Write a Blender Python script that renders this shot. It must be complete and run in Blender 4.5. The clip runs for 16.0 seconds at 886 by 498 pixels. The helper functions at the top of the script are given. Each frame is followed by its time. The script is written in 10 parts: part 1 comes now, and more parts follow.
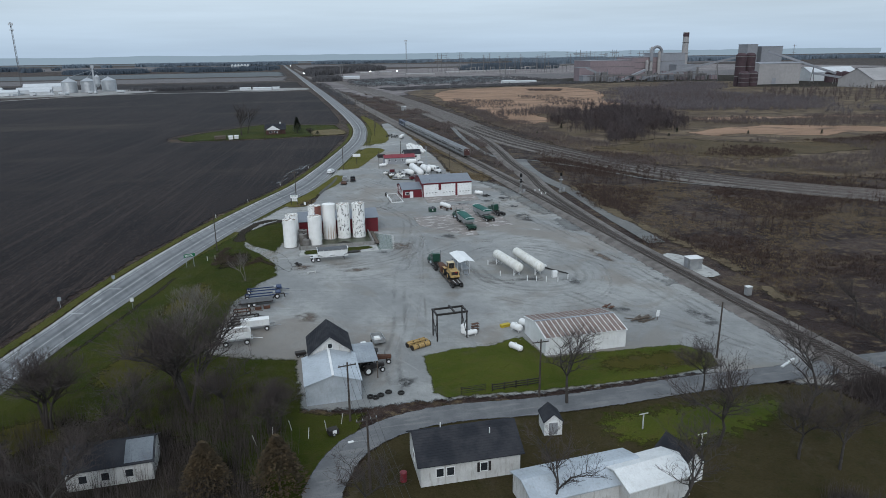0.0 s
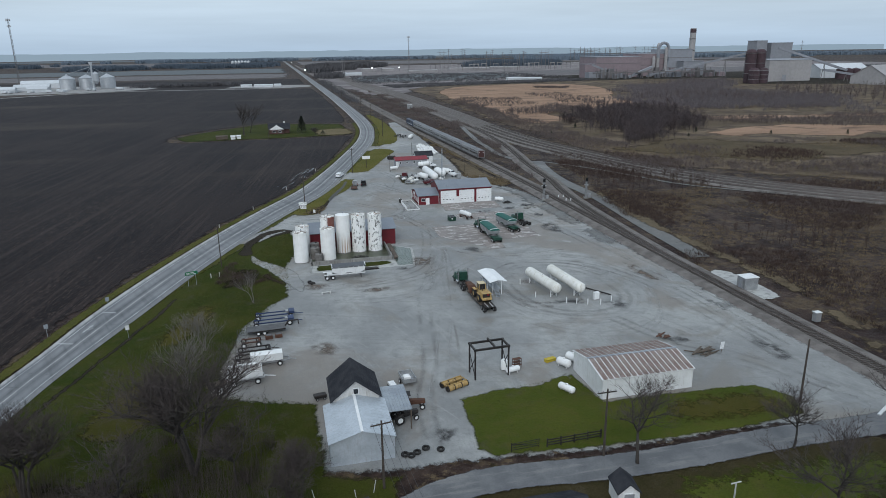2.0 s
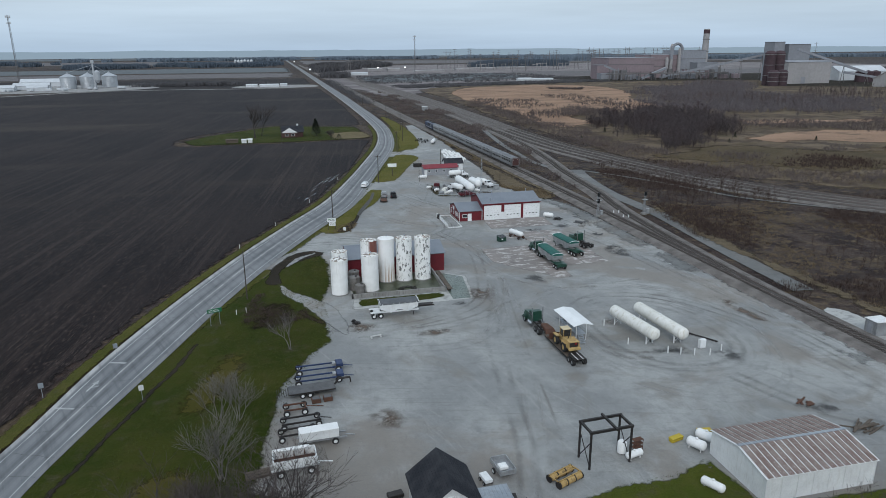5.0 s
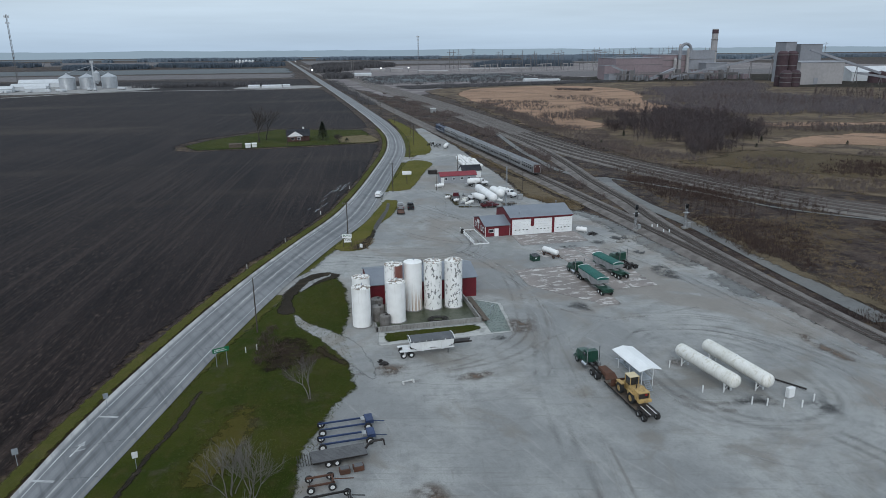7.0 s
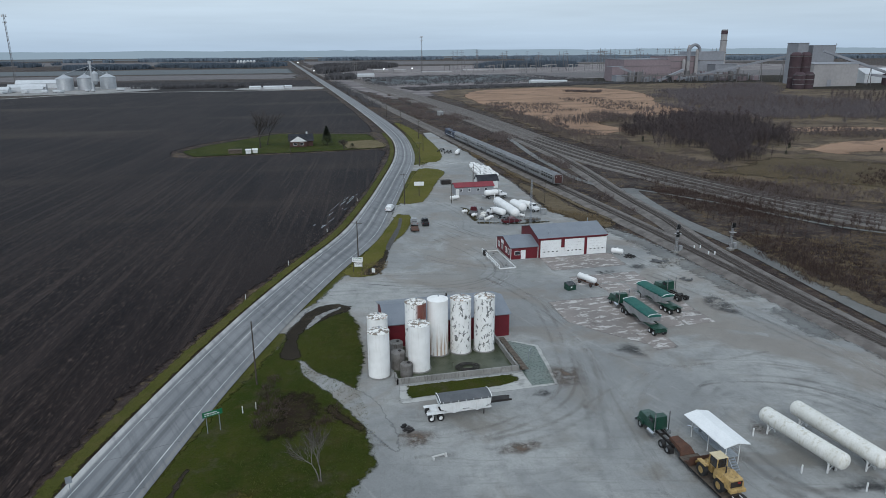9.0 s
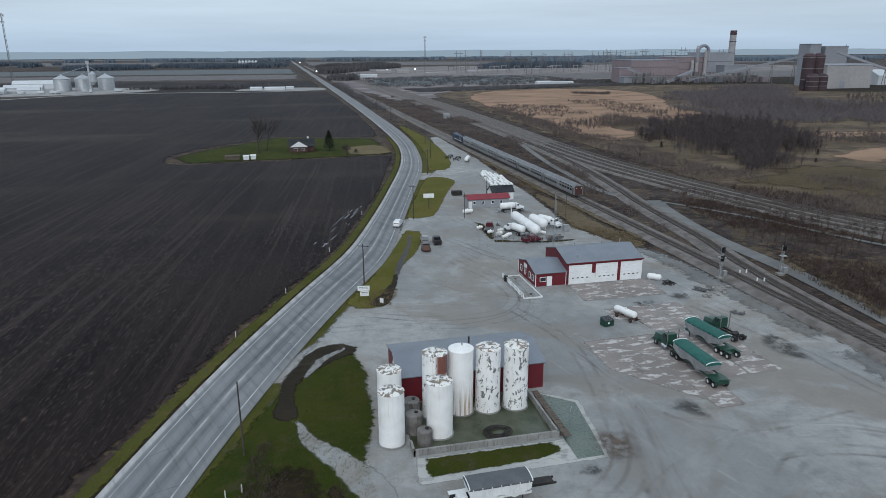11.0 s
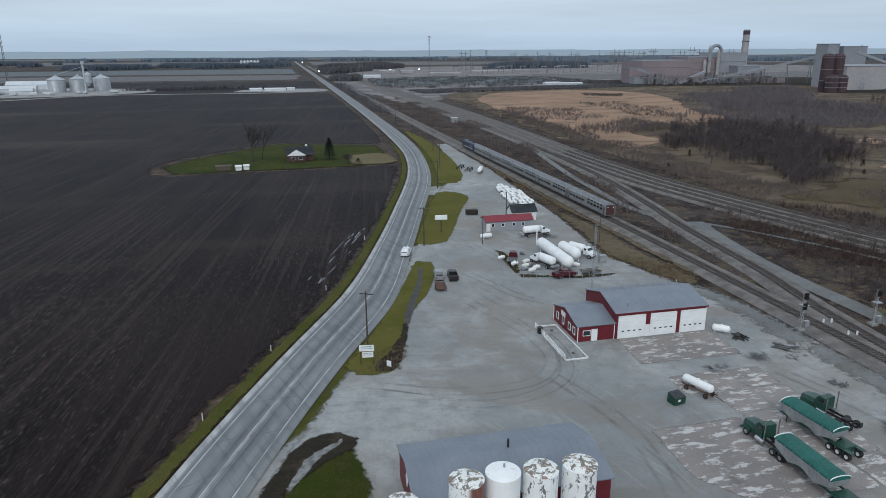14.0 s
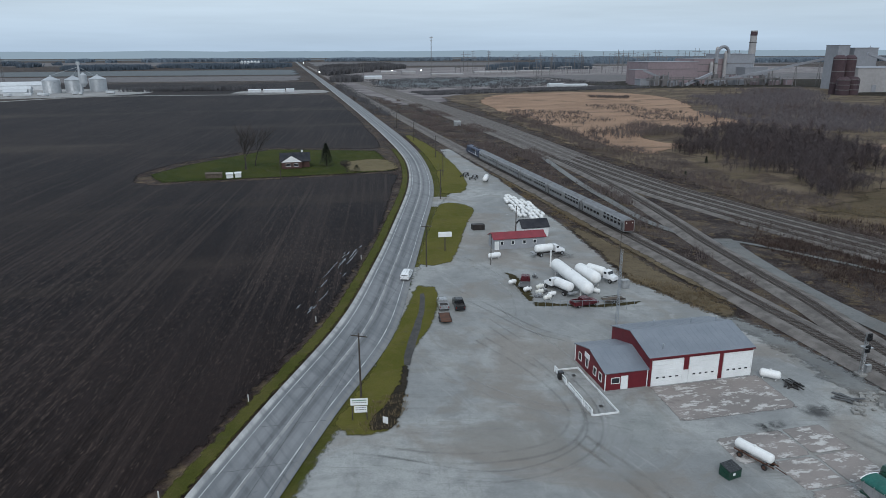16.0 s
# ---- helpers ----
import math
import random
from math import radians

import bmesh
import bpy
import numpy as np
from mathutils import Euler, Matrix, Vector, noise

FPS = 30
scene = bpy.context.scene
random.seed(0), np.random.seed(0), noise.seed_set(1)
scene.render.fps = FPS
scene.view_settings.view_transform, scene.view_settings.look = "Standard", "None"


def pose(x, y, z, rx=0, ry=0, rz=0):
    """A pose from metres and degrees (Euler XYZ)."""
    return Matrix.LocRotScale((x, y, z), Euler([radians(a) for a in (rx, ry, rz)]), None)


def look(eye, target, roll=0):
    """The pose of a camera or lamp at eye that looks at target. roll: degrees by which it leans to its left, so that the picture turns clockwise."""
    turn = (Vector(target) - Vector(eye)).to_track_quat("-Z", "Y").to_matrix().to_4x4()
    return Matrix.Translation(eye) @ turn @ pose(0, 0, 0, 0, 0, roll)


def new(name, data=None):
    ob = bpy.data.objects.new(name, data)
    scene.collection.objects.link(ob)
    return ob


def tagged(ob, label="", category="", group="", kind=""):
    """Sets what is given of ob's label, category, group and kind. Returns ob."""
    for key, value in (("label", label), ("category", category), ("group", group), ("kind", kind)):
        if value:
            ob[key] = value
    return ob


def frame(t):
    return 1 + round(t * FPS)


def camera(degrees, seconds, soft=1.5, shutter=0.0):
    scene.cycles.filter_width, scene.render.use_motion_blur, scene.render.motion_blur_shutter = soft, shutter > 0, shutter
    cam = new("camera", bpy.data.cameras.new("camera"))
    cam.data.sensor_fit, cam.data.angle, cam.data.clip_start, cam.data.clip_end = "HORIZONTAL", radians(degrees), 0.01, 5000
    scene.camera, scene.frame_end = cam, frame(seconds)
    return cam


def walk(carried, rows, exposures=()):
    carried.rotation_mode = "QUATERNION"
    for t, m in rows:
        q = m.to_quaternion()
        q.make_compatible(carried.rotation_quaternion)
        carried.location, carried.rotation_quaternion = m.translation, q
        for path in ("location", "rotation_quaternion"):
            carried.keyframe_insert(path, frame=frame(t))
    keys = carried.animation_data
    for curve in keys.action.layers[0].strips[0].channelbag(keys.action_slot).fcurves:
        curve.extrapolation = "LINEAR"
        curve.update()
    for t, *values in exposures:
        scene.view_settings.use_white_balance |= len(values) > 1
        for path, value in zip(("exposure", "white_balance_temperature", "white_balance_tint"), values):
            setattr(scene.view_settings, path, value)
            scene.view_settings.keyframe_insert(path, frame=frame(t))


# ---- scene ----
cam = camera(66.8, 16.0, 0.65)
PATH = [
    (0, (6.406, 0.491, 46.588), (6.851, 2.357, 46.024), -0.7),
    (0.5, (6.361, 4.346, 46.687), (6.807, 6.211, 46.12), -0.7),
    (1, (6.002, 8.23, 46.768), (6.447, 10.095, 46.199), -0.7),
    (1.5, (5.314, 12.133, 46.804), (5.758, 13.997, 46.233), -0.7),
    (2, (4.354, 16.083, 46.802), (4.798, 17.947, 46.228), -0.7),
    (2.5, (3.178, 20.095, 46.741), (3.622, 21.959, 46.167), -0.6),
    (3, (1.888, 24.149, 46.648), (2.332, 26.012, 46.073), -0.6),
    (3.5, (0.605, 28.277, 46.566), (1.05, 30.14, 45.99), -0.5),
    (4, (-0.534, 32.424, 46.529), (-0.089, 34.287, 45.954), -0.4),
    (4.2, (-0.913, 34.094, 46.521), (-0.468, 35.958, 45.947), -0.4),
    (6.5, (-4.015, 53.366, 46.363), (-3.572, 55.23, 45.789), -0.4),
    (7, (-4.403, 57.761, 46.4), (-3.961, 59.625, 45.827), -0.4),
    (7.5, (-4.683, 62.394, 46.459), (-4.242, 64.259, 45.885), -0.3),
    (8, (-4.812, 67.145, 46.539), (-4.371, 69.009, 45.964), -0.3),
    (8.5, (-4.802, 71.852, 46.625), (-4.362, 73.717, 46.052), -0.2),
    (9, (-4.615, 76.407, 46.693), (-4.176, 78.272, 46.121), -0.3),
    (11.5, (-3.087, 98.736, 46.866), (-2.654, 100.603, 46.295), -0.2),
    (12, (-2.676, 103.106, 46.92), (-2.244, 104.973, 46.348), -0.2),
    (12.5, (-2.262, 107.59, 46.999), (-1.831, 109.458, 46.427), -0.2),
    (13, (-1.697, 112.006, 47.052), (-1.266, 113.874, 46.481), -0.2),
    (13.5, (-1.064, 116.454, 47.092), (-0.636, 118.322, 46.52), -0.2),
    (14, (-0.385, 120.899, 47.116), (0.041, 122.768, 46.544), -0.2),
    (14.5, (0.351, 125.24, 47.146), (0.775, 127.109, 46.575), -0.2),
    (15, (1.089, 129.385, 47.177), (1.513, 131.254, 46.606), -0.2),
    (15.5, (1.852, 133.212, 47.193), (2.274, 135.082, 46.622), -0.1),
    (16, (2.599, 136.88, 47.191), (3.021, 138.75, 46.621), -0.1),
]
walk(cam, [(t, look(eye, target, roll)) for t, eye, target, roll in PATH])

from mathutils import geometry

# ---- world and light ----
world = bpy.data.worlds.new("overcast_sky")
scene.world = world
world.use_nodes = True
wn, wl = world.node_tree.nodes, world.node_tree.links
wn.clear()
w_out = wn.new("ShaderNodeOutputWorld")
w_bg = wn.new("ShaderNodeBackground")
w_sky = wn.new("ShaderNodeTexSky")
w_sky.sky_type = "NISHITA"
w_sky.sun_disc = False
w_sky.sun_elevation = radians(38)
w_sky.sun_rotation = radians(200)
w_sky.air_density, w_sky.dust_density, w_sky.ozone_density = 1.0, 3.0, 1.0
w_tc = wn.new("ShaderNodeTexCoord")
w_sep = wn.new("ShaderNodeSeparateXYZ")
wl.new(w_tc.outputs["Generated"], w_sep.inputs[0])
# long soft cloud bands of the overcast
w_map = wn.new("ShaderNodeMapping")
w_map.inputs["Scale"].default_value = (1.6, 1.6, 22.0)
wl.new(w_tc.outputs["Generated"], w_map.inputs[0])
w_noise = wn.new("ShaderNodeTexNoise")
w_noise.inputs["Scale"].default_value = 1.3
w_noise.inputs["Detail"].default_value = 5.0
w_noise.inputs["Roughness"].default_value = 0.55
wl.new(w_map.outputs[0], w_noise.inputs["Vector"])
w_ramp = wn.new("ShaderNodeValToRGB")
w_ramp.color_ramp.elements[0].position = 0.0
w_ramp.color_ramp.elements[0].color = (0.495, 0.64, 0.81, 1)
w_ramp.color_ramp.elements[1].position = 0.30
w_ramp.color_ramp.elements[1].color = (0.66, 0.79, 0.925, 1)
e = w_ramp.color_ramp.elements.new(0.05)
e.color = (0.58, 0.715, 0.85, 1)
e = w_ramp.color_ramp.elements.new(0.10)
e.color = (0.65, 0.775, 0.885, 1)
wl.new(w_sep.outputs["Z"], w_ramp.inputs[0])
w_cl = wn.new("ShaderNodeMapRange")
w_cl.inputs["From Min"].default_value, w_cl.inputs["From Max"].default_value = 0.3, 0.7
w_cl.inputs["To Min"].default_value, w_cl.inputs["To Max"].default_value = 0.90, 1.09
wl.new(w_noise.outputs["Fac"], w_cl.inputs["Value"])
w_mul = wn.new("ShaderNodeMix")
w_mul.data_type, w_mul.blend_type = "RGBA", "MULTIPLY"
w_mul.inputs["Factor"].default_value = 1.0
wl.new(w_ramp.outputs[0], w_mul.inputs["A"])
wl.new(w_cl.outputs[0], w_mul.inputs["B"])
w_s = wn.new("ShaderNodeMix")
w_s.data_type, w_s.blend_type = "RGBA", "MULTIPLY"
w_s.inputs["Factor"].default_value = 1.0
w_s.inputs["B"].default_value = (0.07, 0.07, 0.07, 1)
wl.new(w_sky.outputs[0], w_s.inputs["A"])
w_mix = wn.new("ShaderNodeMix")
w_mix.data_type = "RGBA"
w_mix.inputs["Factor"].default_value = 0.9
wl.new(w_s.outputs["Result"], w_mix.inputs["A"])
wl.new(w_mul.outputs["Result"], w_mix.inputs["B"])
wl.new(w_mix.outputs["Result"], w_bg.inputs["Color"])
w_bg.inputs["Strength"].default_value = 1.0
wl.new(w_bg.outputs[0], w_out.inputs[0])

sun = new("sun", bpy.data.lights.new("sun", "SUN"))
sun.data.energy = 1.25
sun.data.angle = radians(25)
sun.data.color = (0.965, 0.985, 1.0)
sun.matrix_basis = look((-40, -110, 95), (0, 0, 0))

# ---- materials ----


class Nodes:
    """A node material under construction; coordinates are world metres."""

    def __init__(self, name):
        self.m = bpy.data.materials.new(name)
        self.m.use_nodes = True
        self.n, self.l = self.m.node_tree.nodes, self.m.node_tree.links
        self.n.clear()
        self.out = self.n.new("ShaderNodeOutputMaterial")
        self.p = self.n.new("ShaderNodeBsdfPrincipled")
        self.l.new(self.p.outputs[0], self.out.inputs[0])
        self.geo = self.n.new("ShaderNodeNewGeometry")
        self.pos = self.geo.outputs["Position"]

    def put(self, sock, v):
        if isinstance(v, bpy.types.NodeSocket):
            self.l.new(v, sock)
        elif isinstance(v, tuple) and len(v) == 3 and sock.type == "RGBA":
            sock.default_value = (*v, 1)
        else:
            sock.default_value = v

    def mapped(self, scale=(1, 1, 1), rz=0.0, loc=(0, 0, 0), src=None):
        if rz:
            q = self.n.new("ShaderNodeMapping")
            q.inputs["Rotation"].default_value = (0, 0, rz)
            self.l.new(src or self.pos, q.inputs[0])
            src = q.outputs[0]
        k = self.n.new("ShaderNodeMapping")
        k.inputs["Scale"].default_value = scale
        k.inputs["Location"].default_value = loc
        self.l.new(src or self.pos, k.inputs[0])
        return k.outputs[0]

    def noise(self, scale, detail=4.0, rough=0.55, vec=None, distort=0.0):
        k = self.n.new("ShaderNodeTexNoise")
        k.inputs["Scale"].default_value = scale
        k.inputs["Detail"].default_value = detail
        k.inputs["Roughness"].default_value = rough
        k.inputs["Distortion"].default_value = distort
        self.l.new(vec or self.pos, k.inputs["Vector"])
        return k.outputs["Fac"]

    def wave(self, scale, distort=0.0, detail=2.0, dscale=1.0, vec=None):
        k = self.n.new("ShaderNodeTexWave")
        k.bands_direction = "X"
        k.inputs["Scale"].default_value = scale
        k.inputs["Distortion"].default_value = distort
        k.inputs["Detail"].default_value = detail
        k.inputs["Detail Scale"].default_value = dscale
        self.l.new(vec or self.pos, k.inputs["Vector"])
        return k.outputs["Fac"]

    def band(self, v, a, b, to=(0.0, 1.0)):
        k = self.n.new("ShaderNodeMapRange")
        k.interpolation_type = "SMOOTHSTEP"
        self.put(k.inputs["Value"], v)
        k.inputs["From Min"].default_value, k.inputs["From Max"].default_value = a, b
        k.inputs["To Min"].default_value, k.inputs["To Max"].default_value = to
        return k.outputs[0]

    def math(self, op, a, b=0.0):
        k = self.n.new("ShaderNodeMath")
        k.operation = op
        self.put(k.inputs[0], a)
        self.put(k.inputs[1], b)
        return k.outputs[0]

    def mix(self, f, a, b, blend="MIX"):
        k = self.n.new("ShaderNodeMix")
        k.data_type, k.blend_type = "RGBA", blend
        self.put(k.inputs["Factor"], f)
        self.put(k.inputs["A"], a)
        self.put(k.inputs["B"], b)
        return k.outputs["Result"]

    def attr(self, name):
        k = self.n.new("ShaderNodeAttribute")
        k.attribute_name = name
        return k.outputs["Fac"]

    def island(self):
        return self.geo.outputs["Random Per Island"]

    def bump(self, h, strength=0.4, dist=0.05):
        k = self.n.new("ShaderNodeBump")
        k.inputs["Strength"].default_value = strength
        k.inputs["Distance"].default_value = dist
        self.l.new(h, k.inputs["Height"])
        self.l.new(k.outputs[0], self.p.inputs["Normal"])

    def done(self, col, rough=0.85, metal=0.0, spec=0.3):
        self.put(self.p.inputs["Base Color"], col)
        self.put(self.p.inputs["Roughness"], rough)
        self.p.inputs["Metallic"].default_value = metal
        self.p.inputs["Specular IOR Level"].default_value = spec
        return self.m

    def haze_sheen(self, weight, tint=(0.82, 0.91, 1.0), rough=0.45):
        """Tinted sheen that pales dry ground at a low angle, standing in for distance haze."""
        self.p.inputs["Sheen Weight"].default_value = weight
        self.p.inputs["Sheen Roughness"].default_value = rough
        self.p.inputs["Sheen Tint"].default_value = (*tint, 1)

    def ragged(self, scale=0.9, span=0.5):
        """Lets a sheet fray into what lies below along its rim attribute."""
        e = self.attr("rim")
        k = self.math("ADD", e, self.math("MULTIPLY", self.math("SUBTRACT", self.noise(scale, 6, 0.65), 0.5), 1.7))
        f = self.band(k, 0.5 - span / 2, 0.5 + span / 2)
        tr = self.n.new("ShaderNodeBsdfTransparent")
        mx = self.n.new("ShaderNodeMixShader")
        self.l.new(f, mx.inputs[0])
        self.l.new(tr.outputs[0], mx.inputs[1])
        self.l.new(self.p.outputs[0], mx.inputs[2])
        self.l.new(mx.outputs[0], self.out.inputs[0])


def plain(name, c1, c2=None, scale=0.8, fine=9.0, rough=0.6, metal=0.0, bump=0.12, spec=0.35, dirt=None, amount=0.4):
    """Paint, metal, wood or plastic with two scales of variation and a dirt colour."""
    k = Nodes(name)
    c2 = c2 or tuple(v * 0.82 for v in c1)
    col = k.mix(k.band(k.noise(scale, 4), 0.35, 0.65), c1, c2)
    fn = k.noise(fine, 5, 0.6)
    col = k.mix(k.band(fn, 0.3, 0.7, (0.0, 0.22)), col, tuple(v * 0.6 for v in c2))
    if dirt:
        streak = k.noise(1.0, 5, 0.6, k.mapped((3.0, 3.0, 0.55)))
        col = k.mix(k.band(streak, 0.5, 0.72, (0.0, amount)), col, dirt)
    k.bump(fn, bump, 0.02)
    return k.done(col, k.band(fn, 0.2, 0.8, (max(rough - 0.12, 0.05), min(rough + 0.12, 1.0))), metal, spec)


# ---- mesh helpers ----


def link_mesh(name, bm, material, smooth=False):
    me = bpy.data.meshes.new(name)
    bm.normal_update()
    bm.to_mesh(me)
    bm.free()
    if smooth:
        me.polygons.foreach_set("use_smooth", [True] * len(me.polygons))
    for m in material if isinstance(material, (list, tuple)) else [material]:
        me.materials.append(m)
    return new(name, me)


def part(name, bm, material, parent, label="", smooth=False):
    ob = link_mesh(name, bm, material, smooth)
    ob.parent = parent
    return tagged(ob, label)


def thing(name, x, y, z, rz, label, category, group="", kind=""):
    ob = new(name)
    ob.empty_display_size = 0.3
    ob.matrix_basis = pose(x, y, z, 0, 0, rz)
    return tagged(ob, label, category, group, kind)


def face(bm, pts, mi=0):
    f = bm.faces.new([bm.verts.new(p) for p in pts])
    f.material_index = mi
    return f


def box(bm, c, s, rz=0.0, bev=0.0, ry=0.0, mi=0):
    """A box with centre c and sizes s, its upper edges chamfered by bev."""
    hx, hy, hz = s[0] / 2, s[1] / 2, s[2] / 2
    m = Matrix.Translation(c) @ Matrix.Rotation(radians(rz), 4, "Z") @ Matrix.Rotation(radians(ry), 4, "Y")
    if bev:
        b = min(bev, hx * 0.9, hy * 0.9, hz * 0.9)
        rings = [(hx - b, hy - b, -hz), (hx, hy, -hz + b), (hx, hy, hz - b), (hx - b, hy - b, hz)]
    else:
        rings = [(hx, hy, -hz), (hx, hy, hz)]
    vs = [[bm.verts.new(m @ Vector((sx * a, sy * b2, h))) for sx, sy in ((-1, -1), (1, -1), (1, 1), (-1, 1))] for a, b2, h in rings]
    fs = [bm.faces.new(list(reversed(vs[0]))), bm.faces.new(vs[-1])]
    for lo, hi in zip(vs, vs[1:]):
        for i in range(4):
            j = (i + 1) % 4
            fs.append(bm.faces.new((lo[i], lo[j], hi[j], hi[i])))
    for f in fs:
        f.material_index = mi


def tube(bm, a, b, r0, r1=None, seg=8, cap=True, mi=0):
    """A tapered round bar from a to b."""
    r1 = r0 if r1 is None else r1
    a, b = Vector(a), Vector(b)
    d = (b - a)
    if d.length < 1e-6:
        return
    q = d.to_track_quat("Z", "Y")
    ra, rb = [], []
    for i in range(seg):
        w = 2 * math.pi * i / seg
        o = q @ Vector((math.cos(w), math.sin(w), 0))
        ra.append(bm.verts.new(a + o * r0))
        rb.append(bm.verts.new(b + o * max(r1, 0.001)))
    for i in range(seg):
        j = (i + 1) % seg
        bm.faces.new((ra[i], ra[j], rb[j], rb[i])).material_index = mi
    if cap:
        bm.faces.new(list(reversed(ra))).material_index = mi
        bm.faces.new(rb).material_index = mi


def lathe(bm, profile, seg=32, m=None, mi=0):
    """Turns (radius, height) pairs round the z axis of m."""
    m = m or Matrix.Identity(4)
    rings = []
    for r, h in profile:
        if r < 1e-4:
            rings.append([bm.verts.new(m @ Vector((0, 0, h)))])
        else:
            rings.append([bm.verts.new(m @ Vector((r * math.cos(2 * math.pi * i / seg), r * math.sin(2 * math.pi * i / seg), h))) for i in range(seg)])
    for lo, hi in zip(rings, rings[1:]):
        for i in range(seg):
            j = (i + 1) % seg
            if len(lo) == 1 and len(hi) == 1:
                continue
            if len(lo) == 1:
                f = bm.faces.new((lo[0], hi[j], hi[i]))
            elif len(hi) == 1:
                f = bm.faces.new((lo[i], lo[j], hi[0]))
            else:
                f = bm.faces.new((lo[i], lo[j], hi[j], hi[i]))
            f.material_index = mi


def capsule(bm, a, b, r, seg=20, dome=0.6, mi=0):
    """A pressure tank from a to b with domed heads inside that length."""
    a, b = Vector(a), Vector(b)
    n = (b - a).length
    m = Matrix.Translation(a) @ (b - a).to_track_quat("Z", "Y").to_matrix().to_4x4()
    k = r * dome
    pr = [(r * math.sin(w), k - k * math.cos(w)) for w in [math.pi / 2 * i / 5 for i in range(6)]]
    lathe(bm, pr + [(x, n - h) for x, h in reversed(pr)], seg, m, mi)


def prism(bm, prof, x0, x1, mi=0):
    """Extrudes a (y, z) outline from x0 to x1, closed at both ends."""
    a = [bm.verts.new((x0, y, z)) for y, z in prof]
    b = [bm.verts.new((x1, y, z)) for y, z in prof]
    n = len(prof)
    bm.faces.new(a).material_index = mi
    bm.faces.new(list(reversed(b))).material_index = mi
    for i in range(n):
        j = (i + 1) % n
        bm.faces.new((a[j], a[i], b[i], b[j])).material_index = mi


def turned(bm, m):
    bmesh.ops.transform(bm, matrix=m, verts=bm.verts)
    return bm


def spline(pts, step=4.0):
    """Points along a smooth curve through pts."""
    out = []
    p = [Vector((*q[:2], 0)) for q in pts]
    p = [p[0] * 2 - p[1]] + p + [p[-1] * 2 - p[-2]]
    for i in range(1, len(p) - 2):
        n = max(1, int((p[i + 1] - p[i]).length / step))
        for j in range(n):
            t = j / n
            a, b, c, d = p[i - 1 : i + 3]
            out.append(0.5 * (2 * b + (c - a) * t + (2 * a - 5 * b + 4 * c - d) * t * t + (3 * b - a - 3 * c + d) * t ** 3))
    out.append(p[-2])
    return out


def sheet(name, pts, z, material, rim=1.0, step=3.0, wobble=0.5, smooth=True, label=""):
    """A flat area of ground with a frayed rim. pts go round it, either way."""
    ring = spline(pts + [pts[0]], step)[:-1] if smooth else [q for i in range(len(pts)) for q in straight(pts[i], pts[(i + 1) % len(pts)], step)]
    if sum(a.x * b.y - b.x * a.y for a, b in zip(ring, ring[1:] + ring[:1])) < 0:
        ring.reverse()
    ring = [v + Vector((noise.noise(v * 0.13), noise.noise(v * 0.13 + Vector((9, 4, 2))), 0)) * wobble for v in ring]
    n = len(ring)
    seg_a = np.array([v.to_2d() for v in ring])
    seg_d = np.roll(seg_a, -1, 0) - seg_a
    seg_l = np.maximum((seg_d ** 2).sum(1), 1e-9)

    def away(p):
        t = np.clip(((p - seg_a) * seg_d).sum(1) / seg_l, 0, 1)
        return float(np.sqrt((((seg_a + seg_d * t[:, None]) - p) ** 2).sum(1).min()))

    co = [v.to_2d() for v in ring]
    for i in range(n):
        d = (ring[(i + 1) % n] - ring[i - 1]).normalized()
        q = (ring[i] + Vector((-d.y, d.x, 0)) * rim).to_2d()
        if away(np.array(q)) > rim * 0.7:
            co.append(q)
    edges = [(i, (i + 1) % n) for i in range(n)]
    vs, _, fs, *_ = geometry.delaunay_2d_cdt(co, edges, [list(range(n))], 1, 0.001)
    bm = bmesh.new()
    lay = bm.verts.layers.float.new("rim")
    made = []
    for v in vs:
        q = bm.verts.new((v.x, v.y, z))
        q[lay] = min(1.0, away(np.array(v)) / rim)
        made.append(q)
    for f in fs:
        bm.faces.new([made[i] for i in f])
    for f in bm.faces:
        f.normal_update()
        if f.normal.z < 0:
            f.normal_flip()
    return tagged(link_mesh(name, bm, material), label, kind="structure")


def straight(a, b, step):
    a, b = Vector((*a[:2], 0)), Vector((*b[:2], 0))
    n = max(1, int((b - a).length / step))
    return [a.lerp(b, i / n) for i in range(n)]


def ribbon(name, left, right, z, material, label="", kind="structure", cols=6):
    """A strip of paving between two matched edges, with its attribute across from 0 to 1."""
    bm = bmesh.new()
    lay = bm.verts.layers.float.new("across")
    lay2 = bm.verts.layers.float.new("rim")
    rows, s = [], 0.0
    for i, (a, b) in enumerate(zip(left, right)):
        if i:
            s += (a - left[i - 1]).length
        row = []
        for c in range(cols + 1):
            v = bm.verts.new((*a.lerp(b, c / cols).to_2d(), z))
            v[lay], v[lay2] = c / cols, min(1.0, c / max(1, cols // 6), (cols - c) / max(1, cols // 6)) if cols < 12 else 1.0
            row.append(v)
        rows.append(row)
    for r0, r1 in zip(rows, rows[1:]):
        for c in range(cols):
            bm.faces.new((r0[c], r0[c + 1], r1[c + 1], r1[c]))
    return tagged(link_mesh(name, bm, material), label, kind=kind)


def offset(line, d):
    """The line moved d metres to its right."""
    out = []
    for i, v in enumerate(line):
        t = (line[min(i + 1, len(line) - 1)] - line[max(i - 1, 0)]).normalized()
        out.append(v + Vector((t.y, -t.x, 0)) * d)
    return out

# ---- ground materials ----


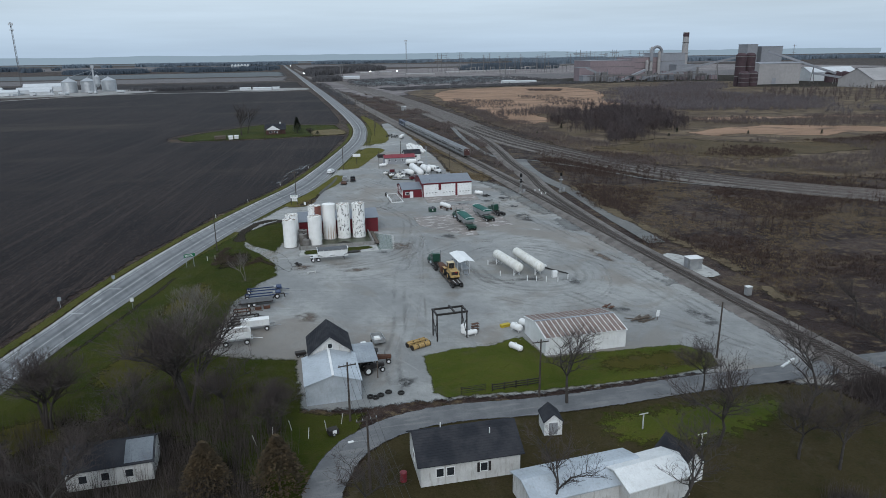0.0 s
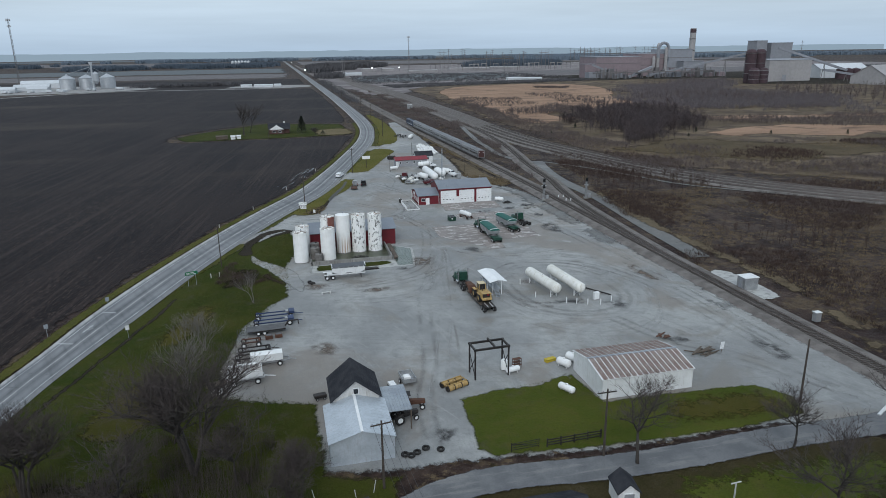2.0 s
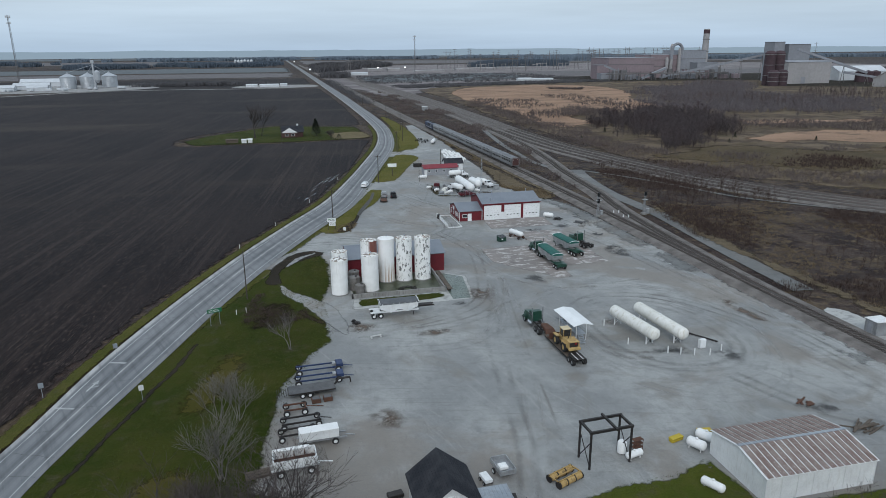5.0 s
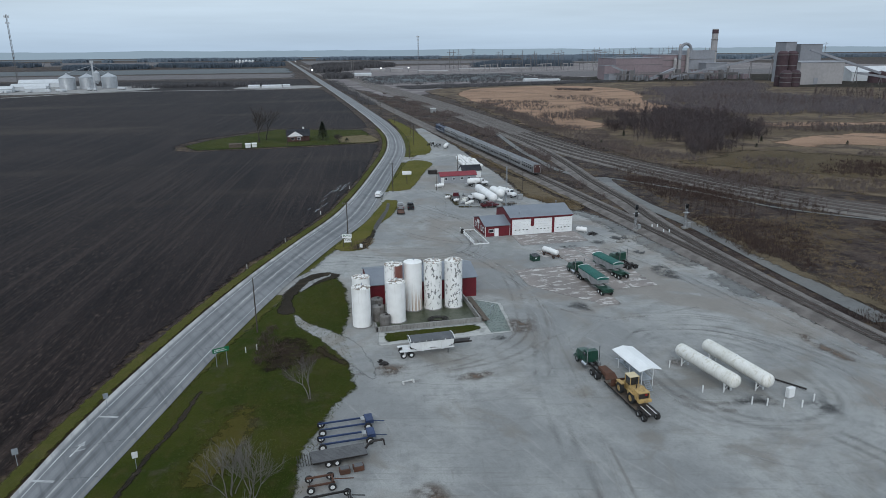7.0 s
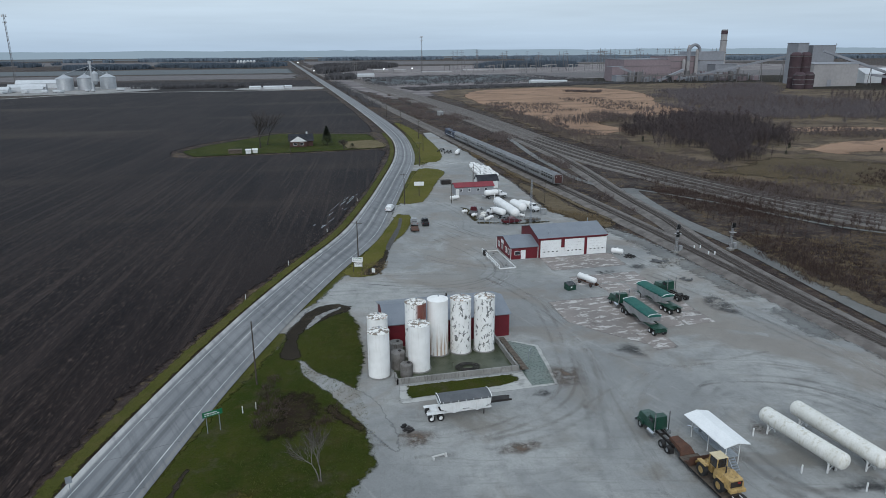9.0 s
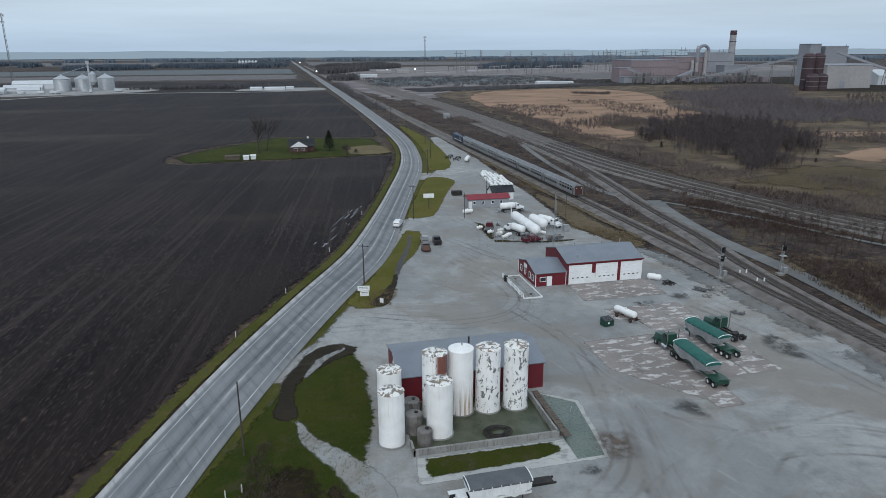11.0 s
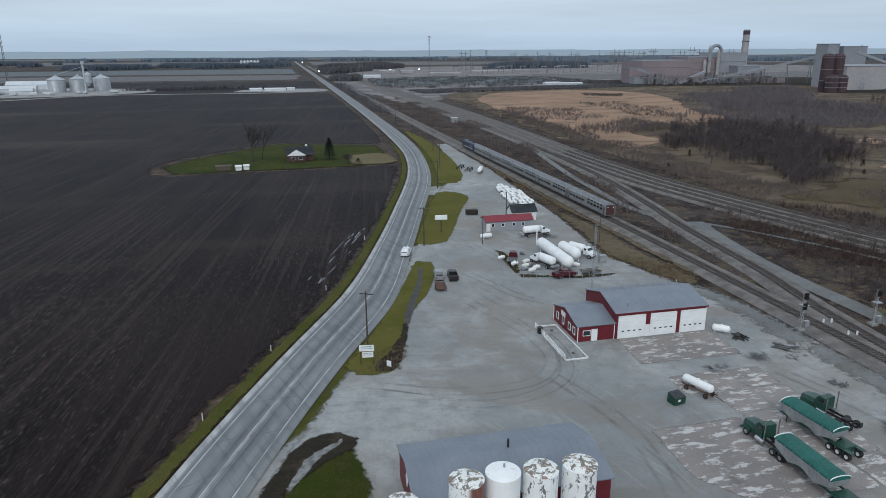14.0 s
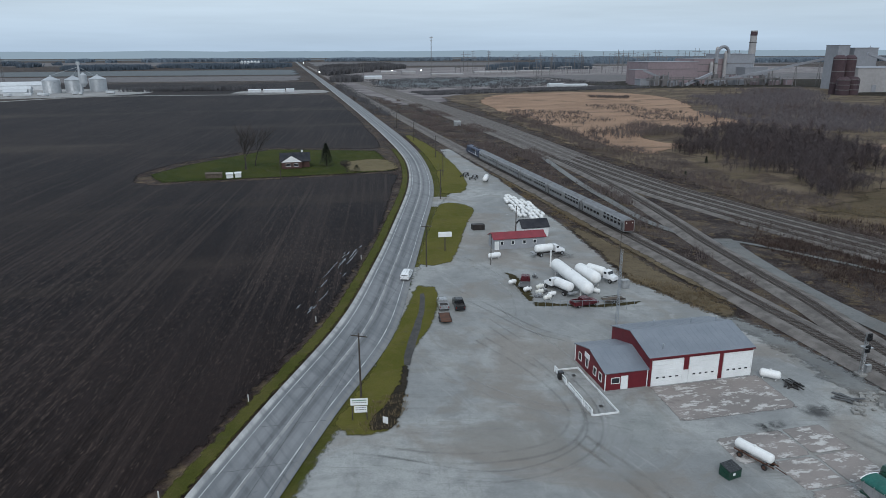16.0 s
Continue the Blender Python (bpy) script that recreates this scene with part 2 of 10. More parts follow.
def soil_material():
    k = Nodes("ploughed_soil")
    turn = radians(ROWS)
    row = k.noise(1.0, 4, 0.6, k.mapped((0.75, 0.012, 1), turn))
    row2 = k.noise(1.0, 5, 0.65, k.mapped((2.4, 0.05, 1), turn))
    fine = k.noise(2.6, 6, 0.75)
    clod = k.noise(0.5, 6, 0.65)
    big = k.noise(0.016, 4, 0.5)
    col = k.mix(k.band(big, 0.35, 0.65), (0.0100, 0.0070, 0.0070), (0.0185, 0.0130, 0.0118))
    col = k.mix(k.band(clod, 0.4, 0.7, (0, 0.6)), col, (0.0085, 0.0068, 0.0072))
    col = k.mix(k.band(row, 0.5, 0.66, (0, 0.65)), col, (0.040, 0.029, 0.0255))
    col = k.mix(k.band(row2, 0.54, 0.7, (0, 0.6)), col, (0.0065, 0.0055, 0.0062))
    # pale stalk residue lying along the rows
    stalk = k.noise(1.0, 6, 0.78, k.mapped((3.2, 0.55, 1), turn))
    stalk = k.math("MULTIPLY", k.band(stalk, 0.52, 0.64), k.band(k.noise(0.018, 5, 0.62, k.mapped((1.6, 0.4, 1), turn)), 0.36, 0.60, (0.2, 1.0)))
    col = k.mix(k.math("MULTIPLY", stalk, k.band(k.noise(1.6, 5, 0.75), 0.38, 0.6, (0.15, 0.95))), col, (0.128, 0.094, 0.078))
    # long bands between passes of the plough
    swath = k.noise(1.0, 3, 0.5, k.mapped((0.085, 0.004, 1), turn))
    col = k.mix(k.band(swath, 0.52, 0.66, (0, 0.3)), col, (0.034, 0.025, 0.023))
    tan = k.band(k.noise(0.006, 4, 0.55, k.mapped((0.5, 2.2, 1))), 0.54, 0.7, (0, 0.4))
    col = k.mix(tan, col, (0.075, 0.057, 0.044))
    k.bump(k.math("ADD", row2, k.math("MULTIPLY", fine, 0.8)), 0.7, 0.12)
    k.ragged(0.6, 0.4)
    k.haze_sheen(0.075, (0.85, 0.92, 1.0), 0.36)
    return k.done(col, 0.95, 0, 0.02)


def grass_material(name, c1, c2, c3, ragged=True, bare=0.2, fray=0.8):
    k = Nodes(name)
    big = k.noise(0.07, 4, 0.55)
    mid = k.noise(0.5, 5, 0.6)
    fine = k.noise(4.0, 6, 0.75)
    col = k.mix(k.band(big, 0.35, 0.65), c1, c2)
    col = k.mix(k.band(mid, 0.45, 0.75, (0, 0.65)), col, c3)
    col = k.mix(k.band(k.noise(0.22, 6, 0.7), 0.54, 0.70, (0, bare)), col, (0.085, 0.07, 0.05))
    col = k.mix(k.band(fine, 0.35, 0.7, (0, 0.55)), col, tuple(v * 0.45 for v in c1))
    k.bump(fine, 0.8, 0.15)
    if ragged:
        k.ragged(fray, 0.45)
    k.haze_sheen(0.05, (0.85, 0.92, 1.0), 0.22)
    return k.done(col, 0.97, 0, 0.02)


def gravel_material(name="yard_gravel", tone=1.0, cover=0.5):
    k = Nodes(name)
    g = lambda r, gg, bb: (r * tone * 0.865, gg * tone * 0.862, bb * tone * 0.84)
    fine = k.noise(5.5, 7, 0.8)
    mid = k.noise(0.35, 6, 0.66)
    big = k.noise(0.04, 5, 0.6, None, 0.6)
    col = k.mix(k.band(big, 0.36, 0.64), g(0.262, 0.268, 0.273), g(0.40, 0.405, 0.402))
    col = k.mix(k.band(mid, 0.42, 0.7, (0, 0.7)), col, g(0.225, 0.228, 0.232))
    # wheel sweeps: long bent streaks, pale and dark
    for sc, tr, ds, lo_, c, amt in (((0.5, 0.05, 1), -18, 2.4, 0.55, (0.42, 0.42, 0.412), 0.4), ((0.06, 0.7, 1), 14, 3.0, 0.56, (0.180, 0.178, 0.172), 0.4), ((0.9, 0.08, 1), 8, 3.4, 0.57, (0.18, 0.176, 0.165), 0.35), ((0.10, 1.1, 1), -30, 3.4, 0.58, (0.40, 0.39, 0.375), 0.3)):
        sw = k.noise(1.0, 6, 0.62, k.mapped(sc, radians(tr)), ds)
        col = k.mix(k.band(sw, lo_, lo_ + 0.13, (0, amt)), col, g(*c))
    # damp, muddier places
    wet = k.band(k.noise(0.07, 6, 0.62, k.mapped((1, 1, 1), 0, (40, 3, 0)), 0.8), 0.50, 0.64)
    col = k.mix(k.math("MULTIPLY", wet, 0.7), col, g(0.190, 0.170, 0.148))
    brown = k.band(k.noise(0.025, 6, 0.66, k.mapped((1, 1, 1), 0, (70, 13, 0)), 1.0), 0.50, 0.62)
    col = k.mix(k.math("MULTIPLY", brown, 0.7), col, g(0.240, 0.208, 0.182))
    green = k.band(k.noise(0.05, 5, 0.6, k.mapped((1, 1, 1), 0, (3, 77, 0))), 0.58, 0.7)
    col = k.mix(k.math("MULTIPLY", green, 0.35), col, g(0.20, 0.215, 0.205))
    puddle = k.band(k.noise(0.14, 5, 0.55, k.mapped((1, 1, 1), 0, (11, 31, 0)), 0.5), 0.67, 0.70)
    col = k.mix(k.math("MULTIPLY", puddle, 0.5), col, g(0.24, 0.245, 0.24))
    col = k.mix(k.band(k.noise(1.5, 5, 0.7), 0.50, 0.68, (0, 0.22)), col, g(0.185, 0.178, 0.172))
    col = k.mix(k.band(fine, 0.40, 0.70, (0, 0.36)), col, g(0.14, 0.14, 0.145))
    col = k.mix(k.band(k.noise(6.0, 3, 0.8), 0.60, 0.72, (0, 0.18)), col, g(0.48, 0.50, 0.49))
    k.bump(fine, 0.6, 0.05)
    rough = k.band(k.math("ADD", k.math("MULTIPLY", wet, 0.6), puddle), 0.0, 1.0, (0.72, 0.30))
    k.ragged(0.7, cover)
    k.haze_sheen(0.10, (0.9, 0.95, 1.0), 0.2)
    return k.done(col, rough, 0, 0.3)


def rut_material(name, c):
    """Broken wheel ruts, lighter or darker than the gravel they cross."""
    k = Nodes(name)
    fine = k.noise(4.5, 6, 0.75)
    col = k.mix(k.band(fine, 0.35, 0.7), c, tuple(v * 0.7 for v in c))
    k.bump(fine, 0.6, 0.05)
    e = k.attr("rim")
    n = k.math("MULTIPLY", k.band(k.noise(0.11, 5, 0.6), 0.36, 0.64), 0.26)
    f = k.math("MULTIPLY", k.band(e, 0.0, 1.0), n)
    tr = k.n.new("ShaderNodeBsdfTransparent")
    mx = k.n.new("ShaderNodeMixShader")
    k.l.new(f, mx.inputs[0])
    k.l.new(tr.outputs[0], mx.inputs[1])
    k.l.new(k.p.outputs[0], mx.inputs[2])
    k.l.new(mx.outputs[0], k.out.inputs[0])
    return k.done(col, 0.6, 0, 0.4)


def puddle_material():
    k = Nodes("field_water")
    k.bump(k.noise(3, 3), 0.05, 0.02)
    k.ragged(0.8, 0.12)
    return k.done((0.055, 0.058, 0.064), 0.22, 0, 0.5)


def asphalt_material():
    k = Nodes("highway_asphalt")
    a = k.attr("across")
    fine = k.noise(7.0, 6, 0.75)
    streak = k.noise(1.0, 5, 0.6, k.mapped((1.1, 0.05, 1), radians(-22)))
    col = k.mix(k.band(k.noise(0.05, 4), 0.35, 0.65), (0.138, 0.145, 0.153), (0.188, 0.193, 0.200))
    # pale gravel shoulder, worn wheel paths, dark oil lines and a scoured crown
    wave = k.noise(1.0, 4, 0.6, k.mapped((0.5, 0.03, 1), radians(-22)))
    for c, w, tone, amt in ((0.03, 0.085, (0.44, 0.435, 0.42), 1.0), (0.28, 0.07, (0.24, 0.245, 0.252), 0.6), (0.41, 0.045, (0.082, 0.084, 0.090), 0.8), (0.505, 0.032, (0.34, 0.335, 0.325), 0.8), (0.60, 0.04, (0.092, 0.094, 0.10), 0.7), (0.72, 0.06, (0.24, 0.245, 0.252), 0.6), (0.95, 0.05, (0.23, 0.225, 0.215), 0.7)):
        d = k.math("ABSOLUTE", k.math("SUBTRACT", a, c))
        f = k.band(d, w, w * 0.35)
        col = k.mix(k.math("MULTIPLY", f, k.band(wave, 0.30, 0.62, (amt * 0.35, amt))), col, tone)
    col = k.mix(k.band(streak, 0.5, 0.72, (0, 0.5)), col, (0.085, 0.089, 0.096))
    col = k.mix(k.band(k.noise(1.0, 4, 0.6, k.mapped((0.25, 0.9, 1), radians(-22))), 0.66, 0.72, (0, 0.5)), col, (0.106, 0.106, 0.112))
    col = k.mix(k.band(fine, 0.35, 0.75, (0, 0.3)), col, (0.094, 0.094, 0.100))
    k.bump(fine, 0.25, 0.02)
    return k.done(col, k.band(streak, 0.3, 0.7, (0.62, 0.8)), 0, 0.35)


def concrete_material(name, c1, c2, c3):
    k = Nodes(name)
    mid = k.noise(0.55, 9, 0.72, k.mapped((0.6, 1.3, 1)))
    fine = k.noise(6.0, 6, 0.7)
    col = k.mix(k.band(k.noise(0.09, 4), 0.4, 0.6), c1, c2)
    # worn mud film that leaves pale patches of clean slab
    col = k.mix(k.band(mid, 0.515, 0.585, (0, 0.85)), col, c3)
    col = k.mix(k.band(k.noise(0.2, 5, 0.6, k.mapped((1, 1, 1), 0, (17, 5, 0))), 0.6, 0.7, (0, 0.6)), col, tuple(v * 0.4 for v in c1))
    col = k.mix(k.band(fine, 0.4, 0.75, (0, 0.3)), col, tuple(v * 0.5 for v in c1))
    k.bump(fine, 0.3, 0.02)
    k.ragged(1.2, 0.4)
    return k.done(col, k.band(mid, 0.4, 0.6, (0.55, 0.85)), 0, 0.3)


def scrub_material():
    """Dead grass, leaf litter and low brush that cover the rough land and the far plain."""
    k = Nodes("dead_grassland")
    far = k.noise(0.0022, 4, 0.5, k.mapped((0.6, 2.4, 1)))
    big = k.noise(0.014, 5, 0.6, k.mapped((0.8, 1.3, 1)))
    mid = k.noise(0.11, 6, 0.68)
    fine = k.noise(1.3, 6, 0.75)
    col = k.mix(k.band(big, 0.38, 0.62), (0.040, 0.027, 0.024), (0.074, 0.051, 0.041))
    col = k.mix(k.band(far, 0.45, 0.6, (0, 0.7)), col, (0.082, 0.066, 0.057))
    col = k.mix(k.band(mid, 0.46, 0.58, (0, 0.85)), col, (0.020, 0.0130, 0.0120))
    col = k.mix(k.band(k.noise(0.3, 6, 0.7, k.mapped((1, 1, 1), 0, (5, 8, 0))), 0.54, 0.62, (0, 0.85)), col, (0.150, 0.110, 0.066))
    col = k.mix(k.band(k.noise(0.06, 6, 0.68, k.mapped((1, 1.4, 1), 0.5, (25, 8, 0))), 0.54, 0.63, (0, 0.55)), col, (0.140, 0.104, 0.060))
    col = k.mix(k.band(fine, 0.35, 0.7, (0, 0.6)), col, (0.022, 0.0155, 0.0145))
    k.bump(k.math("ADD", fine, mid), 0.8, 0.3)
    k.haze_sheen(0.10, (0.85, 0.92, 1.0), 0.22)
    return k.done(col, 0.95, 0, 0.03)


def reed_material():
    k = Nodes("dry_reeds")
    big = k.noise(0.02, 5, 0.6, k.mapped((0.8, 1.6, 1)))
    fine = k.noise(0.9, 6, 0.75, k.mapped((1, 1, 1)))
    col = k.mix(k.band(big, 0.38, 0.62), (0.345, 0.225, 0.155), (0.270, 0.175, 0.122))
    col = k.mix(k.band(k.noise(0.035, 5, 0.6, k.mapped((1, 2, 1), 0, (3, 9, 0))), 0.54, 0.66, (0, 0.75)), col, (0.120, 0.086, 0.068))
    col = k.mix(k.band(fine, 0.4, 0.75, (0, 0.35)), col, (0.10, 0.07, 0.045))
    k.bump(fine, 0.9, 0.5)
    k.ragged(0.06, 0.5)
    k.haze_sheen(0.04, (0.95, 0.95, 1.0), 0.25)
    return k.done(col, 0.97, 0, 0.03)


ROWS = 7.8
M_SOIL = soil_material()
M_GRASS = grass_material("mown_grass", (0.031, 0.044, 0.008), (0.052, 0.058, 0.012), (0.074, 0.062, 0.024), True, 0.6)
M_LAWN = grass_material("bright_mown_lawn", (0.054, 0.074, 0.012), (0.084, 0.094, 0.018), (0.108, 0.090, 0.030), True, 0.5)
M_VERGE = grass_material("verge_grass", (0.062, 0.068, 0.016), (0.090, 0.086, 0.025), (0.110, 0.092, 0.036), True, 0.6)
M_ISLAND = grass_material("island_grass", (0.094, 0.094, 0.020), (0.128, 0.116, 0.031), (0.150, 0.122, 0.048), True, 0.55)
M_DULL = grass_material("dull_winter_grass", (0.046, 0.038, 0.018), (0.060, 0.048, 0.024), (0.032, 0.034, 0.011), True, 0.6)
M_DITCH = grass_material("wet_ditch_litter", (0.030, 0.026, 0.020), (0.045, 0.037, 0.028), (0.020, 0.018, 0.016), True, 0.6)
M_GRAVEL = gravel_material()
M_ASPHALT = asphalt_material()
M_SLAB = concrete_material("stained_concrete", (0.248, 0.216, 0.200), (0.195, 0.172, 0.160), (0.54, 0.52, 0.50))
M_PAD = concrete_material("pale_concrete", (0.36, 0.36, 0.35), (0.42, 0.42, 0.40), (0.28, 0.28, 0.27))
M_SCRUB = scrub_material()
M_REED = reed_material()
M_WET = plain("algae_water", (0.085, 0.115, 0.095), (0.12, 0.145, 0.125), 0.3, 3.0, 0.3, 0, 0.1, 0.5)
M_LINE = plain("road_paint_white", (0.56, 0.57, 0.57), (0.26, 0.265, 0.27), 0.35, 6, 0.7)
M_SEEP = plain("ditch_seep", (0.040, 0.038, 0.036), (0.065, 0.060, 0.055), 0.6, 3.0, 0.6, 0, 0.05, 0.2)

# ---- ground ----
bm = bmesh.new()
for i in range(24):
    for j in range(24):
        x0, x1 = [6000 * ((q / 12) - 1) * abs((q / 12) - 1) for q in (i, i + 1)]
        y0, y1 = [1500 + 7500 * ((q / 12) - 1) * abs((q / 12) - 1) for q in (j, j + 1)]
        face(bm, [(x0, y0, -0.32), (x1, y0, -0.32), (x1, y1, -0.32), (x0, y1, -0.32)])
bmesh.ops.remove_doubles(bm, verts=bm.verts, dist=0.01)
tagged(link_mesh("ground", bm, M_SCRUB), "brown winter grassland and litter on flat land", kind="structure")

ROAD_L = [(-90, -80), (-66, 0), (-52, 62), (-40.3, 112), (-36.4, 127), (-32.2, 145), (-25.0, 168), (-15.0, 195.5), (-3.8, 222), (9.1, 251), (19, 282), (28.8, 317), (42.6, 371), (50, 415), (53, 455), (54.5, 520), (55, 600), (55, 736), (53.5, 993), (50, 1573), (42, 2640), (30, 4800)]
ROAD_R = [(-76, -80), (-54, 0), (-44, 62), (-33.5, 108), (-29.6, 122.5), (-22.8, 143), (-14.6, 168), (-5.0, 193), (5.5, 217), (17.8, 243), (27, 275), (36.5, 310), (50.2, 362), (58, 411), (62.3, 460), (64, 520), (64.3, 600), (64.5, 736), (63, 993), (59, 1573), (51, 2640), (39, 4800)]


def matched(a, b, n=14):
    """The same number of points along both edges, piece by piece."""
    oa, ob_ = [], []
    for s, o in ((a, oa), (b, ob_)):
        p = [Vector((*q, 0)) for q in s]
        p = [p[0] * 2 - p[1]] + p + [p[-1] * 2 - p[-2]]
        for i in range(1, len(p) - 2):
            for j in range(n):
                t = j / n
                w, x, y, z = p[i - 1 : i + 3]
                o.append(0.5 * (2 * x + (y - w) * t + (2 * w - 5 * x + 4 * y - z) * t * t + (3 * x - w - 3 * y + z) * t ** 3))
        o.append(p[-2])
    return oa, ob_


EDGE_L, EDGE_R = matched(ROAD_L, ROAD_R)
lo = [v.to_2d().to_tuple() for v in offset(EDGE_L, -2.6)[:160:4]]
field = [(-1500, -150)] + [(-100, -150)] + [p for p in lo if p[1] < 395] + [(45.5, 403), (20, 400), (-47, 397), (-55, 404), (-57, 420), (-46, 444), (-8, 485), (47, 468)] + [(50.2, 505), (51.2, 600), (51.2, 760), (47, 900), (-30, 912), (-120, 922), (-190, 918), (-290, 842), (-420, 760), (-700, 700), (-1500, 640)]
sheet("field", field, -0.20, M_SOIL, 2.5, 12, 1.2, False, "dark ploughed field with faint stalk rows")
sheet("far_field", [(-500, 900), (-210, 935), (-30, 925), (45, 1010), (45, 1205), (-130, 1225), (-320, 1230), (-700, 1200)], -0.2, M_SOIL, 5, 40, 3, False, "black ploughed field beyond a lane")
M_PADDOCK = grass_material("worn_tan_paddock", (0.150, 0.120, 0.070), (0.180, 0.145, 0.085), (0.110, 0.098, 0.045), True, 0.4)
sheet("farm_lawn", [(-46, 399), (-54, 418), (-43, 440), (-7, 482), (44, 465), (46, 405), (24, 402)], -0.16, M_GRASS, 3, 8, 1, False, "green farmyard lawn with worn bare patches")
sheet("lawn_patch", [(24, 404), (46, 408), (46, 436), (34, 440), (22, 430)], -0.13, M_PADDOCK, 5, 6, 1, True, "yellowed grass paddock")
vl = offset(EDGE_L, -3.2)[:200]
ribbon("verge_west", vl, EDGE_L[:200], -0.10, M_VERGE, "mossy green grass verge along the road", cols=3)

# the strip of land between highway and yard
sheet("grass_west", [(-66, -30), (-52, 30), (-41, 85), (-36, 108), (-31, 124), (-25, 140), (-17, 162), (-9, 180), (-1.5, 197), (5.2, 194), (6.6, 186), (6.2, 174), (3.7, 163), (4, 144), (0.4, 139.8), (-3.5, 131), (-5.3, 122), (-6.3, 112), (-7.5, 107), (0, 103.5), (7, 101), (7, 84), (16, 82), (12, 72), (8, 60), (0, 20), (0, -30)], -0.02, M_GRASS, 1.6, 3, 0.7, False, "wet green grass bank between road and yard")
strip = [v.to_2d().to_tuple() for v in offset(EDGE_R, -3.0)[:200:5]] + [v.to_2d().to_tuple() for v in reversed(offset(EDGE_R, 7.0)[:200:5])]
sheet("verge_east", strip, -0.10, M_VERGE, 1.5, 4, 0.4, False, "mossy green grass verge along the road")
sheet("yard", [(-6, 190), (12, 230), (22, 262), (33, 296), (46, 340), (56, 362), (66, 400), (73, 460), (80, 462), (80, 380), (77, 330), (76, 300), (72, 262), (78, 240), (83.5, 225), (84.5, 205), (85, 180), (85, 150), (85.5, 120), (86, 82), (82, 70), (66, 79), (40, 80), (15, 82), (2, 84), (-10, 105), (-11, 120), (-9, 140), (-9, 165), (-11, 172)], -0.06, M_GRAVEL, 2.2, 3, 0.7, False, "pale grey gravel truck yard with wheel marks")
sheet("road_apron", [(-12, 186), (3, 206), (10, 216), (20, 236), (26, 230), (20, 205), (8, 196), (-1, 186)], -0.075, M_GRAVEL, 1.5, 3, 0.4, True, "gravel apron at the yard entrance")
sheet("road_apron", [(20, 262), (27, 279), (38, 282), (44, 275), (36, 262), (31, 266), (27, 272)], -0.077, M_GRAVEL, 1.2, 3, 0.4, True, "gravel apron at the second entrance")
sheet("road_apron", [(42, 338), (46, 352), (56, 350), (60, 342), (54, 336)], -0.077, M_GRAVEL, 1.2, 3, 0.4, True, "gravel driveway to the road")
sheet("grass_front", [(25.5, 97), (24.3, 84.5), (26, 82.3), (40, 81), (58, 80), (69, 81), (71, 86), (68, 90.4), (59, 91.2), (45, 91.4), (44, 100.8), (38, 98.3), (32, 98.6)], 0.02, M_LAWN, 1.0, 2.5, 0.4, False, "mown green lawn in front of the long shed")
sheet("grass_island", [(4.9, 216.5), (7, 212.6), (12.7, 212.6), (16.1, 220), (18.7, 232), (27, 249.4), (30.4, 265.5), (26.5, 268), (18, 245), (10, 226)], 0.02, M_ISLAND, 1.1, 2.5, 0.4, True, "mossy grass island with a ditch beside the road")
sheet("grass_island", [(28.4, 280.6), (37, 280.6), (49.3, 312), (57, 334), (48, 342), (36.5, 308)], 0.02, M_ISLAND, 1.2, 3, 0.4, True, "yellow-green grass island beside the road")
sheet("grass_island", [(51, 355), (62, 361), (69.4, 401), (72.4, 464), (70, 520), (66, 520), (64, 470), (60, 412)], 0.02, M_ISLAND, 1.2, 4, 0.5, True, "yellow-green grass strip beside the road")
sheet("ditch", [(2.9, 198.6), (5.4, 194.8), (1.2, 190.9), (-2.6, 185.7), (-4.2, 179.7), (-5, 175), (-8, 176), (-7, 183.2), (-5.6, 188.7), (-3.4, 194), (0.2, 198.4)], 0.03, M_DITCH, 1.0, 1.0, 1.4, True, "dark wet ditch full of dead leaves")
sheet("ditch", [(9.5, 213.4), (13.5, 213.2), (16, 220), (18.5, 231), (17, 231), (13.5, 221), (10.5, 217)], 0.04, M_DITCH, 0.9, 2, 0.5, True, "dark wet ditch in a grass island")
M_BRUSH = grass_material("dead_weed_mat", (0.024, 0.017, 0.013), (0.040, 0.029, 0.020), (0.050, 0.050, 0.018), True, 0.3, 0.45)
BRUSH = [(-10, 170), (-6.1, 171), (-3.6, 167.6), (-1.2, 162.4), (0.2, 158.6), (-0.6, 155.2), (-2.6, 153.4), (-5.1, 151), (-7.6, 151.6), (-11.4, 151), (-10.6, 159), (-10.9, 164.2)]
sheet("brush_patch", BRUSH, 0.03, M_BRUSH, 4.6, 1.2, 2.5, True, "patch of dark dead weeds in the grass")
sheet("muddy_path", [(-6.3, 177.2), (-4.8, 172), (-3.7, 168), (-1.3, 163.2), (1.2, 157), (3.2, 151.1), (6.4, 145.6), (7, 150), (6.4, 156), (4.6, 161), (1.4, 166.4), (-1.1, 169.6), (-3.7, 174.2)], -0.015, M_GRAVEL, 0.9, 1.5, 0.8, True, "muddy gravel path with tyre ruts")
sheet("brush_edge", [(-2.2, 164), (0.4, 158.6), (2.8, 154.0), (5.0, 149.2), (8.4, 144.4), (5.8, 145.4), (3.2, 148.6), (0.6, 153.2), (-1.6, 158)], 0.042, M_BRUSH, 1.3, 1.0, 1.2, True, "dark eroded turf edge beside a muddy path")
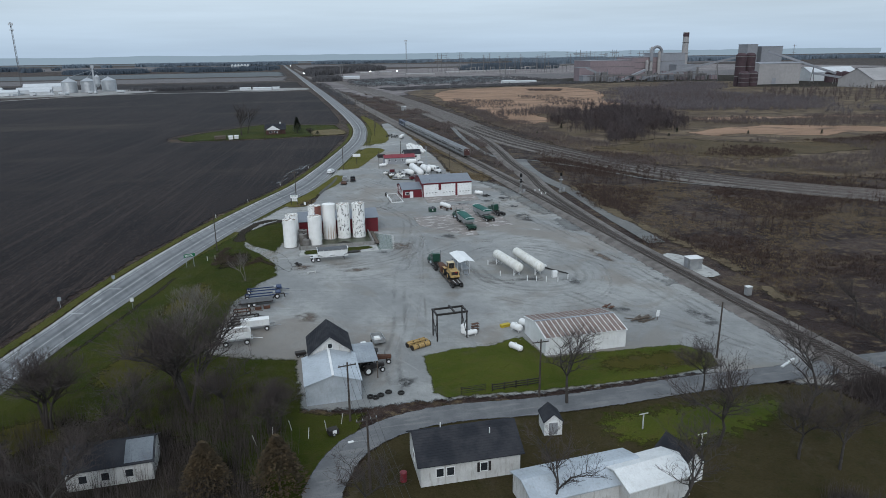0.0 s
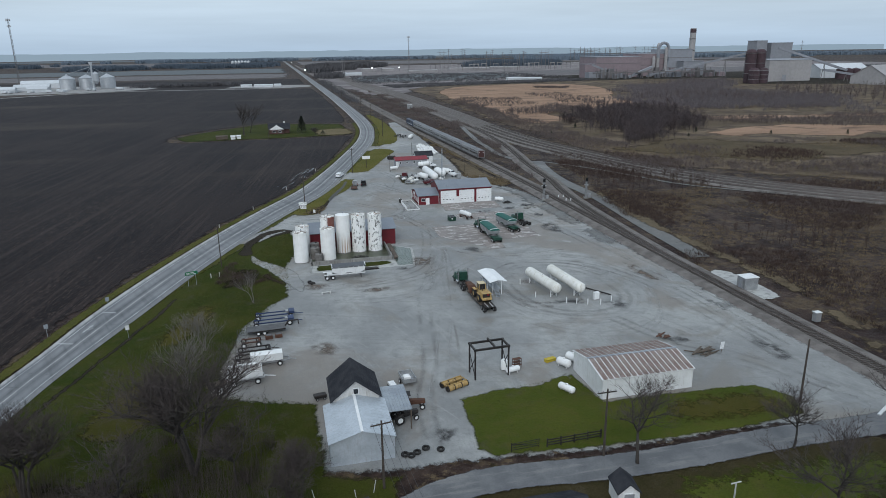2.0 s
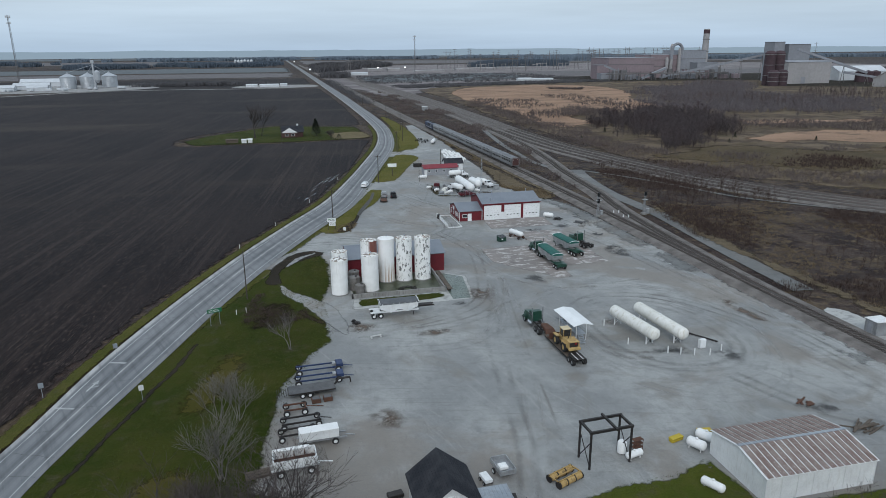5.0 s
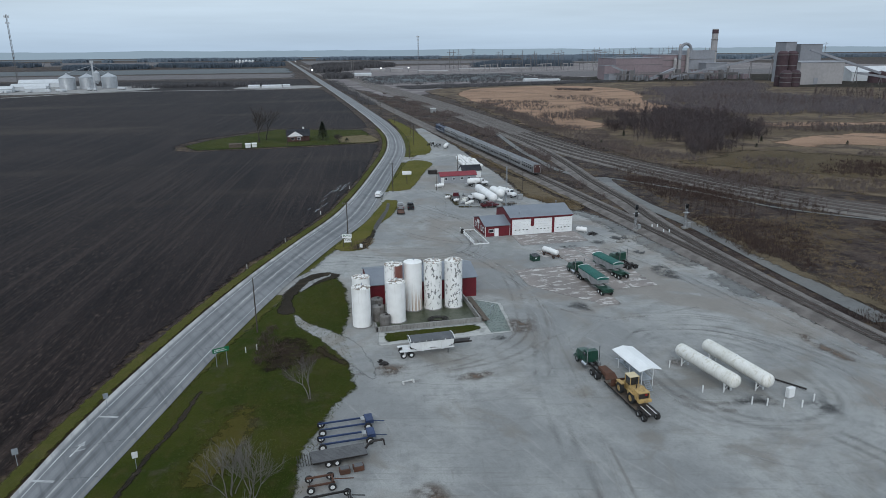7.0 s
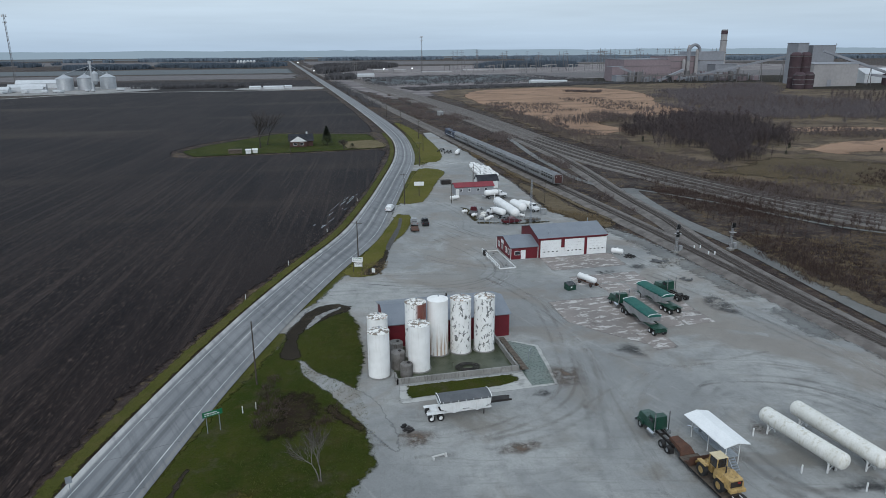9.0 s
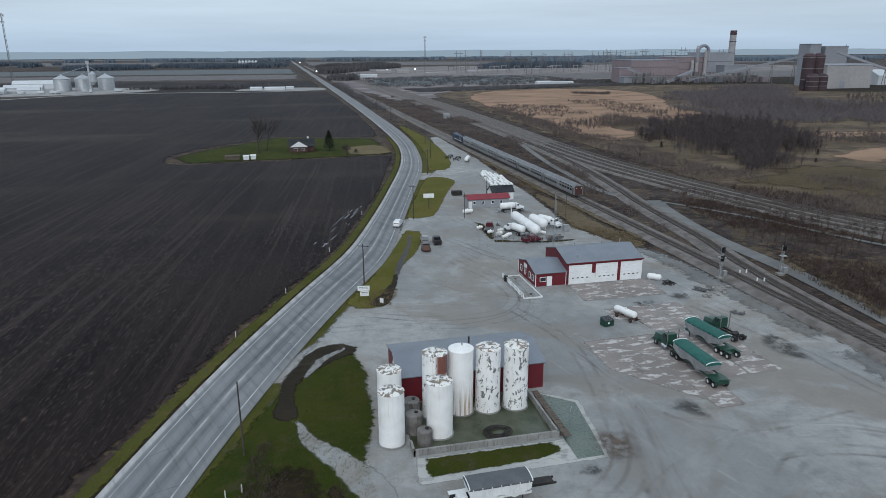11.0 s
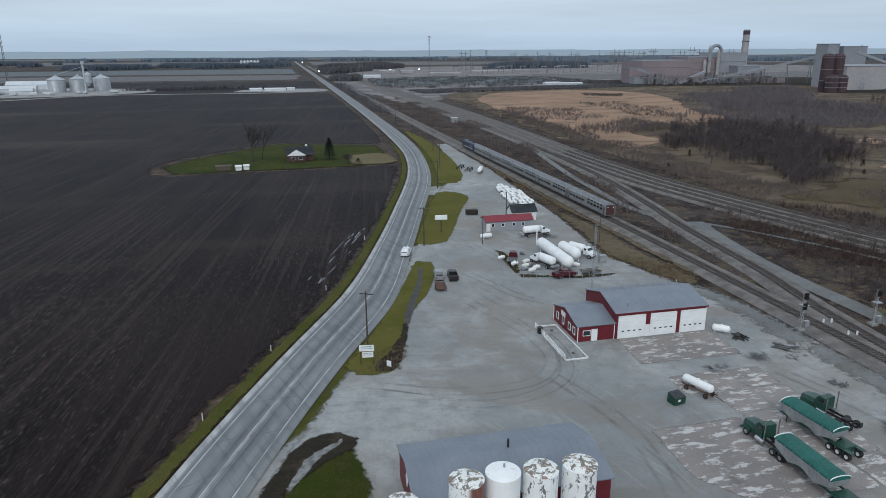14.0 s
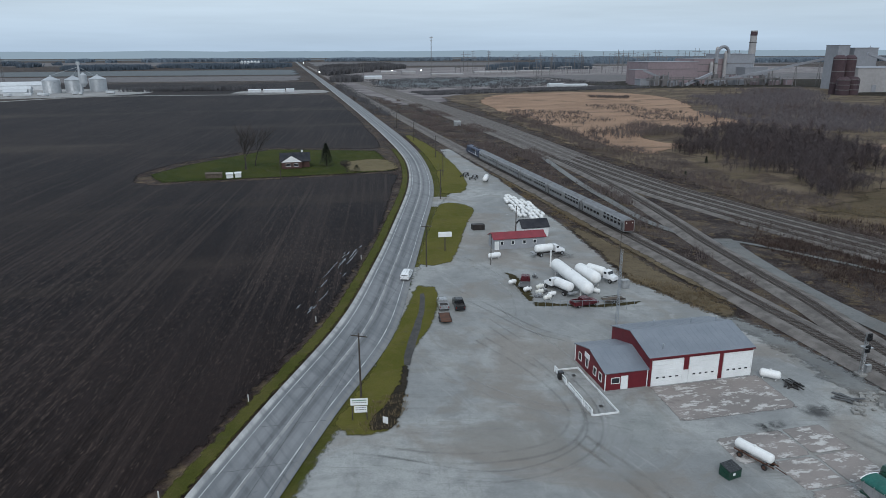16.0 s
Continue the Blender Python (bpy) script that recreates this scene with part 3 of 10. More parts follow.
sheet("ditch", [(-18.3, 150), (-17.6, 148.5), (-22, 133), (-26.5, 120), (-31, 104), (-32.2, 105), (-27.5, 121), (-23, 134)], 0.03, M_DITCH, 0.5, 2, 0.4, True, "narrow roadside drain in the grass")
sheet("dull_grass", [(25, 81.8), (60, 79), (80, 74), (88, 40), (88, -40), (0, -40), (-2, 30), (8, 62), (13, 73)], -0.10, M_DULL, 2, 4, 0.8, False, "dull green-brown garden grass round the houses")
sheet("garden_lawn", [(38, 75), (60, 75.5), (74, 73), (72, 66), (56, 61), (44, 64)], -0.06, M_LAWN, 6, 3, 0.8, True, "thin green lawn beside the lane")
sheet("brown_floor", [(-45, 20), (-36, 78), (-24, 92), (-8, 84), (2, 72), (5, 60), (0, 10), (-30, -10)], 0.02, M_DITCH, 5, 4, 1.5, True, "brown leaf litter under bare trees")

# highway, its lines and turn arrows
ribbon("road", EDGE_L, EDGE_R, 0.03, M_ASPHALT, "grey two-lane highway worn by traffic", cols=24)


def lane_line(frac, i0, i1, w, name, label, dash=None):
    bm = bmesh.new()
    run, on = 0.0, True
    for i in range(i0, i1):
        a0, a1 = EDGE_L[i].lerp(EDGE_R[i], frac), EDGE_L[i + 1].lerp(EDGE_R[i + 1], frac)
        d = a1 - a0
        if d.length < 1e-4:
            continue
        nrm = Vector((d.y, -d.x, 0)).normalized() * w / 2
        run += d.length
        if dash and int(run / dash) % 2:
            continue
        face(bm, [(*(a0 - nrm).to_2d(), 0.042), (*(a0 + nrm).to_2d(), 0.042), (*(a1 + nrm).to_2d(), 0.042), (*(a1 - nrm).to_2d(), 0.042)])
    return tagged(link_mesh(name, bm, M_LINE), label, kind="structure")


lane_line(0.845, 0, 230, 0.15, "road_line", "white edge line")
lane_line(0.155, 0, 230, 0.13, "road_line", "white edge line")
lane_line(0.485, 90, 230, 0.10, "road_line", "worn centre line")
lane_line(0.50, 0, 90, 0.08, "road_line", "worn lane line")
M_SEAM = plain("tar_seam", (0.075, 0.076, 0.080), (0.115, 0.116, 0.120), 0.8, 7, 0.8)
rnd = random.Random(17)
for i in range(30, 176, 5):
    a, b = EDGE_L[i].lerp(EDGE_R[i], 0.09), EDGE_L[i + 2].lerp(EDGE_R[i + 2], rnd.choice((0.5, 0.93, 0.93)))
    bm = bmesh.new()
    n = 9
    for q in range(n):
        p0, p1 = a.lerp(b, q / n), a.lerp(b, (q + 1) / n)
        d0, d1 = 0.25 * noise.noise(p0 * 0.7), 0.25 * noise.noise(p1 * 0.7)
        face(bm, [(p0.x, p0.y + d0 - 0.04, 0.038), (p1.x, p1.y + d1 - 0.04, 0.038), (p1.x, p1.y + d1 + 0.04, 0.038), (p0.x, p0.y + d0 + 0.04, 0.038)])
    tagged(link_mesh("road_seam", bm, M_SEAM), "dark tar seam across the highway", kind="structure")

def road_mark(x, y, rz, shape, label):
    bm = bmesh.new()
    for pts in shape:
        face(bm, [(px, py, 0) for px, py in pts])
    ob = tagged(link_mesh("road_mark", bm, M_LINE), label, kind="structure")
    ob.matrix_basis = pose(x, y, 0.046, 0, 0, rz)


BAR = ([(-1.35, -0.2), (1.35, -0.2), (1.35, 0.2), (-1.35, 0.2)],)
ARROW = ([(-0.12, -1.6), (0.12, -1.6), (0.12, 0.6), (-0.12, 0.6)], [(-0.5, 0.6), (0.5, 0.6), (0, 1.7)], [(0.12, -0.6), (0.9, -0.1), (0.9, 0.25), (0.12, -0.2)])
for x, y, shape in ((-29.4, 144.6, BAR), (-31.3, 137.4, ARROW), (-33.4, 131.4, BAR)):
    road_mark(x, y, -17, shape, "worn white turn-lane marking on the asphalt")

# local lane in front of the houses
LANE = [(6, -30), (6.5, 40), (7.2, 60), (8.6, 67.5), (12.2, 73.6), (18.3, 77.2), (26, 78.3), (37.5, 77.2), (50, 77), (62, 77.4), (78, 77), (100, 77)]
lc = spline(LANE, 2.5)
k = Nodes("lane_asphalt")
fn = k.noise(6, 6, 0.75)
col = k.mix(k.band(k.noise(0.3, 5, 0.6), 0.35, 0.65), (0.105, 0.108, 0.114), (0.155, 0.156, 0.160))
col = k.mix(k.band(k.noise(1.0, 5, 0.6, k.mapped((0.12, 0.9, 1))), 0.52, 0.66, (0, 0.5)), col, (0.24, 0.235, 0.225))
col = k.mix(k.band(fn, 0.4, 0.7, (0, 0.45)), col, (0.07, 0.07, 0.072))
k.bump(fn, 0.3, 0.03)
k.ragged(0.8, 0.5)
M_LANE = k.done(col, 0.7, 0, 0.35)
ribbon("lane", offset(lc, -2.5), offset(lc, 2.5), 0.05, M_LANE, "narrow grey asphalt lane", cols=10)

# concrete
sheet("slab", [(51.2, 216.2), (50.4, 206.4), (68.6, 206.2), (69.2, 216.2)], -0.02, M_SLAB, 0.5, 1.5, 0.15, False, "stained concrete apron before the garage doors")
for j in range(5):
    for i in range(2):
        x0, x1 = (52.2 if j == 4 else 56.1, 61.9) if i == 0 else (62.05, 67.8)
        y0, y1 = 172.7 + j * 5.9, 172.7 + (j + 1) * 5.9 - 0.16
        sheet("slab_panel", [(x0, y0), (x1, y0), (x1, y1), (x0, y1)], -0.02 + 0.003 * ((i + j) % 3), M_SLAB, 0.22, 1.2, 0.1, False, "stained concrete slab panel with clean patches")
sheet("slab", [(51.2, 172), (55.8, 172), (55.8, 164.8), (51.2, 164.8)], -0.016, M_SLAB, 0.3, 1.5, 0.1, False, "broken end of a concrete slab")
sheet("slab", [(42, 189.4), (42, 179.2), (47, 172), (51, 167), (55.9, 168), (55.9, 190)], -0.026, M_SLAB, 0.8, 1.5, 0.3, False, "muddy concrete pad")
k = Nodes("tan_rough_land")
fn = k.noise(1.1, 6, 0.75)
col = k.mix(k.band(k.noise(0.02, 5, 0.6, k.mapped((0.8, 1.5, 1))), 0.38, 0.62), (0.118, 0.088, 0.060), (0.178, 0.136, 0.094))
col = k.mix(k.band(k.noise(0.07, 6, 0.66), 0.46, 0.58, (0, 0.85)), col, (0.062, 0.045, 0.037))
col = k.mix(k.band(k.noise(0.045, 6, 0.66, k.mapped((1, 1.6, 1), 0, (31, 7, 0))), 0.52, 0.62, (0, 0.6)), col, (0.106, 0.085, 0.046))
col = k.mix(k.band(fn, 0.4, 0.7, (0, 0.5)), col, (0.050, 0.037, 0.031))
k.bump(fn, 0.8, 0.3)
k.ragged(0.05, 0.5)
k.haze_sheen(0.05, (0.9, 0.95, 1.0), 0.25)
M_ROUGH = k.done(col, 0.95, 0, 0.03)
sheet("rough_land", [(140, 300), (150, 262), (170, 236), (230, 190), (330, 140), (560, 90), (1000, 300), (1000, 700), (700, 900), (420, 930), (170, 900), (150, 700), (140, 500)], -0.29, M_ROUGH, 14, 20, 6, True, "tan and olive rough grassland beyond the sidings")
# waste ground far off, its colours paled to carry distance haze too
k = Nodes("waste_ground_soil")
fn = k.noise(0.6, 6, 0.75)
col = k.mix(k.band(k.noise(0.012, 5, 0.65, k.mapped((0.7, 2.2, 1))), 0.4, 0.6), (0.190, 0.168, 0.164), (0.270, 0.242, 0.236))
col = k.mix(k.band(k.noise(0.03, 6, 0.7, k.mapped((0.5, 2.0, 1), 0, (9, 4, 0))), 0.47, 0.57, (0, 0.9)), col, (0.112, 0.096, 0.095))
col = k.mix(k.band(fn, 0.4, 0.7, (0, 0.4)), col, (0.12, 0.105, 0.105))
k.ragged(0.03, 0.5)
k.haze_sheen(0.07, (0.85, 0.92, 1.0), 0.3)
M_WASTE = k.done(col, 0.95, 0, 0.03)
sheet("waste_ground", [(70, 900), (90, 760), (104, 700), (150, 760), (190, 850), (300, 905), (430, 930), (700, 890), (1200, 900), (1500, 1400), (1200, 2000), (300, 2000), (80, 2000), (66, 1300)], -0.28, M_WASTE, 20, 30, 8, True, "grey-brown waste ground and rail land before the plain")
sheet("reeds", [(163, 650), (170, 720), (178, 765), (219, 848), (297, 879), (359, 866), (385, 803), (366, 712), (318, 610), (310, 545), (290, 528), (248, 512), (230, 523), (196, 474), (205, 454), (224, 454), (191, 436), (170, 419), (159, 430), (158, 466), (162, 508), (166, 583)], -0.25, M_REED, 7, 10, 4, True, "orange-tan dry reed marsh")
sheet("reeds", [(276, 440), (340, 424), (413, 408), (470, 380), (440, 366), (397, 384), (330, 396), (285, 400)], -0.25, M_REED, 12, 8, 5, True, "strip of tan dry reeds")
sheet("reeds", [(231, 350), (262, 366), (305, 372), (352, 352), (400, 318), (380, 300), (330, 318), (296, 310), (262, 330), (238, 328)], -0.25, M_REED, 9, 8, 4, True, "strip of tan grass among scrub")
M_CLEAR = grass_material("olive_rough_grass", (0.090, 0.070, 0.042), (0.122, 0.092, 0.058), (0.050, 0.036, 0.026), True, 0.8, 0.07)
sheet("rough_grass", [(172, 398), (156, 360), (152, 300), (175, 280), (205, 247), (265, 256), (330, 240), (400, 250), (380, 290), (313, 306), (252, 304), (210, 336), (169, 322), (180, 366)], -0.26, M_CLEAR, 14, 8, 5, True, "olive rough grass among brush")

# wheel ruts that loop through the yard
M_RUTD = rut_material("dark_wheel_rut", (0.15, 0.145, 0.138))
M_RUTL = rut_material("pale_wheel_rut", (0.43, 0.425, 0.41))
M_RUTB = rut_material("muddy_wheel_rut", (0.19, 0.155, 0.125))
RUTS = (
    ([(47, 140), (47.5, 131), (51, 124), (57, 121), (63, 122), (67.5, 128), (68, 137), (65, 145), (59, 149), (52, 148), (47.5, 144)], "D", 1.6),
    ([(45, 143), (44.5, 131), (49, 121), (57, 117.5), (65, 119), (71, 127), (71.5, 138), (67, 148)], "L", 1.0),
    ([(46, 147), (55, 153), (66, 150), (74, 138), (77, 120), (78, 95)], "D", 1.2),
    ([(38, 150), (48, 158), (62, 158), (74, 148), (80, 128)], "L", 1.0),
    ([(34, 151), (30, 140), (27, 125), (24, 108), (21, 98), (20, 88)], "D", 1.3),
    ([(36, 158), (34, 145), (31, 128), (27, 112), (22.5, 98)], "L", 0.9),
    ([(8, 146), (16, 145.5), (26, 147), (34, 152), (38, 162), (40, 175)], "B", 1.2),
    ([(3, 150), (12, 148), (22, 149.5), (32, 156), (37, 170), (40, 190), (36, 206)], "B", 1.0),
    ([(12, 139), (24, 138), (32, 144), (37, 156), (41, 172)], "L", 1.0),
    ([(2, 204), (14, 203), (26, 200), (36, 200), (42, 206)], "L", 1.2),
    ([(8, 210), (20, 205), (32, 205), (38, 212), (37, 224), (32, 238)], "D", 0.8),
    ([(10, 207), (24, 200.5), (36, 204), (40.5, 214), (39, 230), (35, 246)], "D", 0.6),
    ([(22, 232), (27, 222), (34, 214), (44, 207)], "L", 0.8),
    ([(60, 118), (64, 108), (72, 98), (78, 86)], "D", 1.4),
    ([(66, 118), (71, 106), (77, 94), (80, 82)], "L", 1.0),
    ([(33, 262), (38, 250), (42, 240), (47, 234)], "D", 0.8),
    ([(40, 284), (44, 270), (45, 258), (42, 246)], "L", 0.9),
    ([(46, 131), (48, 128), (52, 127)], "B", 1.6),
    ([(70, 200), (74, 185), (77, 160), (80, 130), (81, 100)], "D", 1.2),
    ([(72, 212), (76, 190), (79, 165), (82, 140), (83, 110)], "L", 0.9),
)
for i, (pts, tone, w) in enumerate(RUTS):
    ln = spline(pts, 1.2)
    for o in (-1.0, 1.0):
        c = offset(ln, o)
        ribbon("wheel_rut", offset(c, -w / 2), offset(c, w / 2), -0.036 + 0.0008 * i, {"D": M_RUTD, "L": M_RUTL, "B": M_RUTB}[tone], "worn wheel rut in the gravel", cols=2)
# many thinner tyre marks swept along the lorries' usual lines
rnd = random.Random(404)
FLOWS = ([(22, 92), (27, 112), (31, 130), (35, 150), (38, 172), (37, 192), (30, 206), (14, 208)], [(12, 142), (26, 142), (38, 150), (52, 156), (66, 152), (76, 138), (80, 112)], [(44, 128), (47, 119), (56, 113), (66, 115), (73, 126), (74, 140), (66, 152), (54, 155), (46, 148), (43, 138)],
         [(18, 204), (30, 204), (38, 212), (39, 228), (35, 246), (36, 262), (44, 280)], [(30, 118), (44, 112), (58, 108), (70, 98), (80, 84)], [(44, 192), (42, 178), (42, 164), (50, 156), (64, 156), (76, 160), (79, 184)], [(0, 134), (14, 128), (26, 120), (36, 112)])
for i in range(10):
    pts = [(x + rnd.gauss(0, 0.6), y + rnd.gauss(0, 0.6)) for x, y in FLOWS[i % len(FLOWS)]]
    ln = spline(pts, 1.6)
    i0 = rnd.randrange(0, max(1, len(ln) // 2))
    ln = ln[i0:i0 + rnd.randrange(len(ln) // 3, len(ln))]
    if len(ln) < 6:
        continue
    c, w = offset(ln, rnd.uniform(-5, 5)), rnd.uniform(0.25, 0.6)
    ribbon("tyre_mark", offset(c, -w), offset(c, w), -0.0570 + 0.0018 * i, rnd.choice((M_RUTD, M_RUTL, M_RUTB)), "thin tyre mark in the gravel", cols=2)


def stain_material(name, c, amt):
    """Mud or oil soaked into gravel, thinning out at its rim."""
    k = Nodes(name)
    col = k.mix(k.band(k.noise(1.4, 6, 0.7), 0.4, 0.65), c, tuple(v * 0.55 for v in c))
    f = k.math("MULTIPLY", k.band(k.attr("rim"), 0.05, 0.9), k.band(k.noise(0.35, 6, 0.68), 0.38, 0.58, (0.0, amt)))
    tr, mx = k.n.new("ShaderNodeBsdfTransparent"), k.n.new("ShaderNodeMixShader")
    k.l.new(f, mx.inputs[0])
    k.l.new(tr.outputs[0], mx.inputs[1])
    k.l.new(k.p.outputs[0], mx.inputs[2])
    k.l.new(mx.outputs[0], k.out.inputs[0])
    return k.done(col, 0.6, 0, 0.3)


M_STAINB = stain_material("brown_mud_stain", (0.150, 0.108, 0.080), 0.85)
M_STAIND = stain_material("dark_wet_stain", (0.075, 0.073, 0.072), 0.8)
for i, (cx, cy, rx, ry, m) in enumerate(((52, 141, 4, 3.2, "B"), (56, 128, 7, 3, "D"), (64, 124, 5, 4, "D"), (29, 156, 3.5, 1.6, "D"), (10, 149, 8, 3.2, "B"), (22, 144, 6, 2, "B"), (34, 160, 5, 9, "B"), (47, 166, 7, 4, "D"), (74, 178, 4, 12, "D"), (70, 205, 5, 4, "D"), (62, 203, 8, 2, "D"), (40, 134, 3, 5, "D"), (66, 107, 6, 3, "D"), (78, 100, 3, 10, "D"), (22, 88, 3, 5, "D"), (58, 262, 8, 8, "D"), (64, 280, 8, 6, "D"), (8, 118, 4, 6, "B"), (78, 140, 2.5, 14, "B"))):
    ring = [(cx + rx * math.cos(q * math.pi / 5) * (0.75 + 0.25 * math.sin(i * 3 + q * 2)), cy + ry * math.sin(q * math.pi / 5) * (0.75 + 0.25 * math.cos(i + q * 3))) for q in range(10)]
    sheet("ground_stain", ring, -0.019 + 0.0004 * i, M_STAINB if m == "B" else M_STAIND, min(rx, ry) * 0.7, 2.0, 0.8, True, "muddy wet stain in the gravel yard")
M_POOL = puddle_material()
rnd = random.Random(91)
for i in range(46):
    f = rnd.random()
    x, y = 1.5 + 15 * f - abs(rnd.gauss(0, 1.6)), 250 + 44 * f + rnd.uniform(-3, 3)
    n, w = rnd.uniform(3, 13), rnd.uniform(0.10, 0.32)
    sheet("field_puddle", [(x, y), (x + n * 0.19 - w, y + n * 0.5), (x + n * 0.38, y + n), (x + n * 0.21 + w, y + n * 0.5)], -0.185 + 0.001 * i, M_POOL, w * 1.5, 1.0, 0.4, True, "shallow water lying in the wet field edge")

M_OLIVE = grass_material("worn_olive_lawn", (0.062, 0.058, 0.014), (0.084, 0.070, 0.020), (0.048, 0.054, 0.010), True, 0.5)
sheet("worn_lawn", [(50, 90), (51, 82.5), (60, 81), (69, 82), (70.4, 86), (67.5, 89.6), (59, 90.8)], 0.032, M_OLIVE, 4.5, 2.5, 0.6, True, "olive-brown worn end of the lawn")
sheet("island_drain", [(17.6, 231), (20, 241), (23.6, 251), (26.2, 262), (27.0, 262), (24.6, 250.5), (21.2, 240), (18.4, 230.5)], 0.035, M_SEEP, 0.35, 1.5, 0.5, True, "pale trickle of a drain through the grass island")
for pts in ([(-18, 120), (-12, 128), (-9, 140), (-12, 152), (-16, 140), (-20, 128)], [(-26, 98), (-18, 96), (-12, 104), (-15, 114), (-22, 112)], [(0, 176), (4, 172), (5, 182), (1, 186)], [(-30, 80), (-22, 84), (-26, 92), (-34, 90)]):
    sheet("pale_grass", pts, 0.03, M_OLIVE, 3.5, 2.5, 0.8, True, "yellowed patch in the wet grass")

k = Nodes("muddy_water")
k.bump(k.noise(2.5, 4), 0.1, 0.02)
k.ragged(1.1, 0.25)
M_MUDW = k.done(k.mix(k.band(k.noise(0.9, 5, 0.65), 0.4, 0.62), (0.20, 0.195, 0.185), (0.085, 0.078, 0.070)), 0.35, 0, 0.4)
sheet("ditch_water", [(3.4, 197.2), (3.6, 195.4), (0.6, 192), (-2.0, 187), (-3.0, 184), (-3.2, 187.6), (-1.2, 193)], 0.045, M_MUDW, 0.7, 1.0, 0.9, True, "thin grey water lying in a muddy ditch")

# ---- railway ----
M_SERVICE = gravel_material("service_road_surface", 0.52, 0.8)
M_BALLAST = plain("ballast_stone", (0.190, 0.172, 0.160), (0.115, 0.103, 0.096), 0.35, 5.0, 0.95, 0, 0.8, 0.2)
M_PATHG = plain("service_road_gravel", (0.33, 0.325, 0.315), (0.24, 0.235, 0.23), 0.12, 4.0, 0.95, 0, 0.5, 0.2)
M_TIE = plain("creosote_tie", (0.052, 0.045, 0.042), (0.085, 0.075, 0.068), 2.0, 12, 0.9)
M_RAIL = plain("worn_rail_steel", (0.20, 0.17, 0.155), (0.13, 0.10, 0.09), 1.0, 8, 0.45, 0.6)


def track(line, name, label, ties=True, bed=2.6, h=0.42, near=(0, 420)):
    """Ballast bed with shoulders, sleepers and two rails along a line."""
    root = thing(name, 0, 0, 0, 0, label, "railway track", "railway tracks")
    root["kind"] = "structure"
    bm = bmesh.new()
    offs = [(offset(line, d), z) for d, z in ((-bed - 1.4, -0.25), (-bed, h - 0.12), (bed, h - 0.12), (bed + 1.4, -0.25))]
    rows = [[bm.verts.new((o[i].x, o[i].y, z)) for o, z in offs] for i in range(len(line))]
    for a, b in zip(rows, rows[1:]):
        for c in range(3):
            bm.faces.new((a[c], a[c + 1], b[c + 1], b[c]))
    part("ballast_bed", bm, M_BALLAST, root)
    for side in (-0.7525, 0.7525):
        bm = bmesh.new()
        prof = [(-0.07, h - 0.02), (-0.035, h + 0.15), (0.035, h + 0.15), (0.07, h - 0.02)]
        of = [(offset(line, side + d), z) for d, z in prof]
        rows = [[bm.verts.new((o[i].x, o[i].y, z)) for o, z in of] for i in range(len(line))]
        for a, b in zip(rows, rows[1:]):
            for c in range(3):
                bm.faces.new((a[c], a[c + 1], b[c + 1], b[c]))
        part("rail", bm, M_RAIL, root)
    if ties:
        bm = bmesh.new()
        for a, b in zip(line, line[1:]):
            if not near[0] < a.y < near[1]:
                continue
            d = b - a
            n = max(1, round(d.length / 0.58))
            for i in range(n):
                p = a.lerp(b, i / n)
                box(bm, (p.x, p.y, h - 0.06), (2.6, 0.24, 0.16), math.degrees(math.atan2(d.y, d.x)) - 90 + random.uniform(-1.5, 1.5))
        t = part("sleepers", bm, M_TIE, root, "weathered wooden sleepers")
        t["kind"] = "stuff"
    return root


MAIN = spline([(88.6, -60), (88.5, 60), (88.3, 160), (88.2, 250), (86.7, 333), (84, 452), (82, 600), (80, 800), (74, 1300), (66, 2200)], 6)
SIDE = spline([(88.4, 140), (88.9, 158), (91.2, 190), (94.4, 220), (98.4, 240), (101, 262), (104, 285), (107.5, 304), (113.5, 345), (117, 390), (118.5, 440), (119, 520), (116, 640), (112, 760), (104, 1000)], 6)
BUN = spline([(110, 1300), (120, 1000), (128, 800), (131, 640), (130, 500), (127.5, 420), (129, 350), (134, 312), (139, 285), (147, 252), (158, 226), (174, 202), (196, 178), (230, 152), (290, 118), (380, 80)], 6)
track(MAIN, "railway_track", "main line on raised grey ballast")
track(SIDE, "railway_track", "curving junction track on grey ballast", True, 2.5, 0.38)
for d, nm in ((-5.5, "dark rusty siding in a curving bundle"), (-1.2, "rusty siding in a curving bundle"), (3.1, "pale siding in a curving bundle"), (8.0, "outermost siding with a pale gravel edge")):
    ln = offset(BUN, d)
    track(ln, "railway_track", nm, True, 2.0, 0.34 - d * 0.004, (100, 420))
for pts, w in (([(96.4, 146), (97, 152), (98.8, 175), (101, 195), (102.6, 213), (102.7, 240), (106, 265), (110.5, 285)], 2.6), ([(118, 450), (113.5, 419), (105.5, 364), (102.7, 334), (100.8, 310), (102.2, 295), (107, 284), (112, 280)], 1.5)):
    ln = spline(pts, 3)
    ribbon("service_road", offset(ln, -w), offset(ln, w), -0.10 - w * 0.01, M_SERVICE, "pale gravel service road beside the tracks", cols=10)
pth = spline([(108, 284), (112.6, 281.5), (122.3, 265.4), (129.0, 251.6), (134.5, 236), (141, 222), (156, 205), (180, 182)], 3)
ribbon("dirt_path", offset(pth, -1.0), offset(pth, 1.0), -0.10, M_SERVICE, "thin pale dirt path through the scrub", cols=6)
M_EDGE = gravel_material("muddy_edge_gravel", 0.60, 0.6)
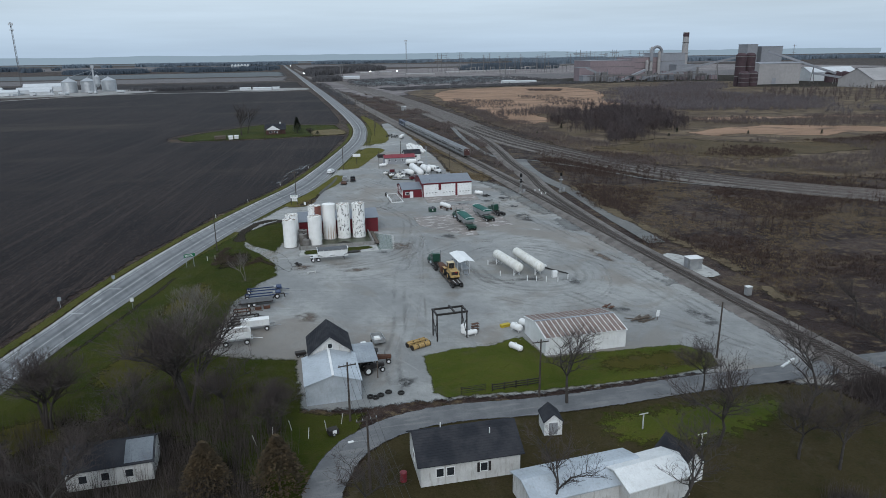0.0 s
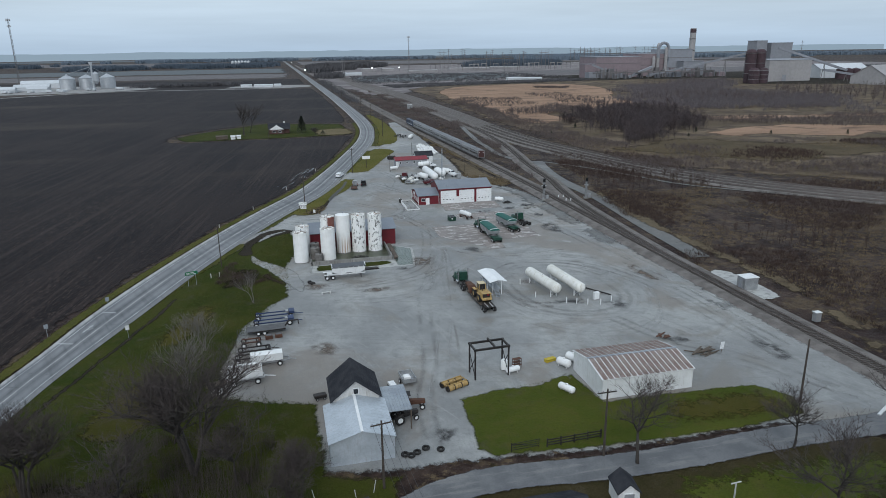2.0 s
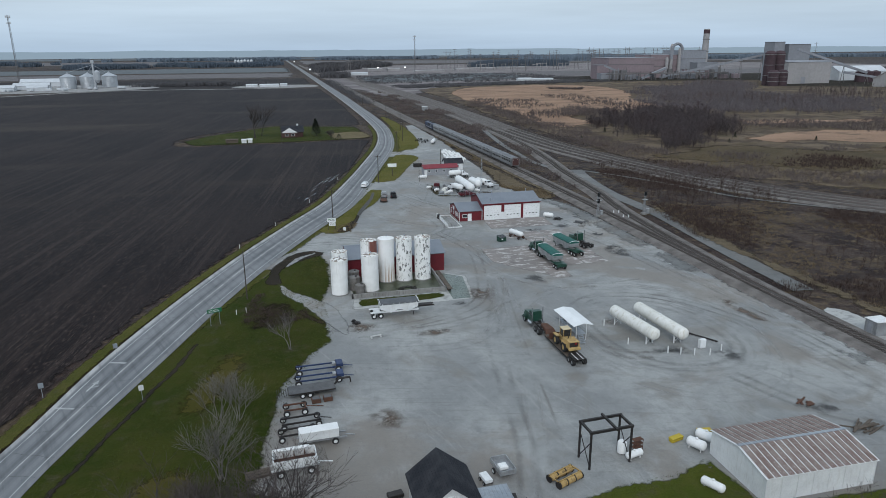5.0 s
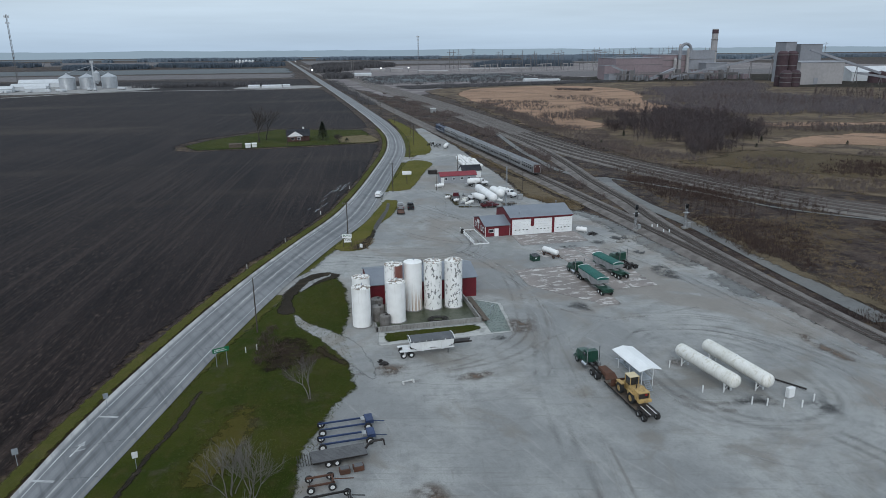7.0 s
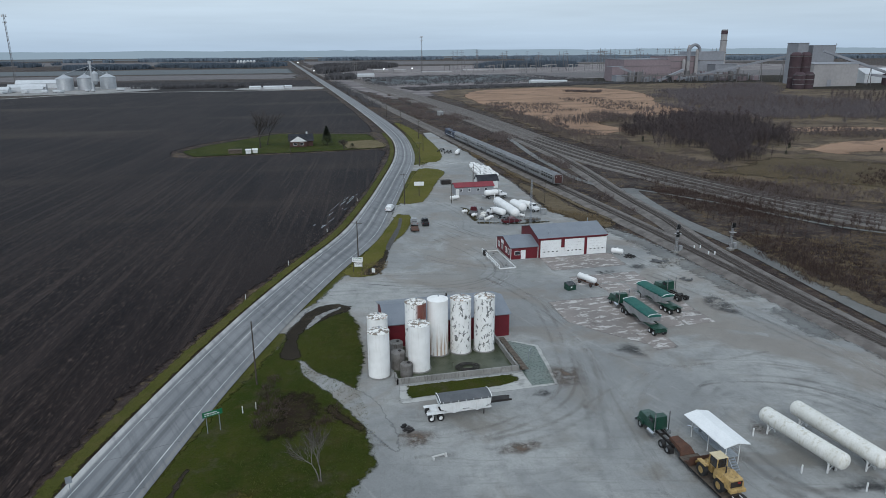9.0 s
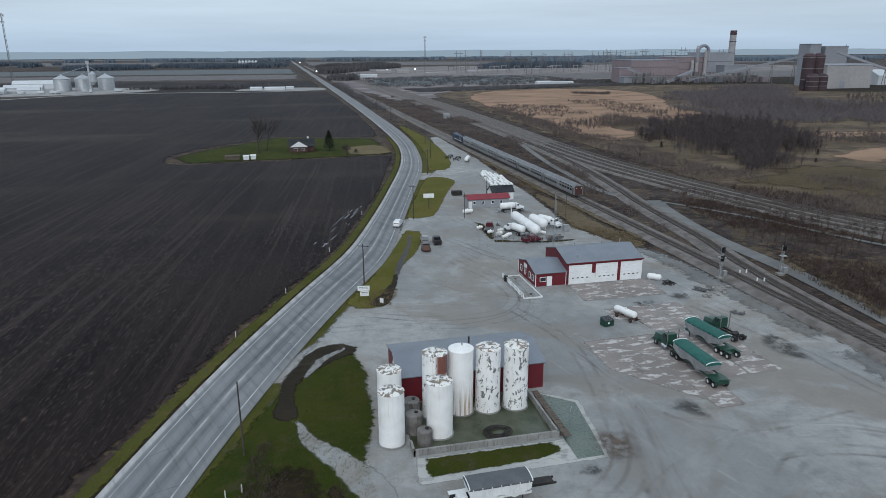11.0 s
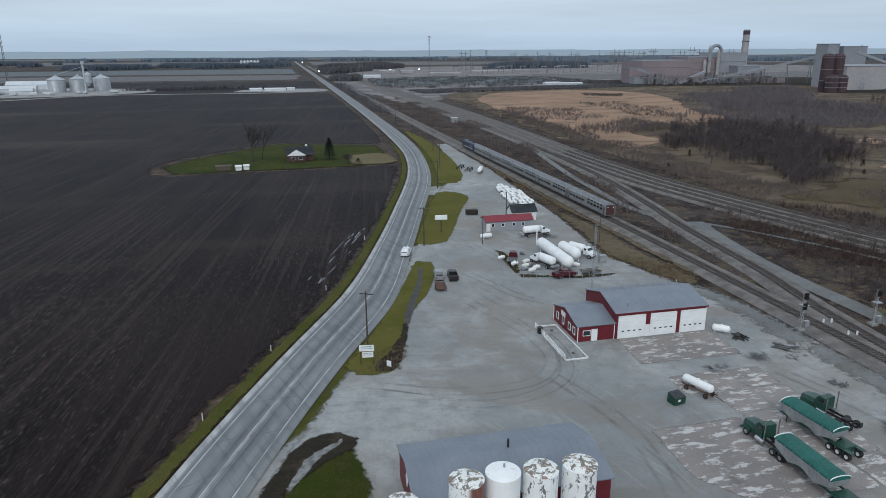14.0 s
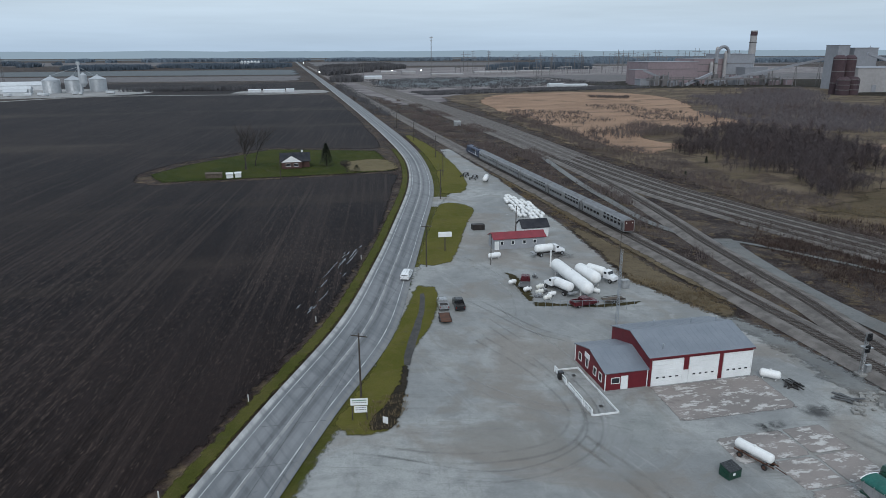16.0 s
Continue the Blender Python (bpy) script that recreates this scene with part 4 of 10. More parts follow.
sheet("yard_edge", [(81, 82), (80, 120), (79, 150), (78.5, 180), (77, 205), (76.5, 222), (75.5, 238), (81, 240), (84.8, 225), (85.4, 200), (85.6, 150), (86.2, 82)], -0.045, M_EDGE, 4.0, 3, 1.4, True, "dark muddy gravel edge along the railway")

M_TAN = grass_material("tan_dead_grass", (0.120, 0.094, 0.062), (0.155, 0.122, 0.080), (0.066, 0.048, 0.038), True, 0.6, 0.35)
sheet("dry_verge", [(92, 96), (97, 108), (99.5, 128), (98.6, 165), (99.5, 190), (104, 218), (108, 238), (112, 262), (115, 262), (112, 236), (108, 214), (105, 188), (104.5, 160), (105, 128), (101, 104), (94, 92)], -0.115, M_TAN, 3.0, 3, 1.4, True, "tan dead grass strip beside the service road")
sheet("dry_verge", [(80.2, 300), (81.5, 260), (83.2, 236), (85.4, 236), (84.6, 270), (83.6, 320), (81, 400), (78.5, 400)], -0.055, M_TAN, 1.6, 3, 0.8, True, "tan dead grass along the main line")

# ---- building materials ----
M_RED = plain("red_steel_siding", (0.150, 0.016, 0.024), (0.115, 0.013, 0.020), 0.6, 8, 0.5, 0, 0.1)
M_ROOFG = plain("grey_steel_roof", (0.165, 0.185, 0.215), (0.195, 0.215, 0.245), 0.25, 5, 0.45, 0.0, 0.12, 0.4)
M_WHITE = plain("white_paint", (0.74, 0.75, 0.75), (0.66, 0.67, 0.67), 0.5, 6, 0.5, 0, 0.08, 0.4, (0.35, 0.31, 0.26), 0.25)
M_WHITEST = plain("clean_white_paint", (0.80, 0.81, 0.81), (0.74, 0.75, 0.75), 0.5, 6, 0.4, 0, 0.05)
M_DARK = plain("dark_glass", (0.015, 0.018, 0.022), (0.03, 0.034, 0.04), 0.8, 4, 0.12, 0, 0.02, 0.6)
M_SHINGLE = plain("dark_shingles", (0.026, 0.028, 0.034), (0.046, 0.047, 0.053), 0.5, 5, 0.9, 0, 0.6, 0.1)
M_GALV = plain("weathered_galvanised_roof", (0.36, 0.395, 0.43), (0.28, 0.31, 0.345), 0.35, 4, 0.45, 0.35, 0.15, 0.4, (0.20, 0.17, 0.14), 0.3)
M_TIN = plain("bare_tin_sheet", (0.50, 0.545, 0.59), (0.41, 0.45, 0.49), 0.35, 4, 0.45, 0.2, 0.12, 0.4, (0.24, 0.22, 0.20), 0.3)
M_BRICKD = plain("dark_farm_brick", (0.085, 0.045, 0.038), (0.065, 0.036, 0.032), 1.0, 6, 0.9)
M_RUSTROOF = plain("rusted_roof_sheet", (0.170, 0.115, 0.100), (0.230, 0.180, 0.160), 0.9, 6, 0.8, 0, 0.2, 0.3, (0.42, 0.40, 0.38), 0.6)
M_CONC = plain("wall_concrete", (0.30, 0.295, 0.28), (0.22, 0.215, 0.205), 0.5, 6, 0.9, 0, 0.3, 0.3, (0.08, 0.075, 0.065), 0.6)
M_STEELD = plain("black_steel", (0.022, 0.020, 0.020), (0.040, 0.034, 0.032), 1.0, 8, 0.6, 0.2)
M_WOOD = plain("weathered_wood", (0.125, 0.100, 0.080), (0.085, 0.068, 0.055), 1.5, 9, 0.9)
M_POLE = plain("utility_pole_wood", (0.075, 0.060, 0.050), (0.052, 0.043, 0.037), 1.5, 9, 0.9)
M_GREYW = plain("grey_siding", (0.30, 0.31, 0.33), (0.26, 0.27, 0.29), 0.6, 6, 0.7)
M_REDROOF = plain("red_steel_roof", (0.235, 0.030, 0.042), (0.19, 0.026, 0.036), 0.5, 6, 0.45)
M_CREAM = plain("old_white_siding", (0.60, 0.60, 0.59), (0.50, 0.50, 0.49), 0.6, 6, 0.7, 0, 0.15, 0.3, (0.24, 0.21, 0.17), 0.5)


def slab_roof(bm, W, eave, ridge, x0, x1, over=0.3, th=0.14):
    """Two pitched slabs whose ridge runs along x over a house W wide."""
    k = (ridge - eave) / (W / 2)
    for s in (-1, 1):
        ye, ze = s * (W / 2 + over), eave - k * over
        prof = [(0, ridge + 0.02), (0, ridge + th), (ye, ze + th), (ye, ze + 0.02)]
        prism(bm, prof if s < 0 else prof[::-1], x0 - over, x1 + over)


def ribs(bm, W, eave, ridge, x0, x1, step, over=0.3, th=0.14, h=0.018):
    """Standing seams that run down both slopes."""
    k = (ridge - eave) / (W / 2)
    n = int((x1 - x0) / step)
    for i in range(n + 1):
        x = x0 + (x1 - x0) * i / n
        for s in (-1, 1):
            ye, ze = s * (W / 2 + over - 0.02), eave - k * over + th
            a, b = Vector((x, 0, ridge + th)), Vector((x, ye, ze))
            w = 0.02
            face(bm, [a + Vector((-w, 0, 0)), a + Vector((-w, 0, h)), b + Vector((-w, 0, h)), b + Vector((-w, 0, 0))])
            face(bm, [a + Vector((-w, 0, h)), a + Vector((w, 0, h)), b + Vector((w, 0, h)), b + Vector((-w, 0, h))])
            face(bm, [a + Vector((w, 0, h)), a + Vector((w, 0, 0)), b + Vector((w, 0, 0)), b + Vector((w, 0, h))])


def gabled(name, cx, cy, rz, L, W, eave, ridge, wall, roof, label, category, seam=0.0, over=0.3, group=""):
    """A gabled building, ridge along its own x axis, centred at (cx, cy)."""
    root = thing(name, cx, cy, -0.08, rz, label, category, group)
    bm = bmesh.new()
    prism(bm, [(-W / 2, 0), (W / 2, 0), (W / 2, eave), (0, ridge), (-W / 2, eave)], -L / 2, L / 2)
    part("wall", bm, wall, root)
    bm = bmesh.new()
    slab_roof(bm, W, eave, ridge, -L / 2, L / 2, over)
    r = part("roof", bm, roof, root)
    if seam:
        bm = bmesh.new()
        ribs(bm, W, eave, ridge, -L / 2, L / 2, seam, over)
        part("seams", bm, roof, r)
    return root


def opening(root, name, c, w, h, axis, frame_mat, pane_mat, proud=0.06, label=""):
    """A framed window or door on a wall that faces along axis ('x' or 'y', signed)."""
    s = -1 if axis[0] == "-" else 1
    along = axis[-1] == "y"
    bm = bmesh.new()
    t = 0.09
    for dx, dz, ww, hh in ((0, h / 2, w + 2 * t, t), (0, -h / 2, w + 2 * t, t), (-w / 2 - t / 2, 0, t, h), (w / 2 + t / 2, 0, t, h)):
        if along:
            box(bm, (c[0] + dx, c[1] + s * proud / 2, c[2] + dz), (ww, proud + 0.04, hh))
        else:
            box(bm, (c[0] + s * proud / 2, c[1] + dx, c[2] + dz), (proud + 0.04, ww, hh))
    f = part(name, bm, frame_mat, root, label)
    bm = bmesh.new()
    if along:
        box(bm, (c[0], c[1] + s * 0.015, c[2]), (w, 0.05, h))
    else:
        box(bm, (c[0] + s * 0.015, c[1], c[2]), (0.05, w, h))
    part("pane" if pane_mat is M_DARK else "leaf", bm, pane_mat, f)
    return f


# ---- garage with office ----
g = gabled("garage", 59.6, 222.4, 0, 16.9, 12.0, 4.6, 6.3, M_RED, M_ROOFG, "red steel truck garage with grey roof and three white doors", "garage", 0.9, 0.25)
for i, (x, w) in enumerate(((-5.55, 4.75), (0.35, 4.6), (6.0, 4.6))):
    bm = bmesh.new()
    for dx, dz, ww, hh in ((0, 4.02, w + 0.3, 0.14), (-w / 2 - 0.08, 2.0, 0.14, 4.0), (w / 2 + 0.08, 2.0, 0.14, 4.0)):
        box(bm, (x + dx, -6.06, dz), (ww, 0.16, hh))
    d = part("overhead_door", bm, M_WHITEST, g, "white sectional overhead door")
    for k in range(6):
        bm = bmesh.new()
        box(bm, (x, -6.04, 0.33 + k * 0.655), (w, 0.1, 0.635), bev=0.03)
        part("panel", bm, M_WHITEST, d)
    for k in range(4):
        bm = bmesh.new()
        box(bm, (x + (k - 1.5) * w * 0.22, -6.1, 1.32), (0.42, 0.05, 0.2))
        part("pane", bm, M_DARK, d)
opening(g, "door", (-2.62, -6.0, 1.05), 0.9, 2.05, "-y", M_WHITE, M_WHITEST)
bm = bmesh.new()
box(bm, (0, -6.16, 4.52), (17.4, 0.2, 0.22))
part("gutter", bm, M_RED, g)
for x, y in ((-3.2, 2.6), (2.6, 1.5), (6.8, 1.2), (-5.7, -4.6)):
    bm = bmesh.new()
    zr = 6.3 - abs(y) * 0.283
    tube(bm, (x, y, zr), (x, y, zr + 0.85), 0.09, seg=8)
    tube(bm, (x, y, zr + 0.85), (x, y, zr + 1.0), 0.16, 0.05, seg=8)
    part("vent_pipe", bm, M_GALV, g)
o = gabled("office", 47.7, 221.8, 0, 6.6, 10.4, 2.8, 4.2, M_RED, M_ROOFG, "low red office annex with grey roof beside the garage", "office", 0.9, 0.25)
for y in (-3.7, -1.8, 3.4):
    opening(o, "window", (-3.3, y, 1.5), 0.85, 1.25, "-x", M_WHITEST, M_DARK)
opening(o, "window", (-3.3, 0.9, 1.6), 0.7, 1.5, "-x", M_WHITEST, M_DARK)
bm = bmesh.new()
box(bm, (-3.36, 0.9, 2.75), (0.08, 1.7, 0.8))
part("sign_panel", bm, M_WHITEST, o, "white sign panel")
opening(o, "door", (-0.3, -5.2, 1.05), 0.95, 2.05, "-y", M_WHITE, M_WHITEST)
opening(o, "window", (-1.7, -5.2, 1.5), 1.2, 0.9, "-y", M_WHITEST, M_DARK)
for x, y in ((-3.3, -5.24), (3.3, -5.24), (-3.33, 5.2)):
    bm = bmesh.new()
    box(bm, (x, y, 1.4), (0.12, 0.12, 2.8))
    part("corner_trim", bm, M_WHITEST, o)

# lattice radio mast behind the office
root = thing("radio_mast", 57.4, 238.8, -0.06, 0, "thin grey steel lattice radio mast by the garage", "mast")
bm = bmesh.new()
for i in range(3):
    w = 2 * math.pi * i / 3
    tube(bm, (0.28 * math.cos(w), 0.28 * math.sin(w), 0), (0.2 * math.cos(w), 0.2 * math.sin(w), 14.0), 0.045, 0.035, 5)
part("leg_frame", bm, M_GALV, root)
bm = bmesh.new()
for k in range(22):
    for i in range(3):
        w0, w1 = 2 * math.pi * i / 3, 2 * math.pi * (i + 1) / 3
        tube(bm, (0.26 * math.cos(w0), 0.26 * math.sin(w0), k * 0.62), (0.25 * math.cos(w1), 0.25 * math.sin(w1), k * 0.62 + 0.62), 0.02, seg=4)
part("bracing", bm, M_GALV, root)

# ---- store behind the silos ----
s = gabled("storage_shed", 19.9, 181.6, 0, 20.8, 10.7, 4.0, 5.4, M_RED, M_ROOFG, "long red steel shed with blue-grey roof behind the silos", "shed", 0.9, 0.3)
bm = bmesh.new()
m4 = [(-10.44, 0, 4.4), (-10.44, 0.7, 3.4), (-10.44, 0, 2.4), (-10.44, -0.7, 3.4)]
f0 = [bm.verts.new(p) for p in m4]
f1 = [bm.verts.new((p[0] - 0.06, p[1], p[2])) for p in m4]
bm.faces.new(f1)
for i in range(4):
    bm.faces.new((f0[i], f0[(i + 1) % 4], f1[(i + 1) % 4], f1[i]))
part("diamond_sign", bm, M_WHITEST, s, "white diamond panel on the gable")
bm = bmesh.new()
tube(bm, (0.8, 0.2, 5.3), (0.8, 0.2, 6.5), 0.13, seg=10)
part("stack", bm, M_STEELD, s, "black roof stack")

# ---- white silos ----


def silo_paint(name, flake, rust, low):
    k = Nodes(name)
    fine = k.noise(7, 5, 0.65)
    col = k.mix(k.band(k.noise(0.5, 4), 0.35, 0.65), (0.84, 0.838, 0.825), (0.77, 0.768, 0.75))
    streak = k.noise(1.0, 6, 0.65, k.mapped((2.2, 2.2, 0.16)))
    col = k.mix(k.band(streak, 0.54, 0.72, (0, 0.35)), col, (0.40, 0.36, 0.31))
    if flake:
        fl = k.noise(1.0, 6, 0.62, k.mapped((2.1, 2.1, 1.2)), 0.5)
        col = k.mix(k.band(fl, 0.60 - flake * 0.04, 0.63 - flake * 0.03), col, (0.17, 0.17, 0.165))
    if rust:
        z = k.n.new("ShaderNodeSeparateXYZ")
        k.l.new(k.pos, z.inputs[0])
        rs = k.noise(1.0, 5, 0.6, k.mapped((2.6, 2.6, 0.12), 0, (4, 0, 0)))
        if low:
            amt = k.math("MULTIPLY", k.band(z.outputs[2], 5.0, 1.0), k.band(rs, 0.40, 0.58))
            col = k.mix(k.math("MULTIPLY", amt, 0.75), col, (0.33, 0.17, 0.07))
        else:
            amt = k.math("MULTIPLY", k.math("MULTIPLY", k.band(z.outputs[2], 5.8, 6.6), k.band(z.outputs[0], 13.0, 13.7)), k.band(rs, 0.28, 0.40))
            col = k.mix(k.math("MULTIPLY", amt, 0.95), col, (0.16, 0.035, 0.02))
            col = k.mix(k.band(rs, 0.56, 0.7, (0, 0.6)), col, (0.25, 0.10, 0.05))
    k.bump(fine, 0.15, 0.02)
    return k.done(col, 0.5, 0, 0.35)


def lid_paint():
    k = Nodes("flaking_silo_lid")
    f = k.noise(1.3, 6, 0.65, None, 0.5)
    col = k.mix(k.band(f, 0.49, 0.54), (0.74, 0.73, 0.70), (0.20, 0.17, 0.14))
    col = k.mix(k.band(k.noise(2.3, 4, 0.6, k.mapped((1, 1, 1), 0, (7, 1, 3))), 0.58, 0.66, (0, 0.8)), col, (0.30, 0.15, 0.08))
    return k.done(col, 0.6, 0, 0.3)


M_LID = lid_paint()
M_S_CLEAN = silo_paint("silo_white_streaked", 0.0, 1, True)
M_S_PLAIN = silo_paint("silo_white_worn", 0.0, 0, False)
M_S_FLAKE = silo_paint("silo_white_flaking", 1.0, 0, False)
M_S_RUST = silo_paint("silo_white_rusted", 0.4, 1, False)
M_OLDTANK = plain("weathered_grey_tank", (0.215, 0.205, 0.195), (0.145, 0.135, 0.125), 0.8, 7, 0.6, 0.1, 0.2, 0.3, (0.06, 0.045, 0.038), 0.7)
SILOS = ((6.9, 167.2, 1.62, 7.1, M_S_PLAIN, "white cylindrical silo with scuffed paint on a gravel pad"), (7.6, 173.3, 1.6, 6.9, M_S_PLAIN, "white cylindrical silo with flaking lid"),
         (13.1, 167.8, 1.66, 7.4, M_S_PLAIN, "shorter white silo with peeling rusty lid"), (13.5, 172.4, 1.66, 9.1, M_S_RUST, "tall white silo with a large red rust patch"),
         (17.1, 172.6, 1.66, 9.2, M_S_CLEAN, "tall white silo with orange rust streaks at its foot"), (20.8, 172.4, 1.66, 9.1, M_S_FLAKE, "tall white silo with badly flaking paint"),
         (24.7, 172.3, 1.66, 9.1, M_S_FLAKE, "tall white silo with flaking patches"))
for i, (x, y, r, h, m, lab) in enumerate(SILOS):
    root = thing("silo", x, y, -0.05, 0, lab, "silo", "white silos")
    bm = bmesh.new()
    lathe(bm, [(r, 0), (r, h - 0.05), (r + 0.03, h - 0.03), (r + 0.03, h)], 40)
    part("shell", bm, m, root, smooth=False)
    bm = bmesh.new()
    lathe(bm, [(r + 0.03, h), (r * 0.6, h + 0.16), (0.22, h + 0.28), (0, h + 0.28)], 40)
    lid = part("lid", bm, M_LID if m is not M_S_CLEAN else M_S_PLAIN, root)
    for hh in (h * 0.33, h * 0.66):
        bm = bmesh.new()
        lathe(bm, [(r, hh - 0.02), (r + 0.012, hh), (r, hh + 0.02)], 40)
        part("weld_seam", bm, m, root)
    bm = bmesh.new()
    tube(bm, (0.2, 0.3, h + 0.2), (0.2, 0.3, h + 0.62), 0.1, 0.1, 8)
    part("vent", bm, M_GALV, lid)
    bm = bmesh.new()
    lathe(bm, [(r + 0.2, 0), (r + 0.2, 0.14), (r + 0.05, 0.16)], 32)
    part("base_ring", bm, M_CONC, root)
for x, y, r, h in ((10.2, 171.8, 1.1, 2.9), (10.0, 168.9, 1.1, 2.6), (10.8, 166.0, 0.95, 1.9)):
    root = thing("storage_tank", x, y, -0.05, 0, "small grey galvanised storage tank among silos", "tank", "small tanks")
    bm = bmesh.new()
    lathe(bm, [(r, 0), (r, h), (r * 0.9, h + 0.08), (0, h + 0.16)], 28)
    part("shell", bm, M_OLDTANK, root)
    bm = bmesh.new()
    lathe(bm, [(0.25, h + 0.1), (0.25, h + 0.26), (0, h + 0.27)], 12, Matrix.Translation((0.3, 0, 0)))
    part("hatch", bm, M_STEELD, root)

M_ALGAE = plain("wet_moss_floor", (0.030, 0.040, 0.016), (0.075, 0.085, 0.055), 0.4, 3.0, 0.35, 0, 0.1, 0.5)
# containment wall, catch grass and wet pad round the silos
root = thing("containment_wall", 0, 0, -0.06, 0, "low stained concrete containment wall round the silos", "wall")
for c, s2 in (((18.2, 163.6, 0.42), (18.6, 0.3, 0.9)), ((27.4, 169.9, 0.42), (0.3, 12.9, 0.9)), ((9.0, 164.6, 0.42), (0.3, 2.3, 0.9))):
    bm = bmesh.new()
    box(bm, c, s2, bev=0.03)
    part("wall_run", bm, M_CONC, root)
sheet("containment_floor", [(9.2, 163.8), (27.2, 163.8), (27.2, 176), (9.2, 176)], -0.03, M_ALGAE, 0.3, 1.5, 0.1, False, "wet mossy floor inside the containment wall")
sheet("pad", [(8, 157.6), (32, 157.6), (34, 171.5), (27.7, 176), (27.7, 163.2), (9, 163.2)], -0.045, M_PAD, 0.5, 1.5, 0.2, False, "pale concrete pad round the containment")
sheet("pad_grass", [(9.4, 158.7), (23.5, 159.2), (27, 160.2), (27, 162.9), (9.8, 162.9)], -0.02, M_GRASS, 0.6, 1.5, 0.2, False, "green weeds on the pad")
sheet("pad_pool", [(27.9, 158.4), (31.4, 158.4), (33, 171), (28.2, 175)], -0.03, M_WET, 0.4, 1.5, 0.15, False, "green algae water on the concrete pad")
root = thing("pallet_walkway", 28.2, 168.6, -0.03, 90, "weathered timber walkway along the containment wall", "walkway")
for i in range(12):
    bm = bmesh.new()
    box(bm, (-6 + i * 1.0, 0, 0.75), (0.9, 0.9, 0.06), random.uniform(-3, 3))
    part("plank", bm, M_WOOD, root)
for i in range(4):
    bm = bmesh.new()
    box(bm, (-5 + i * 3.2, 0, 0.36), (0.12, 0.8, 0.72))
    part("support", bm, M_WOOD, root)
root = thing("wire_coil", 20.3, 166.2, 0.0, 0, "round coil of black hose lying inside the containment", "hose")
bm = bmesh.new()
for j in range(7):
    r, z = 1.9 - j * 0.17, 0.12 + 0.05 * (j % 3)
    pts = [(r * math.cos(2 * math.pi * i / 28), r * 0.8 * math.sin(2 * math.pi * i / 28), z + 0.04 * math.sin(i)) for i in range(29)]
    for a, b in zip(pts, pts[1:]):
        tube(bm, a, b, 0.05, seg=5, cap=False)
part("coil", bm, M_STEELD, root)
root = thing("pipe_stand", 30.2, 166.4, -0.03, 60, "bent steel pipe stand on the wet pad", "pipe stand")
bm = bmesh.new()
tube(bm, (0, 0, 0), (0, 0, 1.5), 0.05)
tube(bm, (2.2, 0, 0), (2.2, 0, 1.1), 0.05)
tube(bm, (0, 0, 1.5), (2.2, 0, 1.1), 0.05)
part("pipe", bm, M_GALV, root)
root = thing("lamp_bracket", 30.6, 179.5, -0.05, 0, "black pipe bracket post at the shed corner", "post")
bm = bmesh.new()
tube(bm, (0, 0, 0), (0, 0, 4.6), 0.07)
tube(bm, (0, 0, 4.6), (-1.1, 0, 4.6), 0.05)
part("post", bm, M_STEELD, root)

# ---- long white shed with rusted roof panels ----
root = thing("long_shed", 51.65, 96.5, -0.06, 0, "long white metal shed with rusted ribbed roof", "shed")
bm = bmesh.new()
prism(bm, [(-4.75, 0), (4.75, 0), (4.75, 3.0), (0, 3.95), (-4.75, 3.0)], -6.95, 6.95)
part("wall", bm, M_WHITE, root)
roof = part("roof", (lambda b: (slab_roof(b, 9.5, 3.0, 3.95, -6.95, 6.95, 0.2, 0.08), b)[1])(bmesh.new()), M_WHITE, root)
for i in range(16):
    for sgn in (-1, 1):
        bm = bmesh.new()
        x0 = -7.0 + i * 0.875
        k = 0.95 / 4.75
        for z0, z1, yy in ((3.95, 3.0, 4.75),):
            w = 0.66
            pts = [(x0 + 0.1, sgn * 0.15, 4.06 - 0.03), (x0 + 0.1 + w, sgn * 0.15, 4.06 - 0.03), (x0 + 0.1 + w, sgn * 4.9, 3.09), (x0 + 0.1, sgn * 4.9, 3.09)]
            up = [(a, b, c + 0.05) for a, b, c in pts]
            vs0, vs1 = [bm.verts.new(p) for p in pts], [bm.verts.new(p) for p in up]
            bm.faces.new(vs1 if sgn < 0 else vs1[::-1])
            for j in range(4):
                bm.faces.new((vs0[j], vs0[(j + 1) % 4], vs1[(j + 1) % 4], vs1[j]))
        part("roof_panel", bm, M_RUSTROOF, roof)
bm = bmesh.new()
box(bm, (0, 0, 4.1), (14.3, 0.4, 0.06))
part("ridge_cap", bm, M_GALV, roof)
for i in range(8):
    bm = bmesh.new()
    box(bm, (-6.95 + i * 1.98, -4.78, 1.5), (0.08, 0.06, 3.0))
    part("siding_seam", bm, M_WHITE, root)

# ---- barn with metal annex and lean-to ----
b = gabled("metal_barn", 10.9, 89.8, 90, 8.9, 7.6, 3.0, 4.15, M_TIN, M_TIN, "white metal barn with bare galvanised roof", "barn", 0.7, 0.2)
bm = bmesh.new()
box(bm, (0, 0, 4.33), (9.3, 0.35, 0.06))
part("ridge_cap", bm, M_WHITEST, b)
b = gabled("shingled_barn", 11.2, 97.4, 90, 6.4, 6.0, 3.8, 6.2, M_CREAM, M_SHINGLE, "old barn with dark shingled gable roof", "barn", 0, 0.35)
opening(b, "window", (-3.2, 0, 4.7), 0.6, 0.8, "-x", M_WHITE, M_DARK)
bm = bmesh.new()
